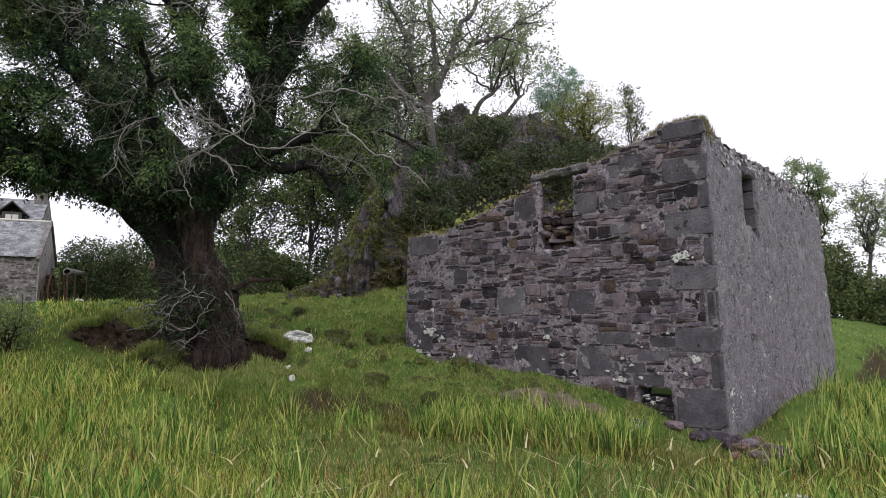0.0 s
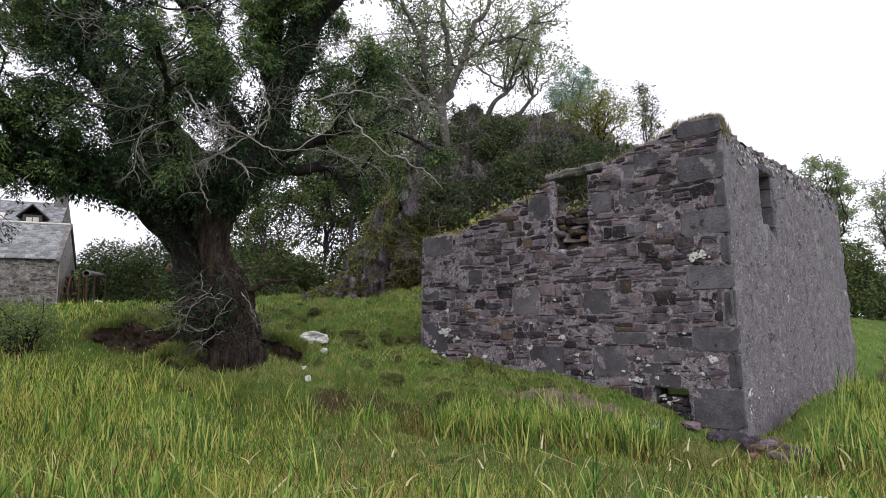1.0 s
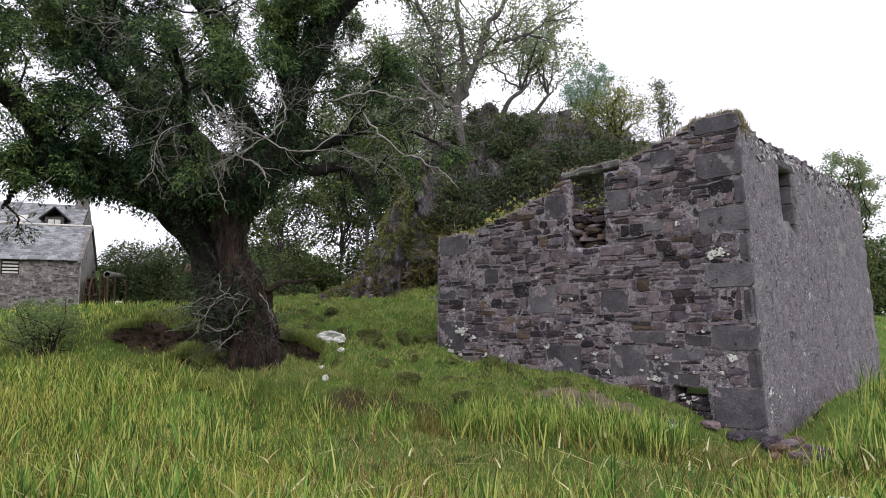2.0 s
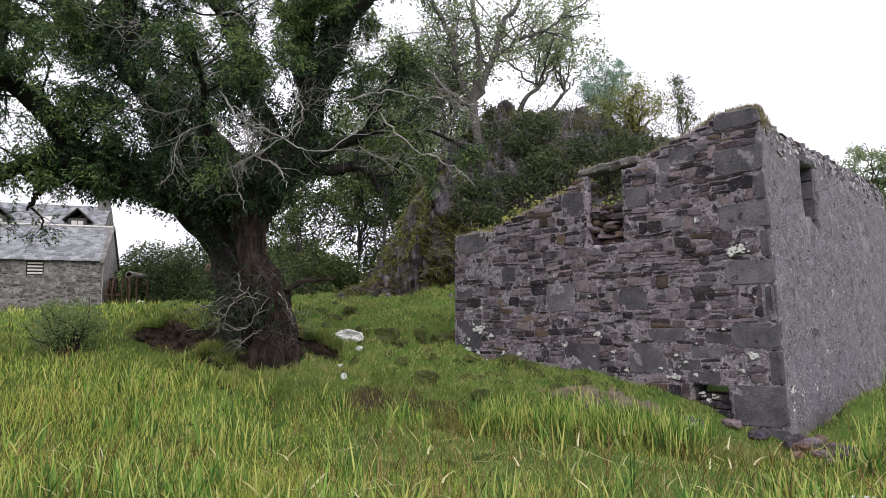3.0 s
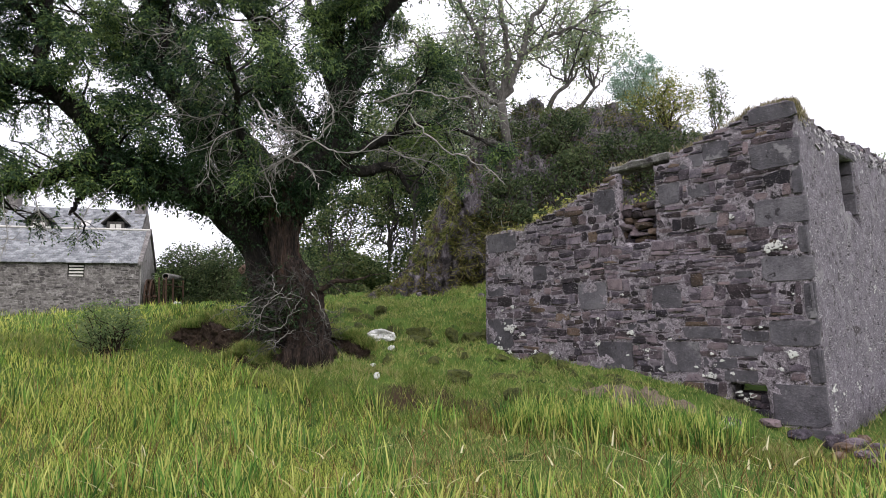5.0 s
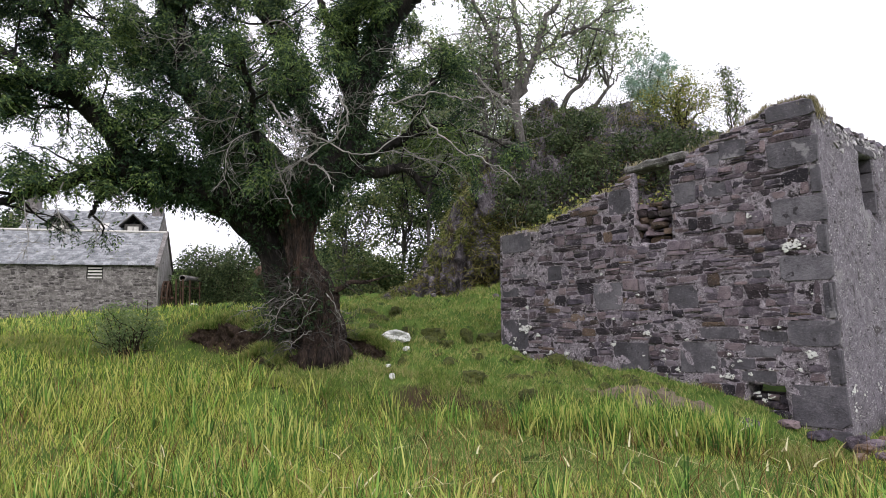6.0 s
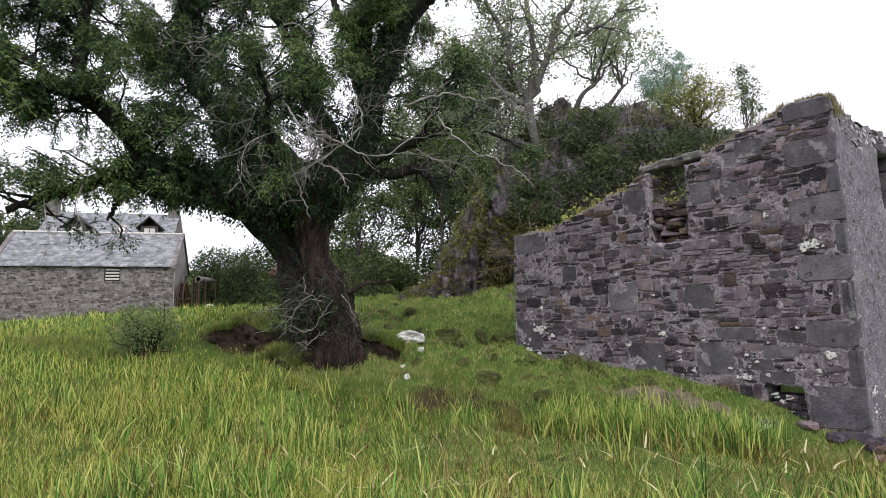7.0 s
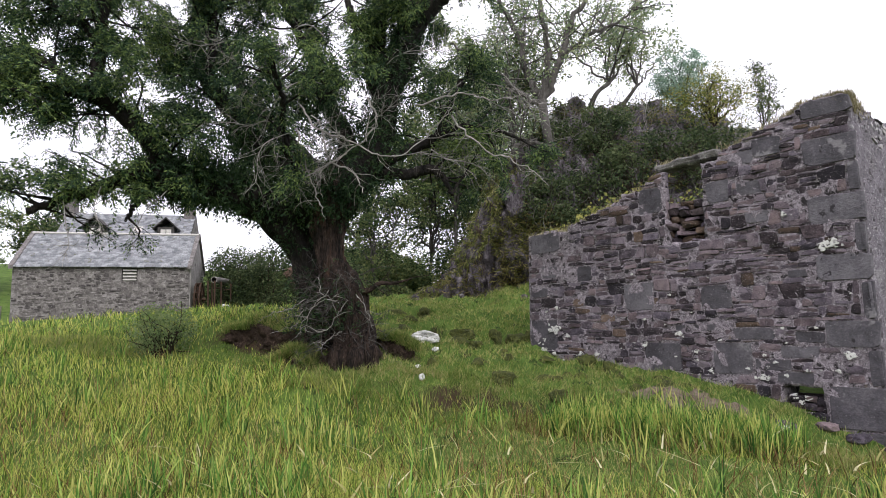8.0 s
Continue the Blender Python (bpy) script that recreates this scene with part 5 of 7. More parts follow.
def clothe(pts, count, spread, lift):
    """Places round a bough for hanging leaves."""
    ln = catmull(pts, 12)[:, :3]
    return ln[g.integers(0, len(ln), count)] + g.normal(size=(count, 3)) * spread + [0, 0, lift]


# shade-coloured leaves round the fork, boughs and second stem
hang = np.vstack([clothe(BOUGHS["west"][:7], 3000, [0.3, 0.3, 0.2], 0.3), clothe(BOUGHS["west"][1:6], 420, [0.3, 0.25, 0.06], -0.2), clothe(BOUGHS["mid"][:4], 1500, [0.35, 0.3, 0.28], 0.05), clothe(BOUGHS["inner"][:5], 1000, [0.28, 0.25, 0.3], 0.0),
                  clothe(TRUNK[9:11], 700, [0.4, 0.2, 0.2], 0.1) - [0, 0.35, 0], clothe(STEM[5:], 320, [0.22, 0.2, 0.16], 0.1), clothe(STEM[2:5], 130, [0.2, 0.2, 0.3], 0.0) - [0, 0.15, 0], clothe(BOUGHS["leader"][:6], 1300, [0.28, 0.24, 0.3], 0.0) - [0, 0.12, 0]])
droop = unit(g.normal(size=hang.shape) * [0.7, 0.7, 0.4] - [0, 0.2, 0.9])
under(old_tree, "ivy", mesh_from("ivy", *pinnate(hang, droop, g, 0.2), M_LEAF_SHADE), "leaves clothing the fork, coloured for the shade under the crown", kind="stuff")
under(old_tree, "leaves", mesh_from("leaves", *pinnate(at, lead, g, 0.17), M_LEAF), "dark green feathered ash leaves", kind="stuff")
# ---- dead and leafy twigs low on the old ash ----
def dead_spray(start, way, length, g, count=14, droop=-0.12, r=0.02):
    """A bleached bare spray: one stem, side twigs, and twiglets on those."""
    stem = branch_line(start, way, length, g, 0.45, droop, 9)
    out = [tube_arrays(stem, np.linspace(r, r * 0.4, len(stem)), 5)]
    for _ in range(count):
        p = stem[g.integers(2, len(stem))]
        tw = branch_line(p, unit(stem[-1] - stem[0]) * 0.6 + g.normal(size=3) * 0.7, length * g.uniform(0.2, 0.5), g, 0.55, droop * 0.6, 6)
        out.append(tube_arrays(tw, np.linspace(r * 0.45, r * 0.16, len(tw)), 4))
        for _ in range(2):
            q = tw[g.integers(2, len(tw))]
            t2 = branch_line(q, g.normal(size=3) + [0, 0, 0.3], length * g.uniform(0.08, 0.2), g, 0.5, 0, 4)
            out.append(tube_arrays(t2, np.linspace(r * 0.22, r * 0.1, len(t2)), 3))
    return out


g = np.random.default_rng(57)
SPRAYS = [((-4.9, 10.9, 5.3), (-0.3, -0.3, -0.2), 1.5, -0.16), ((-4.2, 11.2, 5.0), (-0.9, -0.2, 0.2), 1.5, -0.1), ((-4.9, 10.7, 6.7), (-0.8, -0.1, 0.1), 1.5, -0.14),
          ((-4.2, 11.4, 4.9), (0.8, -0.3, 0.3), 1.3, 0.0), ((-2.9, 12.3, 5.4), (0.9, -0.1, -0.1), 1.8, -0.03), ((-2.3, 12.4, 6.2), (0.9, 0.0, 0.3), 1.7, -0.1),
          ((-2.4, 12.4, 6.0), (0.2, -0.2, 0.8), 1.3, 0.05), ((-1.6, 12.6, 6.7), (0.9, 0.2, -0.2), 1.7, -0.05), ((-4.6, 11.3, 4.6), (0.3, -0.3, -0.2), 0.9, -0.1),
          ((-5.6, 10.6, 6.2), (-0.3, -0.3, 0.3), 1.3, -0.1), ((-3.4, 11.9, 6.9), (0.7, -0.3, 0.2), 1.4, -0.1), ((-8.1, 9.8, 4.2), (-0.1, -0.1, -0.8), 1.0, 0.0),
          ((-7.2, 10.4, 4.2), (-0.5, -0.1, -0.6), 1.1, 0.02), ((-8.6, 9.5, 3.9), (0.3, -0.1, -0.7), 1.2, 0.0), ((-4.6, 10.9, 5.6), (0.5, -0.2, -0.3), 1.2, -0.12),
          ((-5.3, 10.8, 5.5), (-0.6, -0.1, 0.2), 1.3, -0.15), ((-3.8, 11.8, 5.6), (0.6, -0.4, 0.4), 1.3, -0.05), ((-3.0, 12.2, 5.9), (0.8, -0.3, 0.5), 1.6, -0.08),
          ((-1.2, 12.8, 6.9), (0.8, 0.1, -0.4), 1.5, -0.06), ((-1.9, 12.6, 7.6), (0.9, 0.0, 0.1), 1.6, -0.1), ((-4.4, 11.0, 7.2), (-0.4, -0.2, 0.5), 1.2, -0.08), ((-3.9, 11.3, 5.1), (-0.9, -0.1, 0.15), 1.4, -0.14), ((-4.1, 11.1, 5.3), (-0.8, -0.2, 0.3), 1.3, -0.2),
          ((-4.0, 11.2, 4.9), (-0.6, -0.3, -0.2), 1.1, -0.12), ((-3.7, 11.5, 5.2), (0.3, -0.3, 0.7), 1.1, 0.0), ((-4.4, 10.9, 6.2), (-0.7, -0.2, 0.3), 1.6, -0.16),
          ((-3.3, 12.0, 5.0), (0.9, -0.2, 0.1), 1.5, -0.05), ((-2.6, 12.3, 5.2), (0.8, -0.2, -0.4), 1.3, -0.05), ((-5.8, 10.4, 7.0), (-0.7, 0.0, 0.2), 1.5, -0.12)]
for p, d, L, droop in SPRAYS:
    under(old_tree, "dead_branch", mesh_from("dead_branch", *joined(dead_spray(p, d, L, g, 20, droop, 0.0115)), M_DEADWOOD), "bleached bare twigs")
low = []
for _ in range(58):
    a = g.uniform(165, 375)
    z = g.uniform(1.2, 2.75)
    p = np.array([-4.28 + 0.42 * math.cos(radians(a)), 12.0 + 0.45 * math.sin(radians(a)), z])
    low += dead_spray(p, (math.cos(radians(a)), math.sin(radians(a)) - 0.3, g.uniform(-0.6, 0.5)), g.uniform(0.4, 0.9), g, 6, -0.05, 0.007 if g.uniform() < 0.75 else 0.0125)
for pts in ([(-4.5, 11.6, 2.35), (-4.75, 11.45, 2.05), (-4.95, 11.4, 1.95), (-5.1, 11.4, 1.7), (-5.45, 11.4, 1.6)], [(-4.3, 11.6, 2.1), (-4.55, 11.4, 2.15), (-4.85, 11.35, 1.85), (-4.98, 11.35, 1.5)], [(-4.1, 11.55, 2.15), (-4.2, 11.4, 1.95), (-4.35, 11.35, 1.65), (-4.62, 11.35, 1.55), (-4.95, 11.4, 1.6)],
            [(-3.95, 11.6, 2.25), (-3.8, 11.5, 2.1), (-3.68, 11.5, 1.85), (-3.6, 11.5, 1.6)], [(-4.7, 11.55, 2.6), (-4.6, 11.45, 2.3), (-4.4, 11.4, 2.2), (-4.15, 11.4, 2.25)], [(-5.0, 11.7, 2.2), (-5.3, 11.6, 2.0), (-5.6, 11.6, 1.95), (-5.95, 11.6, 1.75)], [(-4.2, 11.5, 1.55), (-4.45, 11.35, 1.4), (-4.6, 11.35, 1.2)]):
    ln = catmull(pts, 6)
    ln[1:] += g.normal(size=(len(ln) - 1, 3)) * 0.016
    crooked = [tube_arrays(ln, np.linspace(0.011, 0.004, len(ln)), 7, 0.15, 3)]
    for _ in range(5):
        crooked.append(tube_arrays(branch_line(ln[g.integers(4, len(ln))], g.normal(size=3) * [1, 0.5, 0.8], g.uniform(0.15, 0.45), g, 0.6, -0.03, 5), np.linspace(0.007, 0.002, 5), 4))
    under(old_tree, "sucker", mesh_from("sucker", *joined(crooked), M_DEADWOOD, True), "bleached crooked sucker branch")
ln = catmull([(-4.1, 11.95, 2.3, 0.085), (-3.8, 11.88, 2.34, 0.06), (-3.55, 11.85, 2.47, 0.045), (-3.3, 11.85, 2.46, 0.03), (-3.0, 11.85, 2.52, 0.014)], 8)
low_parts = [tube_arrays(ln[:, :3], ln[:, 3], 9, 0.2, 6)]
for _ in range(9):
    low_parts.append(tube_arrays(branch_line(ln[g.integers(8, len(ln)), :3], g.normal(size=3) * [0.8, 0.5, 0.6], g.uniform(0.2, 0.6), g, 0.5, 0.0, 6), np.linspace(0.012, 0.003, 6), 4))
under(old_tree, "low_branch", mesh_from("low_branch", *joined(low_parts), M_BARK, True), "broken grey low branch")
brush = []
for _ in range(420):
    a = g.uniform(170, 330)
    q = np.array([-4.45 + g.normal() * 0.3 + 0.42 * math.cos(radians(a)), 12.0 + 0.42 * math.sin(radians(a)), g.uniform(0.9, 2.7)])
    brush.append(tube_arrays(branch_line(q, (math.cos(radians(a)) * 0.7, -0.6, g.uniform(-0.5, 0.8)), g.uniform(0.2, 0.6), g, 0.6, -0.05, 5), np.linspace(0.0055, 0.002, 5), 3))
under(old_tree, "brush", mesh_from("brush", *joined(brush), M_BARK), "dark fine twigs on the trunk", kind="stuff")
for pts in [[(-4.82, 10.88, 5.81), (-4.48, 11.0, 5.33), (-3.95, 11.12, 5.17), (-3.32, 10.88, 4.74), (-2.7, 11.0, 4.86), (-2.07, 11.12, 5.47), (-1.79, 10.88, 5.87)],
            [(-4.86, 10.78, 5.33), (-4.72, 10.9, 4.75), (-4.6, 11.02, 4.26), (-4.3, 10.78, 3.81)],
            [(-4.37, 10.88, 5.25), (-4.26, 11.0, 4.76), (-3.81, 11.12, 4.47), (-3.58, 10.88, 4.05)],
            [(-2.66, 11.28, 5.78), (-1.78, 11.4, 5.97), (-1.24, 11.52, 5.83), (-0.62, 11.28, 5.82)],
            [(-1.97, 11.18, 5.48), (-1.45, 11.3, 4.88), (-0.65, 11.42, 4.5), (-0.25, 11.18, 4.06)],
            [(-3.46, 10.78, 5.81), (-3.33, 10.9, 5.29), (-4.03, 11.02, 4.81), (-4.37, 10.78, 4.54)]]:
    ln = catmull(pts, 7)
    ln[1:-1] += g.normal(size=(len(ln) - 2, 3)) * 0.02
    bare_limb = [tube_arrays(ln, np.linspace(0.021, 0.006, len(ln)), 7, 0.2, 4)]
    for _ in range(9):
        k = g.integers(3, len(ln))
        bare_limb += [tube_arrays(branch_line(ln[k], g.normal(size=3) * [1, 0.6, 0.7] + (ln[k] - ln[k - 2]) * 3, g.uniform(0.2, 0.7), g, 0.55, -0.05, 7), np.linspace(0.008, 0.002, 7), 4)]
    under(old_tree, "dead_branch", mesh_from("dead_branch", *joined(bare_limb), M_DEADWOOD, True), "bare bleached crooked branch")
under(old_tree, "sucker_tangle", mesh_from("sucker_tangle", *joined(low), M_PALEBARK), "tangle of grey suckers round the trunk", kind="stuff")
# the same shade-coloured leaves low on the trunk
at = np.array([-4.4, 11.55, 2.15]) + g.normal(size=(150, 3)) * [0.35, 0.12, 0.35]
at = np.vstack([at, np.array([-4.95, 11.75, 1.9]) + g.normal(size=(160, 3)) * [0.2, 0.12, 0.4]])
under(old_tree, "sucker_leaves", mesh_from("sucker_leaves", *pinnate(at, g.normal(size=at.shape) - [0, 0.5, 0.3], g, 0.15), M_LEAF_SHADE), kind="stuff")


# ---- trees of the crag and the distance ----
def tree(name, label, base, height, radius, boughs, seed, leaf_mat, leaves, leaf_size, bark, girth, lean=(0, 0), fork=0.35, category="tree", spread=1.0, second=9, third=3):
    """A tree from its roots up: a leaning trunk, a few boughs, branches, twigs and single leaves."""
    g = np.random.default_rng(seed)
    root = thing(name, label, category, base)
    base = np.array(base, float)
    top = base + [lean[0], lean[1], height * fork]
    tl = catmull([(*(base - [0, 0, 0.3]), girth * 1.3), (*((base + top) / 2 + g.normal(size=3) * 0.08 * height * [0.3, 0.3, 0]), girth * 0.9), (*top, girth * 0.75)], 8)
    under(root, "trunk", mesh_from("trunk", *tube_arrays(tl[:, :3], tl[:, 3], 12, 0.1, seed), bark, True))
    lines = []
    tubes = []
    for k in range(boughs):
        a = 2 * np.pi * (k + g.uniform(-0.3, 0.3)) / boughs
        out = np.array([np.cos(a), np.sin(a), 0]) * radius * spread * g.uniform(0.35, 0.95)
        end = top + out + [0, 0, height * (1 - fork) * g.uniform(0.55, 1.0)]
        mid = top + out * 0.35 + [0, 0, (end[2] - top[2]) * 0.5] + g.normal(size=3) * 0.06 * height
        ln = catmull([(*top, girth * 0.5), (*mid, girth * 0.32), (*end, girth * 0.1)], 7)
        ln[1:-1, :3] += g.normal(size=(len(ln) - 2, 3)) * 0.012 * height
        tubes.append(tube_arrays(ln[:, :3], ln[:, 3], 8))
        lines.append((ln[:, :3], 1.0))
    t2, twigs = grow(lines, g, second, third, radius * 0.55, radius * 0.28, girth * 0.13, girth * 0.05, 0.05, -0.02, 0.2)
    under(root, "branchwork", mesh_from("branchwork", *joined(tubes + t2), bark), kind="stuff")
    at, way = along(twigs, leaves, g)
    at = at + g.normal(size=at.shape) * leaf_size * 0.7
    under(root, "crown", mesh_from("crown", *leaf_quads(at, leaf_size * g.uniform(0.6, 1.3, leaves), g, 0.5), leaf_mat), kind="stuff")
    return root


def on_ground(x, y, dz=0.0):
    return (x, y, float(ground_z(x, y)) + dz)


M_CRAGBUSH = leaf_material("crag_bush_leaf", [(0.022, 0.036, 0.02), (0.047, 0.073, 0.035), (0.085, 0.12, 0.055), (0.15, 0.18, 0.085)], 0.5, 0.45, 0.8, 0.6)
M_RUSTLEAF = leaf_material("russet_leaf", [(0.09, 0.06, 0.045), (0.17, 0.11, 0.085), (0.26, 0.17, 0.14), (0.34, 0.25, 0.2)], 0.6, 0.4, 1.0)
M_WILLOW = leaf_material("willow_leaf", [(0.14, 0.22, 0.18), (0.23, 0.35, 0.27), (0.33, 0.47, 0.36), (0.44, 0.56, 0.43)], 0.45, 0.5, 0.6)
# the tall grey ash that stands against the crag, with set boughs
g = np.random.default_rng(77)
grey_ash = thing("grey_ash_tree", "tall half-bare ash tree with a grey trunk against the crag", "tree", (-0.3, 23.4, 6.8))
ln = catmull([(-0.3, 23.4, 6.6, 0.18), (-0.28, 23.2, 7.4, 0.17), (-0.42, 22.95, 8.5, 0.16), (-0.58, 23.2, 9.9, 0.17)], 8)
under(grey_ash, "trunk", mesh_from("trunk", *tube_arrays(ln[:, :3], ln[:, 3], 12, 0.1, 5), M_PALEBARK, True), "pale grey smooth bark")
lines = []
for pts in ([(-0.58, 23.2, 9.9, 0.16), (-1.1, 23.3, 11.2, 0.12), (-1.5, 23.4, 13.0, 0.1), (-2.6, 23.6, 15.0, 0.05)],
            [(-0.58, 23.2, 9.9, 0.17), (0.05, 23.3, 11.2, 0.14), (0.5, 23.5, 12.6, 0.11), (1.3, 23.6, 14.2, 0.08), (2.0, 23.8, 16.0, 0.04)],
            [(-0.5, 23.2, 10.1, 0.14), (-0.3, 23.2, 12.0, 0.11), (-0.5, 23.2, 14.5, 0.08), (-0.2, 23.4, 17.0, 0.04)],
            [(-0.58, 23.2, 9.7, 0.12), (-1.6, 23.0, 10.4, 0.09), (-2.9, 22.9, 11.6, 0.06), (-4.0, 23.0, 12.4, 0.03)],
            [(0.2, 23.3, 11.6, 0.1), (1.2, 23.4, 12.4, 0.08), (2.3, 23.5, 12.8, 0.05), (3.2, 23.6, 13.6, 0.03)],
            [(-0.4, 22.8, 8.0, 0.09), (-1.2, 22.5, 8.2, 0.07), (-2.0, 22.3, 7.6, 0.05), (-2.8, 22.2, 7.9, 0.03)]):
    b = catmull(pts, 7)
    b[1:-1, :3] += g.normal(size=(len(b) - 2, 3)) * 0.05
    under(grey_ash, "bough", mesh_from("bough", *tube_arrays(b[:, :3], b[:, 3], 8, 0.08, 3), M_PALEBARK, True))
    lines.append((b[:, :3], 1.0))
tubes, twigs = grow(lines, g, 13, 4, 2.0, 0.8, 0.035, 0.014, 0.05, 0.0, 0.2)
under(grey_ash, "branchwork", mesh_from("branchwork", *joined(tubes), M_PALEBARK), kind="stuff")
at, way = along(twigs, 5500, g)
at += g.normal(size=at.shape) * 0.1
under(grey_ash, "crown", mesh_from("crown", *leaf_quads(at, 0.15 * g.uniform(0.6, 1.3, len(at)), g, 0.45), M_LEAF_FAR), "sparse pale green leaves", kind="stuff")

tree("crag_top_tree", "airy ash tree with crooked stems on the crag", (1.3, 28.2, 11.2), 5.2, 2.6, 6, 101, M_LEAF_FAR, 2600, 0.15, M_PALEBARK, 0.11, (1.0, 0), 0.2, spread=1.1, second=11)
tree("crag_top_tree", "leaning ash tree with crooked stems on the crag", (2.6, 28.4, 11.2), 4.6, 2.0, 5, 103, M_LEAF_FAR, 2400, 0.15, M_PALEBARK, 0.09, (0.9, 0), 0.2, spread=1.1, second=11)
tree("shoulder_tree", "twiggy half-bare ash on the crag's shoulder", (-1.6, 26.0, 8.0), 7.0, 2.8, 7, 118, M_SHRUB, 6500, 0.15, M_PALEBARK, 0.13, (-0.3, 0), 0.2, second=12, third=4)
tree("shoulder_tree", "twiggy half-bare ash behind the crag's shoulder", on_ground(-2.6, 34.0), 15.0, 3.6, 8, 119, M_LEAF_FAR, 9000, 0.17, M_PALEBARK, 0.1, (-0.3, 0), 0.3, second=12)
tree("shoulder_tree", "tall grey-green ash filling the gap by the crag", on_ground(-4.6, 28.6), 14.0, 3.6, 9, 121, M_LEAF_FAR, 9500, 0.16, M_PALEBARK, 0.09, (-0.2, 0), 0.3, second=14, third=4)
tree("willow_tree", "small blue-green willow on the crag", (4.9, 27.4, 10.0), 3.1, 1.35, 11, 104, M_WILLOW, 9000, 0.09, M_PALEBARK, 0.06, (0.2, 0), 0.15, second=12)
tree("rowan_tree", "small green and yellowing rowan leaning on the crag", (4.75, 23.5, 7.5), 2.8, 1.75, 12, 105, M_ROWAN, 5600, 0.085, M_BARK, 0.055, (0.75, 0.2), 0.4, second=13)
tree("hazel_tree", "dark green hazel in the hollow beside the crag", on_ground(-8.1, 25.8), 6.6, 2.6, 8, 106, M_SHRUB, 11000, 0.14, M_PALEBARK, 0.08, (0.2, 0), 0.2, second=12)
tree("sycamore_tree", "dense green tree behind the crag's foot", on_ground(-6.4, 29.3), 9.5, 3.2, 9, 107, M_SHRUB, 17000, 0.16, M_PALEBARK, 0.1, (0.3, 0), 0.25, second=13)
tree("sycamore_tree", "tall green tree behind the crag's foot", on_ground(-4.9, 32.6), 12.0, 3.6, 9, 108, M_SHRUB, 18000, 0.18, M_PALEBARK, 0.12, (0.3, 0), 0.3, second=13)
tree("lone_tree", "slender lone tree on the skyline", (10.25, 34.5, 8.5), 6.7, 0.9, 8, 110, M_SHRUB, 2600, 0.11, M_BARK, 0.06, (0.1, 0), 0.4, spread=0.6, second=14)
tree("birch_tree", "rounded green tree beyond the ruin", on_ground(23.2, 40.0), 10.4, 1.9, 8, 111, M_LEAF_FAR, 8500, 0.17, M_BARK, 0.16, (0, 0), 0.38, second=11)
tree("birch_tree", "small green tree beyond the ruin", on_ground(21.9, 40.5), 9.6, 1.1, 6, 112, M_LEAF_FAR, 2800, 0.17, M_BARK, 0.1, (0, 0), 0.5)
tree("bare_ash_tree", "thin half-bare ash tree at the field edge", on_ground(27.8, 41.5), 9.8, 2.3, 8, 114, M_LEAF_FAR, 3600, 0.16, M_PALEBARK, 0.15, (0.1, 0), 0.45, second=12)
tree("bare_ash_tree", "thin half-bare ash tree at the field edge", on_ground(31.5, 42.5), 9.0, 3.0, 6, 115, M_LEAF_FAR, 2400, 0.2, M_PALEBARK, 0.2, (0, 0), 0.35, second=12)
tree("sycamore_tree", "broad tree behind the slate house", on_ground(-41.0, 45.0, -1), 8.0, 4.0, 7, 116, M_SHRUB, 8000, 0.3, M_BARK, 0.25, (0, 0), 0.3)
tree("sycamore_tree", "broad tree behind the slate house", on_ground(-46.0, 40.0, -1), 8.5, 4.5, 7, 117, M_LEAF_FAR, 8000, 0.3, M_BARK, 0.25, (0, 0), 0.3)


# ---- shrubs and hedges ----
def shrub(name, label, centre, size, seed, mat, leaves, leaf_size, lumps=9, category="shrub", stems=14):
    """A shrub: bare stems from its foot and leaves gathered in uneven lumps with gaps."""
    g = np.random.default_rng(seed)
    root = thing(name, label, category, centre)
    c, size = np.array(centre, float), np.array(size, float)
    heads = c + g.uniform(-1, 1, (lumps, 3)) * size * [0.42, 0.42, 0.36] + [0, 0, size[2] * 0.47]
    rad = g.uniform(0.16, 0.34, lumps) * size.min()
    rad = np.maximum(rad, 0.22 * size[2])
    tubes = []
    for k in range(stems):
        h = heads[k % lumps] + g.normal(size=3) * 0.15
        foot = c + g.normal(size=3) * size * [0.08, 0.08, 0] - [0, 0, 0.1]
        b = catmull([foot, (foot + h) / 2 + g.normal(size=3) * 0.1 * size, h], 5)
        tubes.append(tube_arrays(b, np.linspace(0.016, 0.006, len(b)) * max(1, size[2] / 1.5), 5))
    under(root, "stemwork", mesh_from("stemwork", *joined(tubes), M_BARK), kind="stuff")
    pick = g.integers(0, lumps, leaves)
    d = unit(g.normal(size=(leaves, 3)))
    r = rad[pick] * g.uniform(0.45, 1.12, leaves) ** 0.6
    at = heads[pick] + d * r[:, None] * (size / size.max())[None] ** 0.35
    at[:, 2] = np.maximum(at[:, 2], c[2] - 0.05)
    under(root, "foliage", mesh_from("foliage", *leaf_quads(at, leaf_size * g.uniform(0.6, 1.4, leaves), g, 0.5), mat), kind="stuff")
    return root


wg = float(ground_z(2.95, 16.6))
shrub("elder_bush", "bright green elder growing inside the ruin", (2.95, 16.6, wg), (1.5, 0.9, (5.3 - wg) / 1.05), 233, M_ROWAN, 2600, 0.1, 14, stems=16)
shrub("field_bush", "small twiggy green bush in the long grass", (-8.5, 12.4, float(ground_z(-8.5, 12.4)) + 0.05), (1.3, 1.0, 1.15), 201, M_BUSH, 3600, 0.06, 30, stems=46)
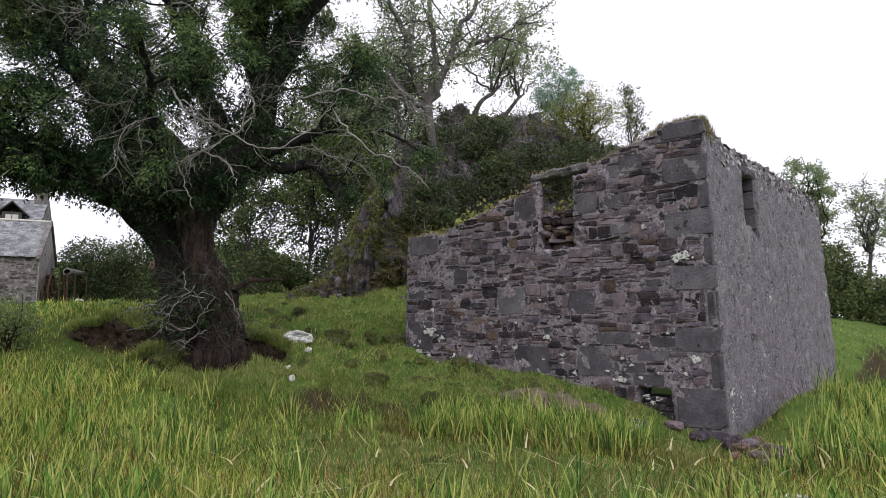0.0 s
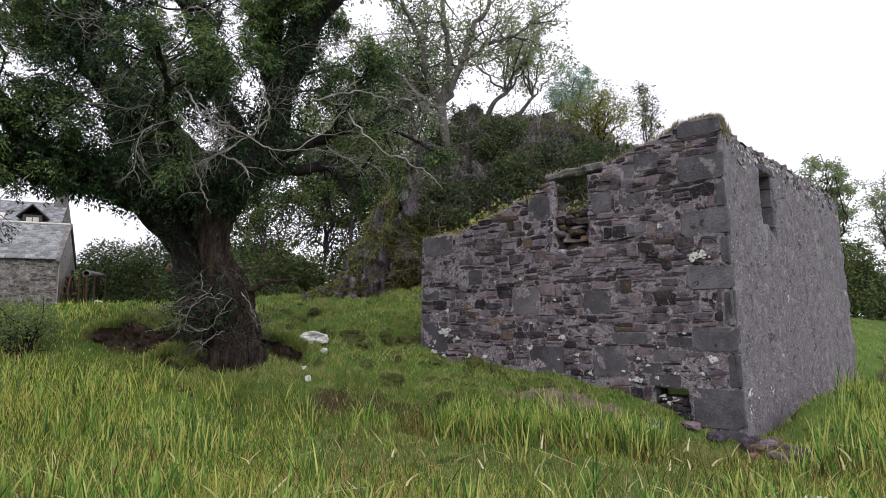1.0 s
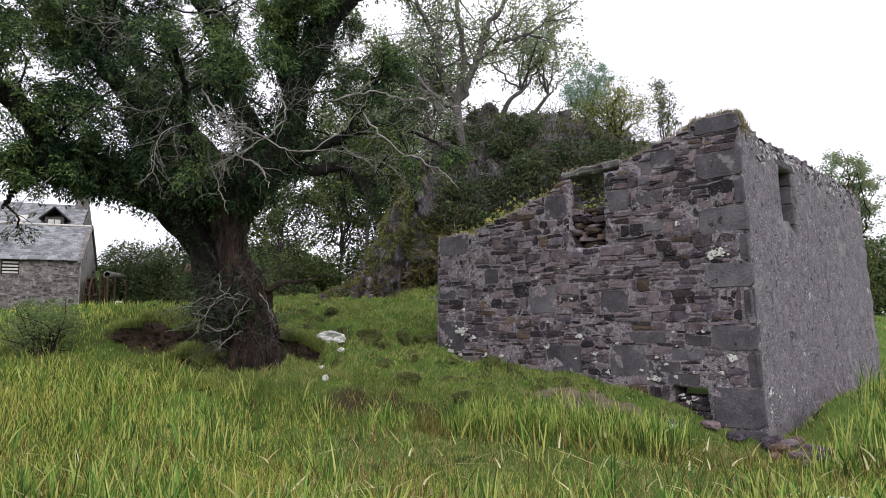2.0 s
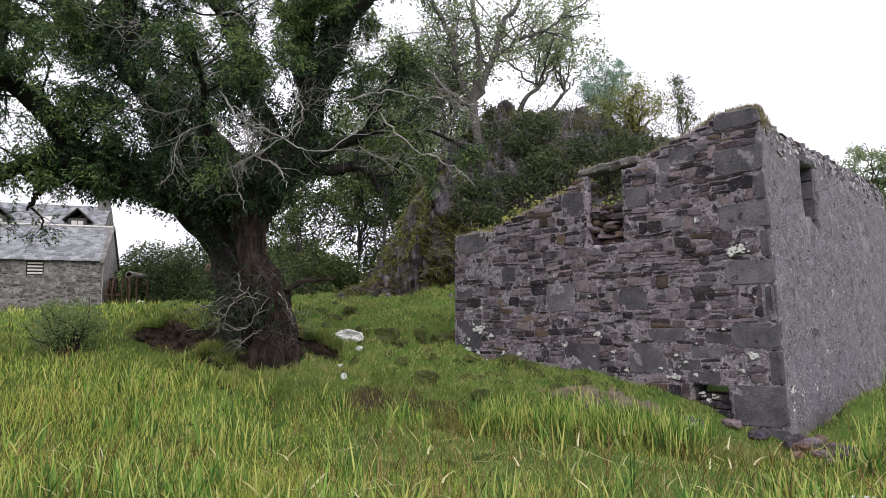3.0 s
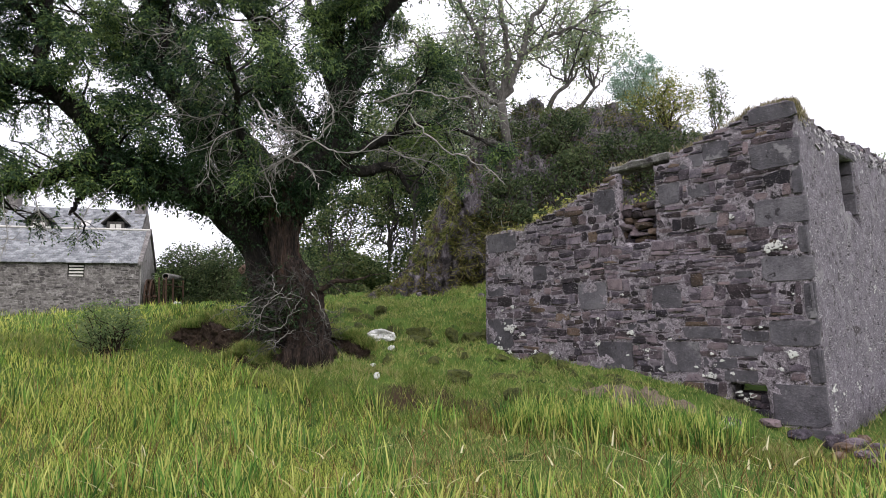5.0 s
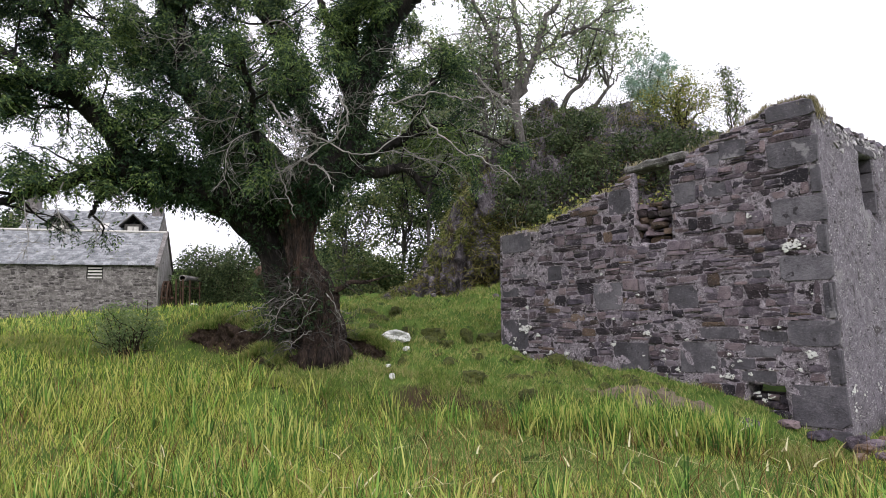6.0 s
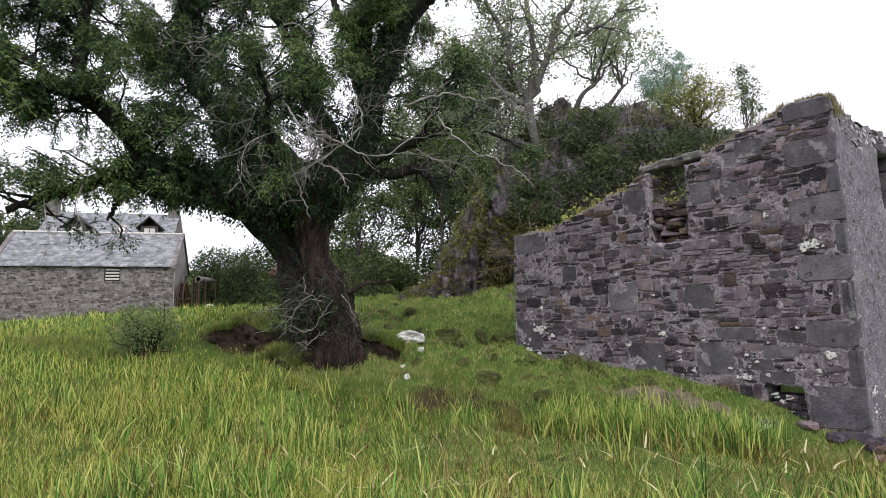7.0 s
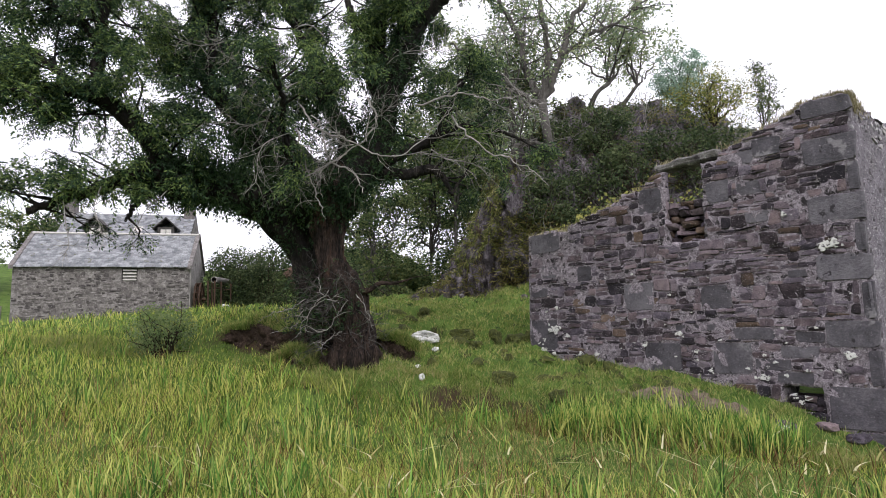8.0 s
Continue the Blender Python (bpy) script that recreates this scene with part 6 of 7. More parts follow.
for k, (x, y, sx, sz) in enumerate(((-19.6, 34.6, 3.4, 4.4), (-17.2, 35.0, 3.6, 4.4), (-14.6, 35.6, 3.4, 4.7), (-12.4, 35.2, 3.2, 4.6), (-10.6, 33.0, 3.0, 4.2))):
    shrub("hedge_bush", "overgrown dark green hedge bush by the barn", on_ground(x, y, -0.1), (sx, 2.2, sz), 210 + k, M_CRAGBUSH, 13000, 0.14, 26, stems=40)
for k, (x, y, sx, sz) in enumerate(((19.6, 36.5, 4.0, 4.4), (22.0, 37.0, 4.2, 4.6), (24.0, 37.6, 4.2, 4.2), (26.4, 38.2, 4.2, 3.8), (28.6, 38.6, 4.2, 3.8), (31.0, 39.0, 4.4, 3.8), (34.0, 40.0, 4.4, 3.6), (17.2, 38.5, 4.0, 3.2))):
    shrub("field_hedge", "thick dark green hedge at the field edge", on_ground(x, y, -0.1), (sx, 2.6, sz), 220 + k, M_SHRUB, 7500, 0.18, 14)
for k, (x, y, sx, sz) in enumerate(((-3.3, 30.5, 3.0, 5.4), (-5.0, 30.0, 3.0, 4.4), (-7.2, 26.0, 2.6, 2.2), (-7.6, 27.5, 3.0, 2.8), (-6.0, 28.4, 2.6, 2.8), (-8.9, 29.5, 3.2, 3.4)  )):
    shrub("thicket_bush", "green thicket bush below the crag", on_ground(x, y, -0.1), (sx, 2.0, sz), 250 + k, M_BUSH if k > 2 and k % 2 else M_SHRUB, 5000, 0.13, 12)
shrub("rust_bush", "reddish bramble bush by the barn", on_ground(-14.6, 33.8, 2.2), (2.2, 1.2, 1.2), 231, M_RUSTLEAF, 1600, 0.12, 6)
shrub("elder_bush", "yellow-green elder behind the broken wall", (0.95, 15.6, 2.4), (1.3, 0.9, 2.3), 232, M_LEAF_YELLOW, 1100, 0.12, 12, stems=20)
shrub("bramble_bush", "green bramble growing inside the ruin", (2.6, 16.2, 2.0), (2.6, 1.6, 2.6), 233, M_SHRUB, 5200, 0.12, 12)

for k, (x, y, z, sx, sz, mat) in enumerate(((0.9, 22.2, 5.0, 2.4, 2.2, M_SHRUB), (2.4, 22.2, 5.6, 2.6, 2.4, M_SHRUB), (4.0, 22.6, 6.4, 2.4, 2.0, M_BUSH), (1.4, 23.2, 7.8, 2.4, 1.8, M_SHRUB), (5.4, 23.0, 6.4, 2.4, 2.0, M_SHRUB), (-0.4, 24.0, 8.0, 1.8, 1.6, M_SHRUB), (-0.6, 22.0, 4.9, 1.8, 1.9, M_SHRUB), (0.3, 22.0, 3.9, 2.0, 1.8, M_SHRUB))):
    shrub("crag_bush", "tangled green bush rooted in the crag", (x, y, z), (sx, 1.4, sz), 260 + k, M_CRAGBUSH, 2600, 0.12, 16, stems=40)

# ---- growth on the crag: heath on ledges, shrubs and ivy on the faces ----
g = np.random.default_rng(301)
fc = CRAG_V[CRAG_Q].mean(1)
e1, e2 = CRAG_V[CRAG_Q[:, 1]] - CRAG_V[CRAG_Q[:, 0]], CRAG_V[CRAG_Q[:, 3]] - CRAG_V[CRAG_Q[:, 0]]
nrm = np.cross(e1, e2)
area = np.linalg.norm(nrm, axis=1)
nrm = nrm / (area[:, None] + 1e-9)
nrm = nrm * np.where(nrm[:, 1:2] > 0.3, -1, 1)
seen = (fc[:, 1] < 33) & (fc[:, 0] > -7) & (fc[:, 2] > 2.0)
edge_at = np.interp(fc[:, 2], EDGE_Z, EDGE_X)
rock_end = np.interp(fc[:, 2], [2.5, 4.0, 5.4, 6.4, 7.6], [-2.7, -2.3, -1.75, -1.45, -1.2]) + 0.3 * np.sin(fc[:, 2] * 2.3)
band = np.abs((fc[:, 0] - edge_at) - 0.95 - 0.25 * np.sin(fc[:, 2] * 1.7)) < 0.14
verge = (fc[:, 0] < edge_at + 0.6 + 0.22 * np.sin(fc[:, 2] * 3.1)) & (fc[:, 2] < 8.0)
bare = (fc[:, 0] < rock_end) & ~verge & (fc[:, 2] < 7.6) & (fc[:, 1] < 27)
bare_patch = np.array([noise.noise(Vector(p) * 0.8) for p in fc]) < 0.32
apron = (fc[:, 0] < rock_end + 2.6) & (fc[:, 0] >= rock_end) & (fc[:, 2] < 5.6)
wt = area * seen * np.where(bare & bare_patch, 0.01, np.where(verge, 0.3, np.where(apron, 2.6, 1.0)))
pick = g.choice(len(fc), 72000, p=wt / wt.sum())
at = fc[pick] + g.normal(size=(len(pick), 3)) * 0.1
lumpy = np.array([noise.noise(Vector(p) * 0.9) for p in fc])
off = np.clip(lumpy[pick] + 0.2, 0, 1) * g.uniform(0, 1.3, len(pick)) * np.where(bare[pick] | verge[pick], 0.15, np.where(fc[pick, 2] < 5.2, 0.5, 1.0))
at = at + (nrm[pick] * 0.8 + [0, 0, 0.3]) * off[:, None]
kindv = np.array([noise.noise(Vector(p) * 0.5 + Vector((5, 1, 2))) for p in fc])[pick] + g.normal(size=len(pick)) * 0.08
top_heath = (at[:, 2] > 10.2) & (kindv < 0.2)
slope = apron[pick]
shrubby = (kindv > -0.24) & ~verge[pick] & ~bare[pick] & ~slope & ~top_heath
child_ob = child("crag_shrubs", mesh_from("crag_shrubs", *leaf_quads(at[shrubby], 0.12 * g.uniform(0.6, 1.4, shrubby.sum()), g, 0.45, 0.7), M_CRAGBUSH), kind="stuff")
tagged(child_ob, "dense dark shrubs and ivy covering the crag", "shrubs")
h = at[~shrubby & ~verge[pick]]
lush = np.where(seen & (verge | band & bare) & (fc[:, 1] < 30))[0]
rp = lush[g.choice(len(lush), 40000, p=area[lush] / area[lush].sum())]
rl = nrm[rp] * [0.5, 0.5, 0.3] + g.normal(size=(len(rp), 3)) * 0.3 - [0.15, 0.1, 0.6]
M_RIDGE = leaf_material("ridge_grass", [(0.08, 0.105, 0.03), (0.15, 0.185, 0.05), (0.235, 0.26, 0.08), (0.34, 0.32, 0.14)], 0.6, 0.4, 1.1, 0.8)
ridge_ob = child("ridge_grass", mesh_from("ridge_grass", *leaf_quads(fc[rp] + g.normal(size=(len(rp), 3)) * 0.05 + nrm[rp] * 0.04, 0.17 * g.uniform(0.5, 1.4, len(rp)), g, 0.08, lead=rl), M_RIDGE), kind="stuff")
tagged(ridge_ob, "yellow-green grass draped on the crag's ridge", "grass")
child_ob = child("crag_heath", mesh_from("crag_heath", *leaf_quads(h, 0.24 * g.uniform(0.5, 1.4, len(h)), g, 0.09, 0.4), M_HEATH), kind="stuff")
tagged(child_ob, "rough tawny grass and heath on the crag", "grass")
tw = []
for _ in range(1300):
    k = pick[g.integers(len(pick))]
    if bare[k] or verge[k] or (fc[k][0] < -0.8 and fc[k][2] < 7.0):
        continue
    tw.append(tube_arrays(branch_line(fc[k], nrm[k] + g.normal(size=3) * 0.7 + [0, 0, 0.6], g.uniform(0.5, 1.8), g, 0.7, -0.04, 7), np.linspace(0.017, 0.005, 7), 4))
child_ob = child("crag_twigs", mesh_from("crag_twigs", *joined(tw), M_DEADWOOD), kind="stuff")
tagged(child_ob, "grey bare twigs among the crag shrubs", "twigs")
# ---- boulders and loose stones ----
def boulder_mesh(name, size, seed, mat, rough=0.28, sub=4):
    bm = bmesh.new()
    bmesh.ops.create_icosphere(bm, subdivisions=sub, radius=0.5)
    off = Vector((seed * 3.1, seed * 1.7, seed * 0.9))
    for v in bm.verts:
        d = v.co.normalized()
        r = 1 + rough * noise.noise(d * 1.6 + off) + rough * 0.5 * noise.noise(d * 4.0 + off) + rough * 0.22 * noise.noise(d * 9.0 + off)
        q = v.co * r
        q.x, q.y, q.z = (math.copysign(abs(2 * a) ** 0.8 / 2, a) for a in q)
        v.co = Vector((q.x * size[0], q.y * size[1], q.z * size[2]))
    me = bpy.data.meshes.new(name)
    bm.to_mesh(me)
    bm.free()
    me.materials.append(mat)
    return me


def rest_on_ground(name, label, x, y, size, seed, mat, category="stone", sink=0.25, turn=0.0, group="", rough=0.28, dz=0.0):
    ob = child(name, boulder_mesh(name, size, seed, mat, rough, 4 if max(size) > 0.4 else 3))
    ob.matrix_basis = pose(x, y, float(ground_z(x, y)) + size[2] * (0.5 - sink) + dz, 0, 0, turn)
    return tagged(ob, label, category, group)


rest_on_ground("boulder", "white lichen-covered boulder lying in the turf", -3.15, 14.0, (0.54, 0.4, 0.29), 9, M_BOULDER, "boulder", 0.2, 8, rough=0.5)
rest_on_ground("pale_stone", "small white lichen-spotted stone in the turf", -2.85, 13.72, (0.15, 0.12, 0.12), 5, M_BOULDER, sink=0.1)
rest_on_ground("pale_stone", "grey-white stone half sunk in the grass", -2.62, 11.3, (0.11, 0.09, 0.12), 6, M_BOULDER, sink=0.05)
rest_on_ground("pale_stone", "small pale stone under the rushes", -2.79, 11.75, (0.1, 0.08, 0.07), 8, M_BOULDER, sink=0.1)
MOSSY = [(-2.44, 15.0, 0.5, 0.3), (-2.1, 14.7, 0.36, 0.26), (-1.75, 15.6, 0.36, 0.46), (-1.2, 15.4, 0.6, 0.5), (-0.85, 15.25, 0.4, 0.4), (-1.24, 11.85, 0.46, 0.36), (-0.2, 11.4, 0.36, 0.28), (-3.95, 17.6, 0.4, 0.42), (0.35, 13.35, 0.36, 0.36), (0.75, 12.95, 0.26, 0.3)]
for k, (x, y, w, h) in enumerate(MOSSY):
    rest_on_ground("mossy_stone", "rounded stone cushioned in brown-green moss", x, y, (w, w * 0.8, h), 20 + k, M_MOSS, sink=0.52, turn=k * 37, rough=0.5, group="mossy stones on the bank")
RUBBLE = [(4.36, 9.86, 0.36, 0.26), (4.5, 9.66, 0.42, 0.16), (4.28, 9.5, 0.34, 0.15), (4.6, 9.3, 0.3, 0.14), (4.02, 10.3, 0.34, 0.14), (4.72, 9.9, 0.24, 0.16), (3.72, 10.62, 0.34, 0.14), (4.35, 9.05, 0.3, 0.12), (4.1, 9.25, 0.24, 0.12), (4.5, 8.75, 0.34, 0.12), (4.62, 8.95, 0.28, 0.14), (4.2, 8.5, 0.26, 0.12)]
for k, (x, y, w, h) in enumerate(RUBBLE):
    rest_on_ground("fallen_stone", "fallen rubble stone at the foot of the ruin", x, y, (w, w * 0.7, h), 40 + k, M_RUSSET if k % 3 == 2 else M_STONE, sink=0.12, turn=k * 51, group="fallen stones at the corner")
rest_on_ground("bank_stone", "dark stone with a white lichen cap in the bank", 3.02, 10.2, (0.34, 0.28, 0.3), 61, M_STONE, sink=0.25, rough=0.45)
rest_on_ground("lichen_stone", "white lichen-covered stone in the bank", 2.94, 10.12, (0.2, 0.16, 0.1), 62, M_BOULDER, sink=0.2, dz=0.17, rough=0.6)
rest_on_ground("flat_stone", "flat grey-pink stone among the rushes", 3.55, 6.75, (0.4, 0.3, 0.16), 63, M_BOULDER, sink=0.3)
for k, (x, y, s, h) in enumerate(((-2.6, 20.9, 0.26, 0.2), (-1.0, 20.6, 0.3, 0.26), (-3.4, 21.0, 0.2, 0.16), (-1.3, 20.3, 0.24, 0.2))):
    rest_on_ground("scree_stone", "grey stone fallen from the crag", x, y, (s, s * 0.8, h), 70 + k, M_ROCK, group="stones below the crag")

# the bare peat faces under the turf beside the old ash
M_WORN = material("worn_soil", [(0.06, 0.045, 0.032), (0.13, 0.1, 0.075), (0.26, 0.21, 0.165)], 5, 0.95, 0.8, 40, bump_distance=0.04)


def peat_face(name, label, plan, drop, seed, soil=M_SOIL):
    """A ragged upright face of peat along a line on the ground, leaning out at its head."""
    ln = catmull(plan, 22)
    n, rows = len(ln), 14
    run = np.r_[0, np.cumsum(np.linalg.norm(np.diff(ln, axis=0), axis=1))]
    tan = np.gradient(ln, axis=0)
    out = np.stack([tan[:, 1], -tan[:, 0]], -1)
    out /= np.linalg.norm(out, axis=1)[:, None]
    f = np.linspace(0, 1, rows)
    R, Fv = np.meshgrid(run, f, indexing="ij")
    flat = np.stack([R.ravel(), Fv.ravel() * 0.5 + seed, np.full(R.size, 0.3)], -1)
    bulge = (0.14 * fbm(flat, 3.0, 3, 0.6) + 0.12 * fbm(flat * [1, 2.5, 1] + 9, 11.0, 3, 0.6)).reshape(R.shape) + 0.1 * np.sin(Fv * 3.1) + 0.1 * Fv ** 3 - 0.12 * (1 - Fv)
    bulge = np.where(Fv == 1, -0.35, bulge)
    ends = np.sin(np.pi * np.clip(run / run[-1], 0.02, 0.98)) ** 0.35
    base = np.array([float(ground_z(x, y - 0.1)) for x, y in ln])
    tall = drop * ends * (1 + 0.3 * fbm(np.stack([run, run * 0, run * 0 + seed], -1), 1.7, 2))
    v = np.stack([ln[:, 0, None] + out[:, 0, None] * bulge, ln[:, 1, None] + out[:, 1, None] * bulge, base[:, None] - 0.12 + (tall[:, None] + 0.12) * np.minimum(Fv, 0.93) / 0.93], -1)
    i = (np.arange(n - 1)[:, None] * rows + np.arange(rows - 1)[None]).ravel()
    ob = child(name, mesh_from(name, v.reshape(-1, 3), np.stack([i, i + rows, i + rows + 1, i + 1], -1), soil))
    tagged(ob, label, "earth bank", kind="structure")
    return v[:, -2]


PEAT_HEADS = [peat_face("peat_bank", "ragged face of dark brown peat under the turf", [(-7.25, 12.85), (-7.0, 12.75), (-6.6, 12.7), (-6.2, 12.55), (-5.6, 12.45), (-5.1, 12.3), (-4.7, 12.35)], 0.66, 2.0),
              peat_face("peat_bank", "dark hollow of bare peat behind the ash", [(-4.0, 13.0), (-3.75, 12.75), (-3.45, 12.7), (-3.1, 12.8)], 0.42, 5.0),
              peat_face("peat_bank", "broken edge of brown peat below the turf", [(-5.6, 11.8), (-5.2, 11.6), (-4.8, 11.5)], 0.34, 8.0),
              peat_face("peat_bank", "worn brown lip of the turf bank", [(0.75, 11.0), (1.25, 10.88), (1.75, 10.78), (2.2, 10.55)], 0.24, 11.0, M_WORN)]

# low hummocks of moss and bare soil in the turf
def hummocks(name, label, count, mat, seed, region):
    """Flattened uneven domes set into the turf, an island each."""
    hg = np.random.default_rng(seed)
    pieces = []
    ang = np.linspace(0, 2 * np.pi, 14, endpoint=False)
    while len(pieces) < count:
        x, y = hg.uniform(region[0], region[1]), hg.uniform(region[2], region[3])
        s, n = wall_coords(x, y)
        if n < 0.25 or n > bank_edge(x, y, s) - 0.1 or s < 1.2:
            continue
        r, h = hg.uniform(0.06, 0.2), hg.uniform(0.04, 0.11)
        wob = 1 + 0.25 * np.sin(ang * 2 + hg.uniform(0, 6)) + 0.15 * np.sin(ang * 3 + hg.uniform(0, 6)) + hg.normal(size=14) * 0.06
        rows = [np.stack([x + r * 1.3 * k * wob * np.cos(ang), y + r * k * wob * np.sin(ang), float(ground_z(x, y)) - 0.05 + (h + 0.05) * (1 - k ** 2.2) + hg.normal(size=14) * 0.008], -1) for k in (1.0, 0.85, 0.6, 0.3)]
        v = np.vstack(rows + [[[x, y, float(ground_z(x, y)) + h]]])
        f = [[a * 14 + b, a * 14 + (b + 1) % 14, a * 14 + 14 + (b + 1) % 14] for a in range(3) for b in range(14)] + [[a * 14 + b, a * 14 + 14 + (b + 1) % 14, a * 14 + 14 + b] for a in range(3) for b in range(14)] + [[42 + b, 42 + (b + 1) % 14, 56] for b in range(14)]
        pieces.append((v, np.array(f)))
    ob = child(name, mesh_from(name, *joined(pieces), mat), kind="stuff")
    tagged(ob, label, "hummock")


hummocks("moss_hummock", "brown-green mossy hummocks in the turf", 46, M_MOSS, 401, (-4.5, 3.0, 10.0, 19.0))

# roots hanging from the bare peat lip beside the old ash
g = np.random.default_rng(91)
roots = []
for _ in range(150):
    u = g.uniform(0, 1)
    x, y = (-6.9 + 2.0 * u, 13.1 - 0.7 * u) if g.uniform() < 0.75 else (-3.6 + 0.4 * u, 12.5 + 0.4 * u)
    p = np.array([x, y, float(ground_z(x, y)) + 0.02])
    roots.append(tube_arrays(branch_line(p, (g.normal() * 0.4, -0.9, -0.5), g.uniform(0.2, 0.55), g, 0.6, -0.25, 6), np.linspace(0.012, 0.003, 6), 4))
ob = child("bank_roots", mesh_from("bank_roots", *joined(roots), M_BARK), kind="stuff")
tagged(ob, "thin dark roots hanging from the peat bank", "roots")

# ---- growth on the wall heads ----
g = np.random.default_rng(95)
r = g.uniform(0, LEN_SIDE, 4200)
r = np.where(g.uniform(size=r.size) < 0.4, g.uniform(0, 1.0, r.size), r)
at_side = side_place(r, np.interp(r, *SIDE_TOP) + 0.02, g.uniform(0.05, 0.5, r.size))
s = g.uniform(0, LEN_FRONT, 6500)
dens = np.interp(s, [0, 0.9, 1.3, 2.2, 2.3, 3.6, 3.8, 6.5, 7], [1, 1, 0.5, 0.5, 0.15, 0.15, 0.7, 0.7, 0.3])
s = s[g.uniform(size=s.size) < dens]
at_front = front_place(s, np.interp(s, *WALL_TOP) - 0.03 + 0.15 * ((s > 2.25) & (s < 3.6)), g.uniform(0.0, 0.5, s.size))
rc = np.abs(g.normal(size=1500)) * 0.28
at_corner = side_place(rc, np.interp(rc, *SIDE_TOP) - g.uniform(0.0, 0.3, rc.size) * g.uniform(0, 1, rc.size), g.uniform(-0.05, 0.2, rc.size))
sc = np.r_[g.normal(size=600) * 0.14 + 0.85, g.uniform(0.7, 2.2, 300)]
at_knoll = front_place(sc, np.interp(sc, *WALL_TOP) - 0.02, g.uniform(-0.02, 0.4, sc.size))
at = np.vstack([at_side, at_front, at_corner, at_knoll])


def head_blades(at, h, g):
    n = len(at)
    ang = g.uniform(0, 2 * np.pi, n)
    side = np.stack([np.cos(ang), np.sin(ang), np.zeros(n)], -1) * 0.006
    out = np.stack([np.cos(ang * 3), np.sin(ang * 3), np.zeros(n)], -1)
    mid = at + out * (h * 0.25)[:, None] + np.array([0, 0, 1.0]) * (h * 0.6)[:, None]
    tip = at + out * (h * 0.75)[:, None] + np.array([0, 0, 1.0]) * (h * 0.75)[:, None]
    v = np.stack([at - side, at + side, mid + side * 0.7, mid - side * 0.7, tip], 1).reshape(-1, 3)
    k = np.arange(n)[:, None] * 5
    return v, np.concatenate([k + [0, 1, 2], k + [0, 2, 3], k + [3, 2, 4]])


M_TAWNY = leaf_material("tawny_grass", [(0.13, 0.115, 0.06), (0.23, 0.205, 0.115), (0.35, 0.31, 0.19), (0.5, 0.45, 0.31)], 0.6, 0.45, 1.0)
wall_grass = child("wall_head_grass", mesh_from("wall_head_grass", *head_blades(at, g.uniform(0.04, 0.15, len(at)), g), M_TAWNY), kind="stuff")
tagged(wall_grass, "dry tawny grass tufts along the broken wall heads", "grass")
s = g.uniform(3.7, 6.6, 900)
at = front_place(s, np.interp(s, *WALL_TOP) + 0.03, g.uniform(0.05, 0.55, s.size)) + g.normal(size=(s.size, 3)) * [0.05, 0.05, 0.07]
wl = child("wall_head_herbs", mesh_from("wall_head_herbs", *leaf_quads(at, 0.07 * g.uniform(0.6, 1.4, len(at)), g, 0.5, 0.1), M_LEAF_YELLOW), kind="stuff")
tagged(wl, "yellow-green herbs rooted on the sloping wall head", "herbs")

# ---- the rusty water wheel and pipes beside the barn ----
wheel = thing("water_wheel", "rusty iron water wheel against the barn gable", "water wheel", (*barn_place(-0.35, 0.9, 2.4),))
WHEEL_B, WHEEL_Z, WR = 0.9, 3.28, 0.88


def ring_arrays(radius, r, a_off):
    ang = np.linspace(0, 2 * np.pi, 41)
    line = np.array([barn_place(-0.35 + a_off, WHEEL_B + radius * math.cos(t), WHEEL_Z + radius * math.sin(t)) for t in ang])
    return tube_arrays(line, np.full(41, r), 6)


for off in (-0.12, 0.12):
    under(wheel, "rim", mesh_from("rim", *ring_arrays(WR, 0.045, off), M_RUST, True))
    for k in range(8):
        t = k * math.pi / 4 + 0.2
        ln = np.array([barn_place(-0.35 + off, WHEEL_B, WHEEL_Z), barn_place(-0.35 + off, WHEEL_B + WR * math.cos(t), WHEEL_Z + WR * math.sin(t))])
        under(wheel, "spoke", mesh_from("spoke", *tube_arrays(ln, [0.035, 0.03], 6), M_RUST))
for k in range(16):
    t = k * math.pi / 8
    ln = np.array([barn_place(-0.35 + off, WHEEL_B + WR * math.cos(t), WHEEL_Z + WR * math.sin(t)) for off in (-0.12, 0.12)])
    under(wheel, "bar", mesh_from("bar", *tube_arrays(ln, [0.02, 0.02], 6), M_RUST))
ln = np.array([barn_place(-0.7, WHEEL_B, WHEEL_Z), barn_place(0.1, WHEEL_B, WHEEL_Z)])
under(wheel, "axle", mesh_from("axle", *tube_arrays(ln, [0.07, 0.07], 10), M_RUST))

lade = thing("iron_pipe", "rusty iron pipe carried on timber legs", "pipe", (*barn_place(-1.3, 0.8, 2.6),))
ln = np.array([barn_place(-1.15, 0.4, 4.32), barn_place(-1.6, 3.5, 4.42), barn_place(-2.4, 8.0, 4.6)])
v, f = tube_arrays(ln, [0.17, 0.17, 0.17], 16)
v2, f2 = tube_arrays(ln, [0.135, 0.135, 0.135], 16)
rim = np.stack([np.arange(16), (np.arange(16) + 1) % 16, len(v) + (np.arange(16) + 1) % 16, len(v) + np.arange(16)], -1)
under(lade, "pipe", mesh_from("pipe", np.vstack([v, v2]), np.vstack([f, f2[:, ::-1] + len(v), rim]), M_DEADWOOD, False), "pale weathered pipe")
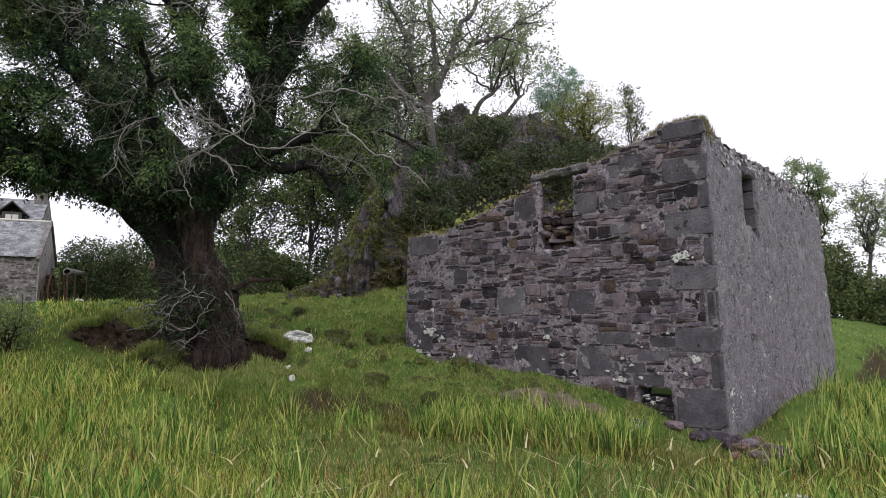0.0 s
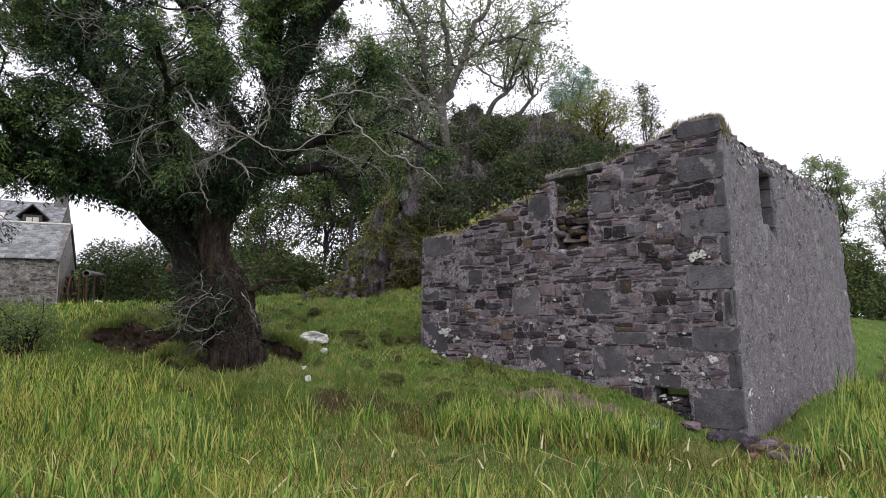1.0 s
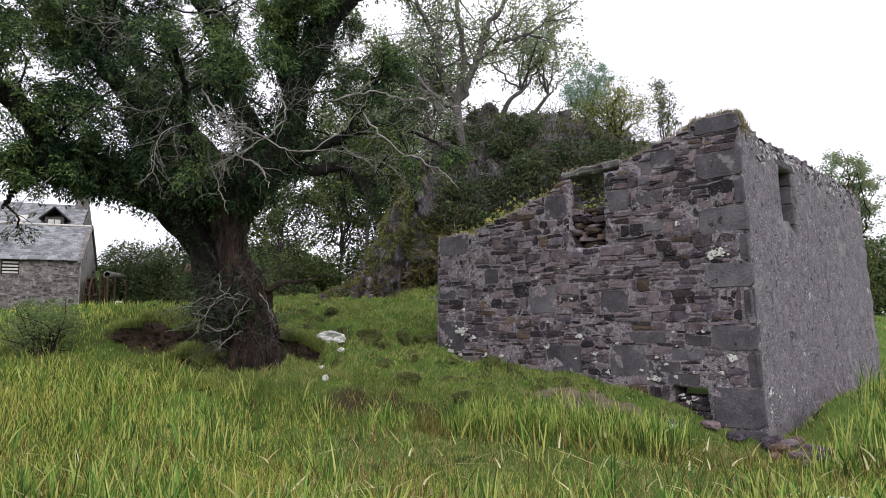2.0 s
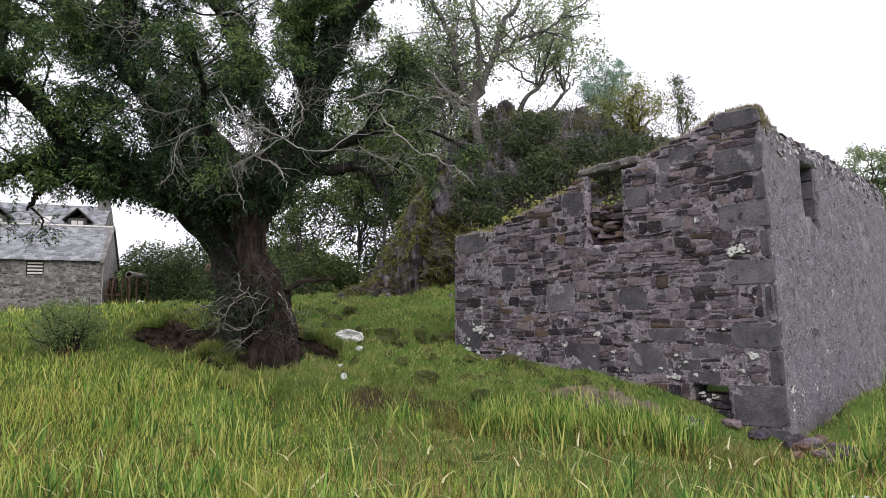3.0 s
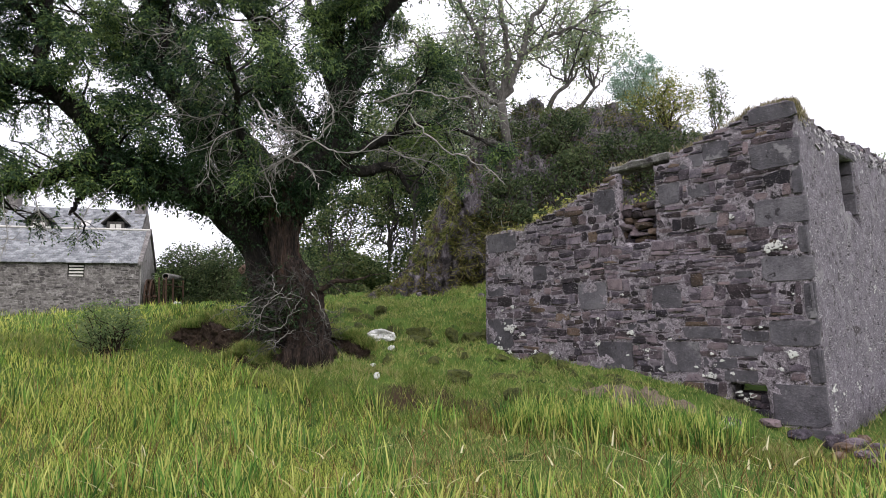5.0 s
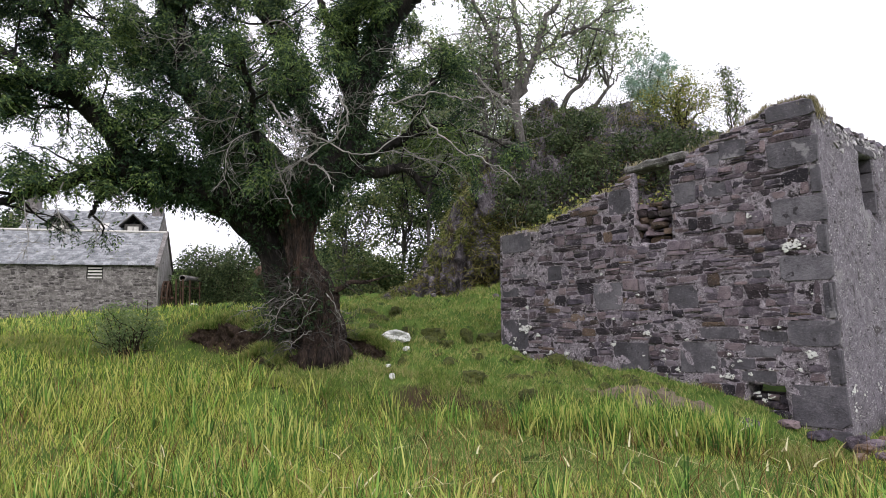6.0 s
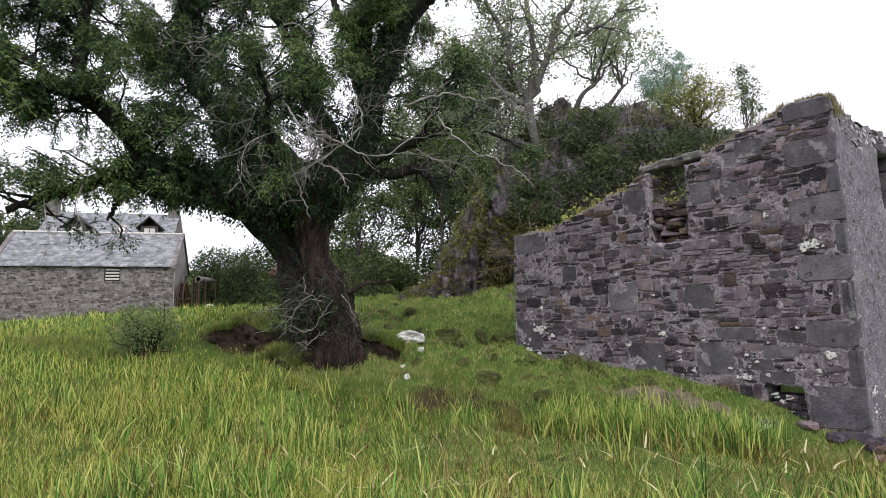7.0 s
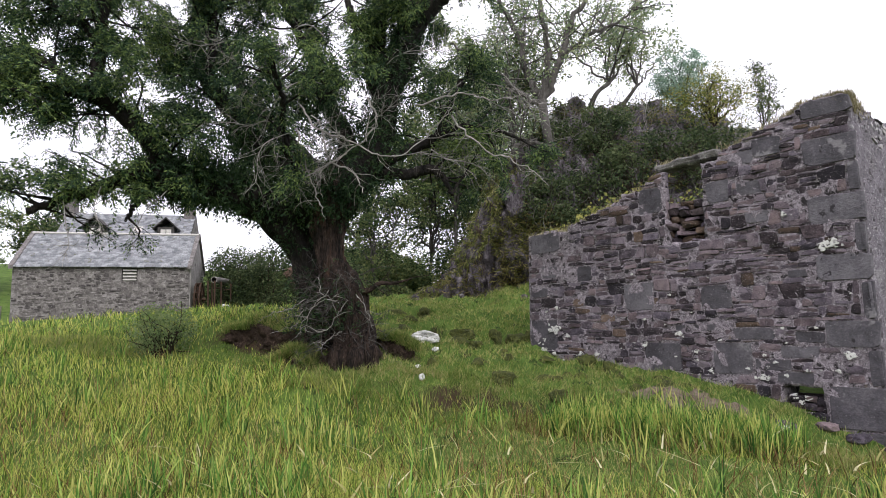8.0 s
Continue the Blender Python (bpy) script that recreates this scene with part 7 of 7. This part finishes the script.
for a, b in ((-1.05, 0.9), (-1.5, 0.9), (-1.35, 2.4), (-1.85, 2.4), (-0.95, 1.6), (-0.9, 0.3), (-1.25, 0.2)):
    ln = np.array([barn_place(a, b, 2.1), barn_place(a + 0.04, b, 4.25)])
    under(lade, "leg", mesh_from("leg", *tube_arrays(ln, [0.05, 0.045], 6, 0.1, 3), M_RUST))
for a0, a1, b, z in ((-1.05, -1.5, 0.9, 3.9), (-1.35, -1.85, 2.4, 3.9), (-0.95, -1.5, 0.9, 3.0)):
    ln = np.array([barn_place(a0, b, z), barn_place(a1, b, z)])
    under(lade, "brace", mesh_from("brace", *tube_arrays(ln, [0.035, 0.035], 6), M_RUST))
for k, (a, b, w, h, mat) in enumerate(((-1.75, 0.5, 0.42, 0.4, M_BOULDER), (-2.3, 0.8, 0.5, 0.4, M_STONE), (-2.9, 0.6, 0.6, 0.4, M_STONE), (-3.5, 0.9, 0.55, 0.35, M_STONE), (-2.6, 1.4, 0.7, 0.6, M_STONE), (-4.0, 1.3, 0.6, 0.4, M_STONE), (-1.3, -0.3, 0.3, 0.2, M_BOULDER))):
    p = barn_place(a, b, 0)
    rest_on_ground("tumbled_stone", "tumbled stone from the old lade wall" if mat is M_STONE else "whitened stone on the old lade wall", p[0], p[1], (w, w * 0.8, h), 110 + k, mat, group="stones of the lade wall", dz=0.75 if k == 0 else 0.1)
lade_wall = thing("lade_wall", "low tumbled dry-stone wall by the wheel", "wall", (*barn_place(-2.5, 1.2, 2.2),))
for k in range(60):
    a, z = -1.4 - g.uniform(0, 3.2), 0
    p = barn_place(a, 1.1 + g.normal() * 0.12, 0)
    zz = float(ground_z(p[0], p[1])) + g.uniform(0, 0.9) * (1 - 0.2 * abs(a + 1.4))
    ob = child("stone", SHAPES[k % 24][0], lade_wall)
    ob.matrix_parent_inverse = Matrix.Translation(lade_wall.location).inverted()
    ob.matrix_basis = Matrix.Translation((p[0], p[1], zz)) @ Matrix.Rotation(math.atan2(-BL[1], -BL[0]), 4, "Z") @ Matrix.Rotation(g.normal() * 0.2, 4, "Y") @ Matrix.Diagonal((g.uniform(0.3, 0.6), -0.4, g.uniform(0.15, 0.3), 1))

# field fence beyond the barn
fence = thing("wire_fence", "old wooden post and wire fence on the slope", "fence", on_ground(-31.5, 29.5))
tops = []
for k in range(9):
    x, y = -29.0 - k * 1.6, 28.6 + k * 0.9
    z = float(ground_z(x, y))
    bm = box_bm((0.1, 0.1, 1.3), (x, y, z + 0.5), 20 + k * 7, 0.012, 0.01)
    world_part("post", bm, M_DEADWOOD, fence)
    tops.append((x, y, z))
for h in (0.35, 0.7, 1.0):
    ln = np.array([(x, y, z + h) for x, y, z in tops])
    under(fence, "wire", mesh_from("wire", *tube_arrays(ln, np.full(len(ln), 0.012), 4), M_DEADWOOD))
# ---- grass and flag iris ----
M_RANK = leaf_material("rank_grass", [(0.07, 0.10, 0.025), (0.14, 0.21, 0.045), (0.22, 0.29, 0.07), (0.38, 0.34, 0.16)], 0.6, 0.4, 1.6)
def blades(at, height, width, g, lean=0.35, curl=0.35, levels=3, way=None):
    """Tapered bent blades, an island each: levels of two vertices and a tip."""
    n = len(at)
    ang = g.uniform(0, 2 * np.pi, n)
    side = np.stack([np.cos(ang), np.sin(ang), np.zeros(n)], -1)
    lang = g.uniform(0, 2 * np.pi, n) if way is None else way
    out = np.stack([np.cos(lang), np.sin(lang), np.zeros(n)], -1)
    lean, curl = np.abs(g.normal(size=n)) * lean, np.abs(g.normal(size=n)) * curl
    height, width = np.broadcast_to(height, n), np.broadcast_to(width, n)
    vs = []
    for k in range(levels):
        f = k / levels
        c = at + np.array([0, 0, 1.0]) * (height * f * (1 - 0.35 * curl * f))[:, None] + out * (height * (lean * f + curl * f * f))[:, None]
        w = side * (width * 0.5 * (1 - 0.75 * f ** 1.6))[:, None]
        vs += [c - w, c + w]
    tip = at + np.array([0, 0, 1.0]) * (height * (1 - 0.35 * curl))[:, None] + out * (height * (lean + curl))[:, None]
    v = np.stack(vs + [tip], 1)
    m = 2 * levels + 1
    tri = []
    for k in range(levels - 1):
        tri += [[2 * k, 2 * k + 1, 2 * k + 3], [2 * k, 2 * k + 3, 2 * k + 2]]
    tri.append([2 * levels - 2, 2 * levels - 1, 2 * levels])
    f = (np.arange(n)[:, None, None] * m + np.array(tri)[None]).reshape(-1, 3)
    return v.reshape(-1, 3), f


def scatter(count, g, d0, d1, az0=-52.0, az1=48.0, power=1.0):
    """Places on the ground in a fan of the field, thinning outwards."""
    u = g.uniform(0, 1, count)
    d = d0 * (d1 / d0) ** (u ** power)
    a = np.radians(g.uniform(az0, az1, count))
    return d * np.sin(a), d * np.cos(a)


def shelf_weight(x, y):
    s, n = wall_coords(x, y)
    edge = bank_edge(x, y, s)
    return (n < edge + 0.3 + 0.25 * (1 - smooth(s, 0.9, 2.4)) + 0.9 * smooth(s, 4.6, 6.2) * (1 - smooth(s, 7.4, 8.4))) & (s > -0.45) & ((s < 10.5) | (n < 1.5)) & (s < 22)


def lawn(x, y):
    """Stretches of soft low sward between the flags."""
    return np.clip(np.exp(-((x + 0.8) / 2.3) ** 2 - ((y - 9.3) / 1.5) ** 2) + np.exp(-((x - 1.9) / 1.5) ** 2 - ((y - 7.6) / 1.1) ** 2) + 0.25 * waves(x, y, 1.7, 19), 0, 1)


def peat_foot(x, y):
    """The strip of short grass in front of the peat faces by the ash."""
    return (x > -7.5) & (x < -4.8) & (y > 11.55 - 0.3 * (x + 6)) & (y < 13.0)


def in_ruin(x, y):
    s, n = wall_coords(x, y)
    return (s > -0.05) & (s < LEN_FRONT + 0.02) & (n < 0.05) & (n > -LEN_SIDE - 0.2)


def worn(x, y):
    """The trodden brown lip of the bank before the ruin, where no grass grows."""
    s, n = wall_coords(x, y)
    ragged = 0.22 * waves(x, y, 3.2, 91) + 0.12 * waves(x, y, 11.0, 92)
    return 1 - np.abs(s - 2.45) / 1.0 - ((n - bank_edge(x, y, s) + 0.08) / 0.32) ** 2 + ragged > 0


M_LIP = material("trodden_soil", [(0.07, 0.05, 0.035), (0.17, 0.13, 0.098), (0.3, 0.25, 0.2)], 5, 0.95, 0.9, 40, grain=0.5, bump_distance=0.05)
ws, wn = np.arange(1.2, 3.8, 0.04), np.arange(0.3, 2.2, 0.04)
WS, WN = np.meshgrid(ws, wn, indexing="ij")
WX, WY = CORNER[0] + ALONG[0] * WS - INTO[0] * WN, CORNER[1] + ALONG[1] * WS - INTO[1] * WN
crust = ground_z(WX, WY) + 0.014 + 0.02 * waves(WX, WY, 14.0, 93)
ids = np.arange(WS.size).reshape(WS.shape)
cell = worn(WX, WY)[:-1, :-1]
lip = child("worn_lip", mesh_from("worn_lip", np.stack([WX, WY, crust], -1).reshape(-1, 3), np.stack([ids[:-1, :-1], ids[:-1, 1:], ids[1:, 1:], ids[1:, :-1]], -1)[cell], M_LIP, True))
tagged(lip, "bare trodden brown soil on the lip of the bank", "ground", kind="structure")

g = np.random.default_rng(33)
x, y = scatter(215000, g, 4.4, 34, power=1.0)
nx, ny = g.uniform(-12, 12, 26000), g.uniform(-12, 7, 26000)
out = (np.hypot(nx, ny) < 4.4) | (np.abs(np.degrees(np.arctan2(nx, ny))) > 46)
x, y = np.r_[x, nx[out]], np.r_[y, ny[out]]
keep = ~in_ruin(x, y) & ~(worn(x, y) & (g.uniform(size=x.size) < 0.85)) & ~((np.hypot(x, y) > 16) & (g.uniform(size=x.size) < 0.4))
x, y = x[keep], y[keep]
ms, mn = wall_coords(x, y)
soft = lawn(x, y)
high = shelf_weight(x, y) | ((ms < 0.1) & (ms > -1.3) & (mn < 0.1) & (mn > -3.6)) | (soft > g.uniform(0.25, 0.8, len(x)))
d = np.hypot(x, y)
patch = 0.5 + 0.5 * waves(x, y, 0.9, 12)
h = np.where(high | peat_foot(x, y), g.uniform(0.05, 0.13, len(x)), g.uniform(0.06, 0.24, len(x)) * (0.6 + 0.7 * np.clip(patch, 0, 1)) * (1 + 0.35 * smooth(-x, 2, 6)) * (1 - 0.5 * soft))
w = np.where(high, 0.009, 0.0088) * np.clip(d / 9, 0.8, 3.0) * g.uniform(0.6, 1.5, len(x))
at = np.stack([x, y, ground_z(x, y) - 0.02], -1)
grass = child("meadow_grass", mesh_from("meadow_grass", *blades(at[~high], h[~high], w[~high], g, 0.26, 0.3), M_GRASS), kind="stuff")
tagged(grass, "long mixed green meadow grass", "grass")
turf = child("short_turf", mesh_from("short_turf", *blades(at[high], h[high], w[high], g, 0.5, 0.3, 2), M_TURF), kind="stuff")
tagged(turf, "short grazed turf on the bank", "grass")

# a denser sward on the bank before the ruin and the old ash
tx, ty = g.uniform(-9, 4.8, 150000), g.uniform(8.2, 23, 150000)
keep = shelf_weight(tx, ty) & ~in_ruin(tx, ty) & ~(worn(tx, ty) & (g.uniform(size=tx.size) < 0.9)) & (g.uniform(size=tx.size) < np.clip((0.75 + 0.5 * waves(tx, ty, 2.3, 41)) * (11 / ty) ** 1.2, 0.1, 1))
tx, ty = tx[keep], ty[keep]
at = np.stack([tx, ty, ground_z(tx, ty) - 0.01], -1)
h = g.uniform(0.04, 0.12, len(tx)) * (0.7 + 0.8 * np.clip(0.5 + 0.6 * waves(tx, ty, 3.1, 42), 0, 1.2))
sward = child("bank_turf", mesh_from("bank_turf", *blades(at, h, g.uniform(0.007, 0.014, len(tx)) * ty / 11, g, 0.55, 0.4, 2), M_TURF), kind="stuff")
tagged(sward, "close green turf on the bank and under the ash", "grass")

# coarser tufts through the turf
ux, uy = g.uniform(-9, 4.8, 11000), g.uniform(8.5, 23, 11000)
keep = shelf_weight(ux, uy) & ~in_ruin(ux, uy) & ~worn(ux, uy) & (waves(ux, uy, 2.0, 51) + 0.4 * waves(ux, uy, 6.0, 52) > 0.0)
ux, uy = np.repeat(ux[keep], 7), np.repeat(uy[keep], 7)
ux, uy = ux + g.normal(size=ux.size) * 0.05, uy + g.normal(size=uy.size) * 0.05
at = np.stack([ux, uy, ground_z(ux, uy) - 0.01], -1)
tuft = child("turf_tufts", mesh_from("turf_tufts", *blades(at, g.uniform(0.07, 0.19, len(ux)), g.uniform(0.005, 0.009, len(ux)) * uy / 11, g, 0.5, 0.5, 3), M_RANK), kind="stuff")
tagged(tuft, "coarse grass tufts on the hummocky turf", "grass")

# rank grass down the face of the bank
ls, lo = g.uniform(-0.2, 15, 60000), g.uniform(-0.1, 1.5, 60000)
lx, ly = CORNER[0] + ALONG[0] * ls - INTO[0] * (bank_line(ls) + lo), CORNER[1] + ALONG[1] * ls - INTO[1] * (bank_line(ls) + lo)
keep = ~in_ruin(lx, ly) & ~(worn(lx, ly) & (g.uniform(size=lx.size) < 0.85)) & (g.uniform(size=lx.size) < (0.6 + 0.5 * waves(lx, ly, 2.6, 44)) * np.where((ls > 7.6) & (ls < 11.6), 0.15, 1.0))
lx, ly = lx[keep], ly[keep]
at = np.stack([lx, ly, ground_z(lx, ly) - 0.02], -1)
rank = child("bank_grass", mesh_from("bank_grass", *blades(at, g.uniform(0.08, 0.24, len(lx)), g.uniform(0.007, 0.013, len(lx)), g, 0.5, 0.45, 3), M_RANK), kind="stuff")
tagged(rank, "rank mixed green and tawny grass on the bank's face", "grass")

# long grass hanging over the peat lips
heads = np.vstack([h[np.linspace(0, len(h) - 1, 60).astype(int)] for h in PEAT_HEADS[:3]])
own = np.repeat(heads, 160, 0) + np.stack([g.normal(size=9600 * 3) * 0.06, g.uniform(-0.05, 0.42, 9600 * 3), np.zeros(9600 * 3)], -1)
own[:, 2] = np.maximum(own[:, 2] - 0.03, ground_z(own[:, 0], own[:, 1]))
own = own[waves(own[:, 0], own[:, 1], 3.0, 71) > -0.7]
fringe = child("lip_grass", mesh_from("lip_grass", *blades(own, g.uniform(0.08, 0.24, len(own)), g.uniform(0.006, 0.011, len(own)), g, 0.45, 0.6, 3, way=g.uniform(3.4, 6.0, len(own))), M_TURF), kind="stuff")
tagged(fringe, "long grass hanging over the peat lip", "grass")

# flag iris in fans
cx, cy = scatter(3200, g, 4.8, 26, power=0.9)
fs, fo = g.uniform(0.6, 3.9, 420), g.uniform(0.45, 1.5, 420)
cx = np.r_[cx, CORNER[0] + ALONG[0] * fs - INTO[0] * (bank_line(fs) + fo)]
cy = np.r_[cy, CORNER[1] + ALONG[1] * fs - INTO[1] * (bank_line(fs) + fo)]
s, n = wall_coords(cx, cy)
edge = bank_edge(cx, cy, s)
foot = np.exp(-((n - edge - 0.95) / 0.45) ** 2) * (s > 0.4) * (1 - smooth(s, 3.4, 4.4))
wet = (0.06 + 0.34 * (np.hypot(cx, cy) < 7.4) + 0.2 * (waves(cx, cy, 1.4, 14) > 0.35) + 0.3 * smooth(-cx, 2.2, 5.5)) * (1 - 0.92 * lawn(cx, cy)) + 1.0 * foot + 0.9 * (s < -0.9) * (n < 2.0) + 0.5 * np.exp(-((cx + 3.0) / 1.8) ** 2 - ((cy - 10.6) / 0.5) ** 2)
keep = (g.uniform(0, 1.0, len(cx)) < wet * np.where((waves(cx, cy, 2.0, 16) > 0.05) | (foot > 0.3) | (s < -0.9), 1.25, 0.2)) & ~peat_foot(cx, cy) & ~shelf_weight(cx, cy) & ~in_ruin(cx, cy) & ~((s > -1.1) & (s < 0.6) & (n < 1.5) & (n > -2.6))
cx, cy, foot = cx[keep], cy[keep], foot[keep]
count = g.integers(9, 24, len(cx))
bx = np.repeat(cx, count) + g.normal(size=count.sum()) * 0.09
by = np.repeat(cy, count) + g.normal(size=count.sum()) * 0.09
size = np.repeat(g.uniform(0.7, 1.15, len(cx)) * (1 + 0.1 * foot + 0.3 * (cx > 4.6) - 0.2 * smooth(-cx, 4, 8)), count)
h = g.uniform(0.22, 0.6, len(bx)) * size
at = np.stack([bx, by, ground_z(bx, by) - 0.03], -1)
iris = child("flag_iris", mesh_from("flag_iris", *blades(at, h, g.uniform(0.012, 0.033, len(bx)), g, 0.15, 0.24, 5), M_IRIS), kind="stuff")
tagged(iris, "upright bright green flag iris blades in fans", "iris")
dx, dy = scatter(13000, g, 4.8, 24, power=1.0)
keep = (waves(dx, dy, 1.1, 81) + 0.8 * smooth(-dx, 2, 7) - 0.7 * lawn(dx, dy) > g.uniform(-0.6, 1.0, dx.size)) & ~peat_foot(dx, dy) & ~shelf_weight(dx, dy) & ~in_ruin(dx, dy)
dx, dy = dx[keep], dy[keep]
at = np.stack([dx, dy, ground_z(dx, dy) - 0.02], -1)
dry = child("dry_stems", mesh_from("dry_stems", *blades(at, g.uniform(0.2, 0.55, len(dx)), g.uniform(0.004, 0.011, len(dx)), g, 0.2, 0.35, 4), M_DRY), kind="stuff")
tagged(dry, "withered brown and straw-coloured grass stems", "dry grass")
bx, by = scatter(3600, g, 4.8, 13, power=0.9)
fs, fo = g.uniform(0.5, 4.2, 900), g.uniform(0.5, 1.6, 900)
bx, by = np.r_[bx, CORNER[0] + ALONG[0] * fs - INTO[0] * (bank_line(fs) + fo)], np.r_[by, CORNER[1] + ALONG[1] * fs - INTO[1] * (bank_line(fs) + fo)]
keep = ~shelf_weight(bx, by) & ~in_ruin(bx, by)
bx, by = bx[keep], by[keep]
at = np.stack([bx, by, ground_z(bx, by) - 0.02], -1)
M_BROWN = leaf_material("withered_iris", [(0.03, 0.016, 0.009), (0.07, 0.035, 0.015), (0.14, 0.075, 0.03), (0.3, 0.2, 0.09)], 0.7, 0.2, 2.0)
brown = child("withered_iris", mesh_from("withered_iris", *blades(at, g.uniform(0.25, 0.5, len(bx)), g.uniform(0.005, 0.014, len(bx)), g, 0.25, 0.7, 5), M_BROWN), kind="stuff")
tagged(brown, "curled dark brown withered iris blades", "dry leaves")
fx, fy = scatter(380, g, 4.8, 10, power=0.9)
keep = ~shelf_weight(fx, fy) & ~in_ruin(fx, fy)
fx, fy = fx[keep], fy[keep]
at = np.stack([fx, fy, ground_z(fx, fy) + g.uniform(0.08, 0.22, len(fx))], -1)
M_PALE = leaf_material("pale_broken_blade", [(0.3, 0.3, 0.1), (0.45, 0.42, 0.18), (0.58, 0.54, 0.3), (0.7, 0.66, 0.42)], 0.55, 0.4, 2.0, 0.8)
pale = child("broken_blades", mesh_from("broken_blades", *blades(at, g.uniform(0.08, 0.22, len(fx)), g.uniform(0.012, 0.034, len(fx)), g, 1.3, 0.9, 4), M_PALE), kind="stuff")
tagged(pale, "pale yellow broken blades caught in the grass", "dry leaves")
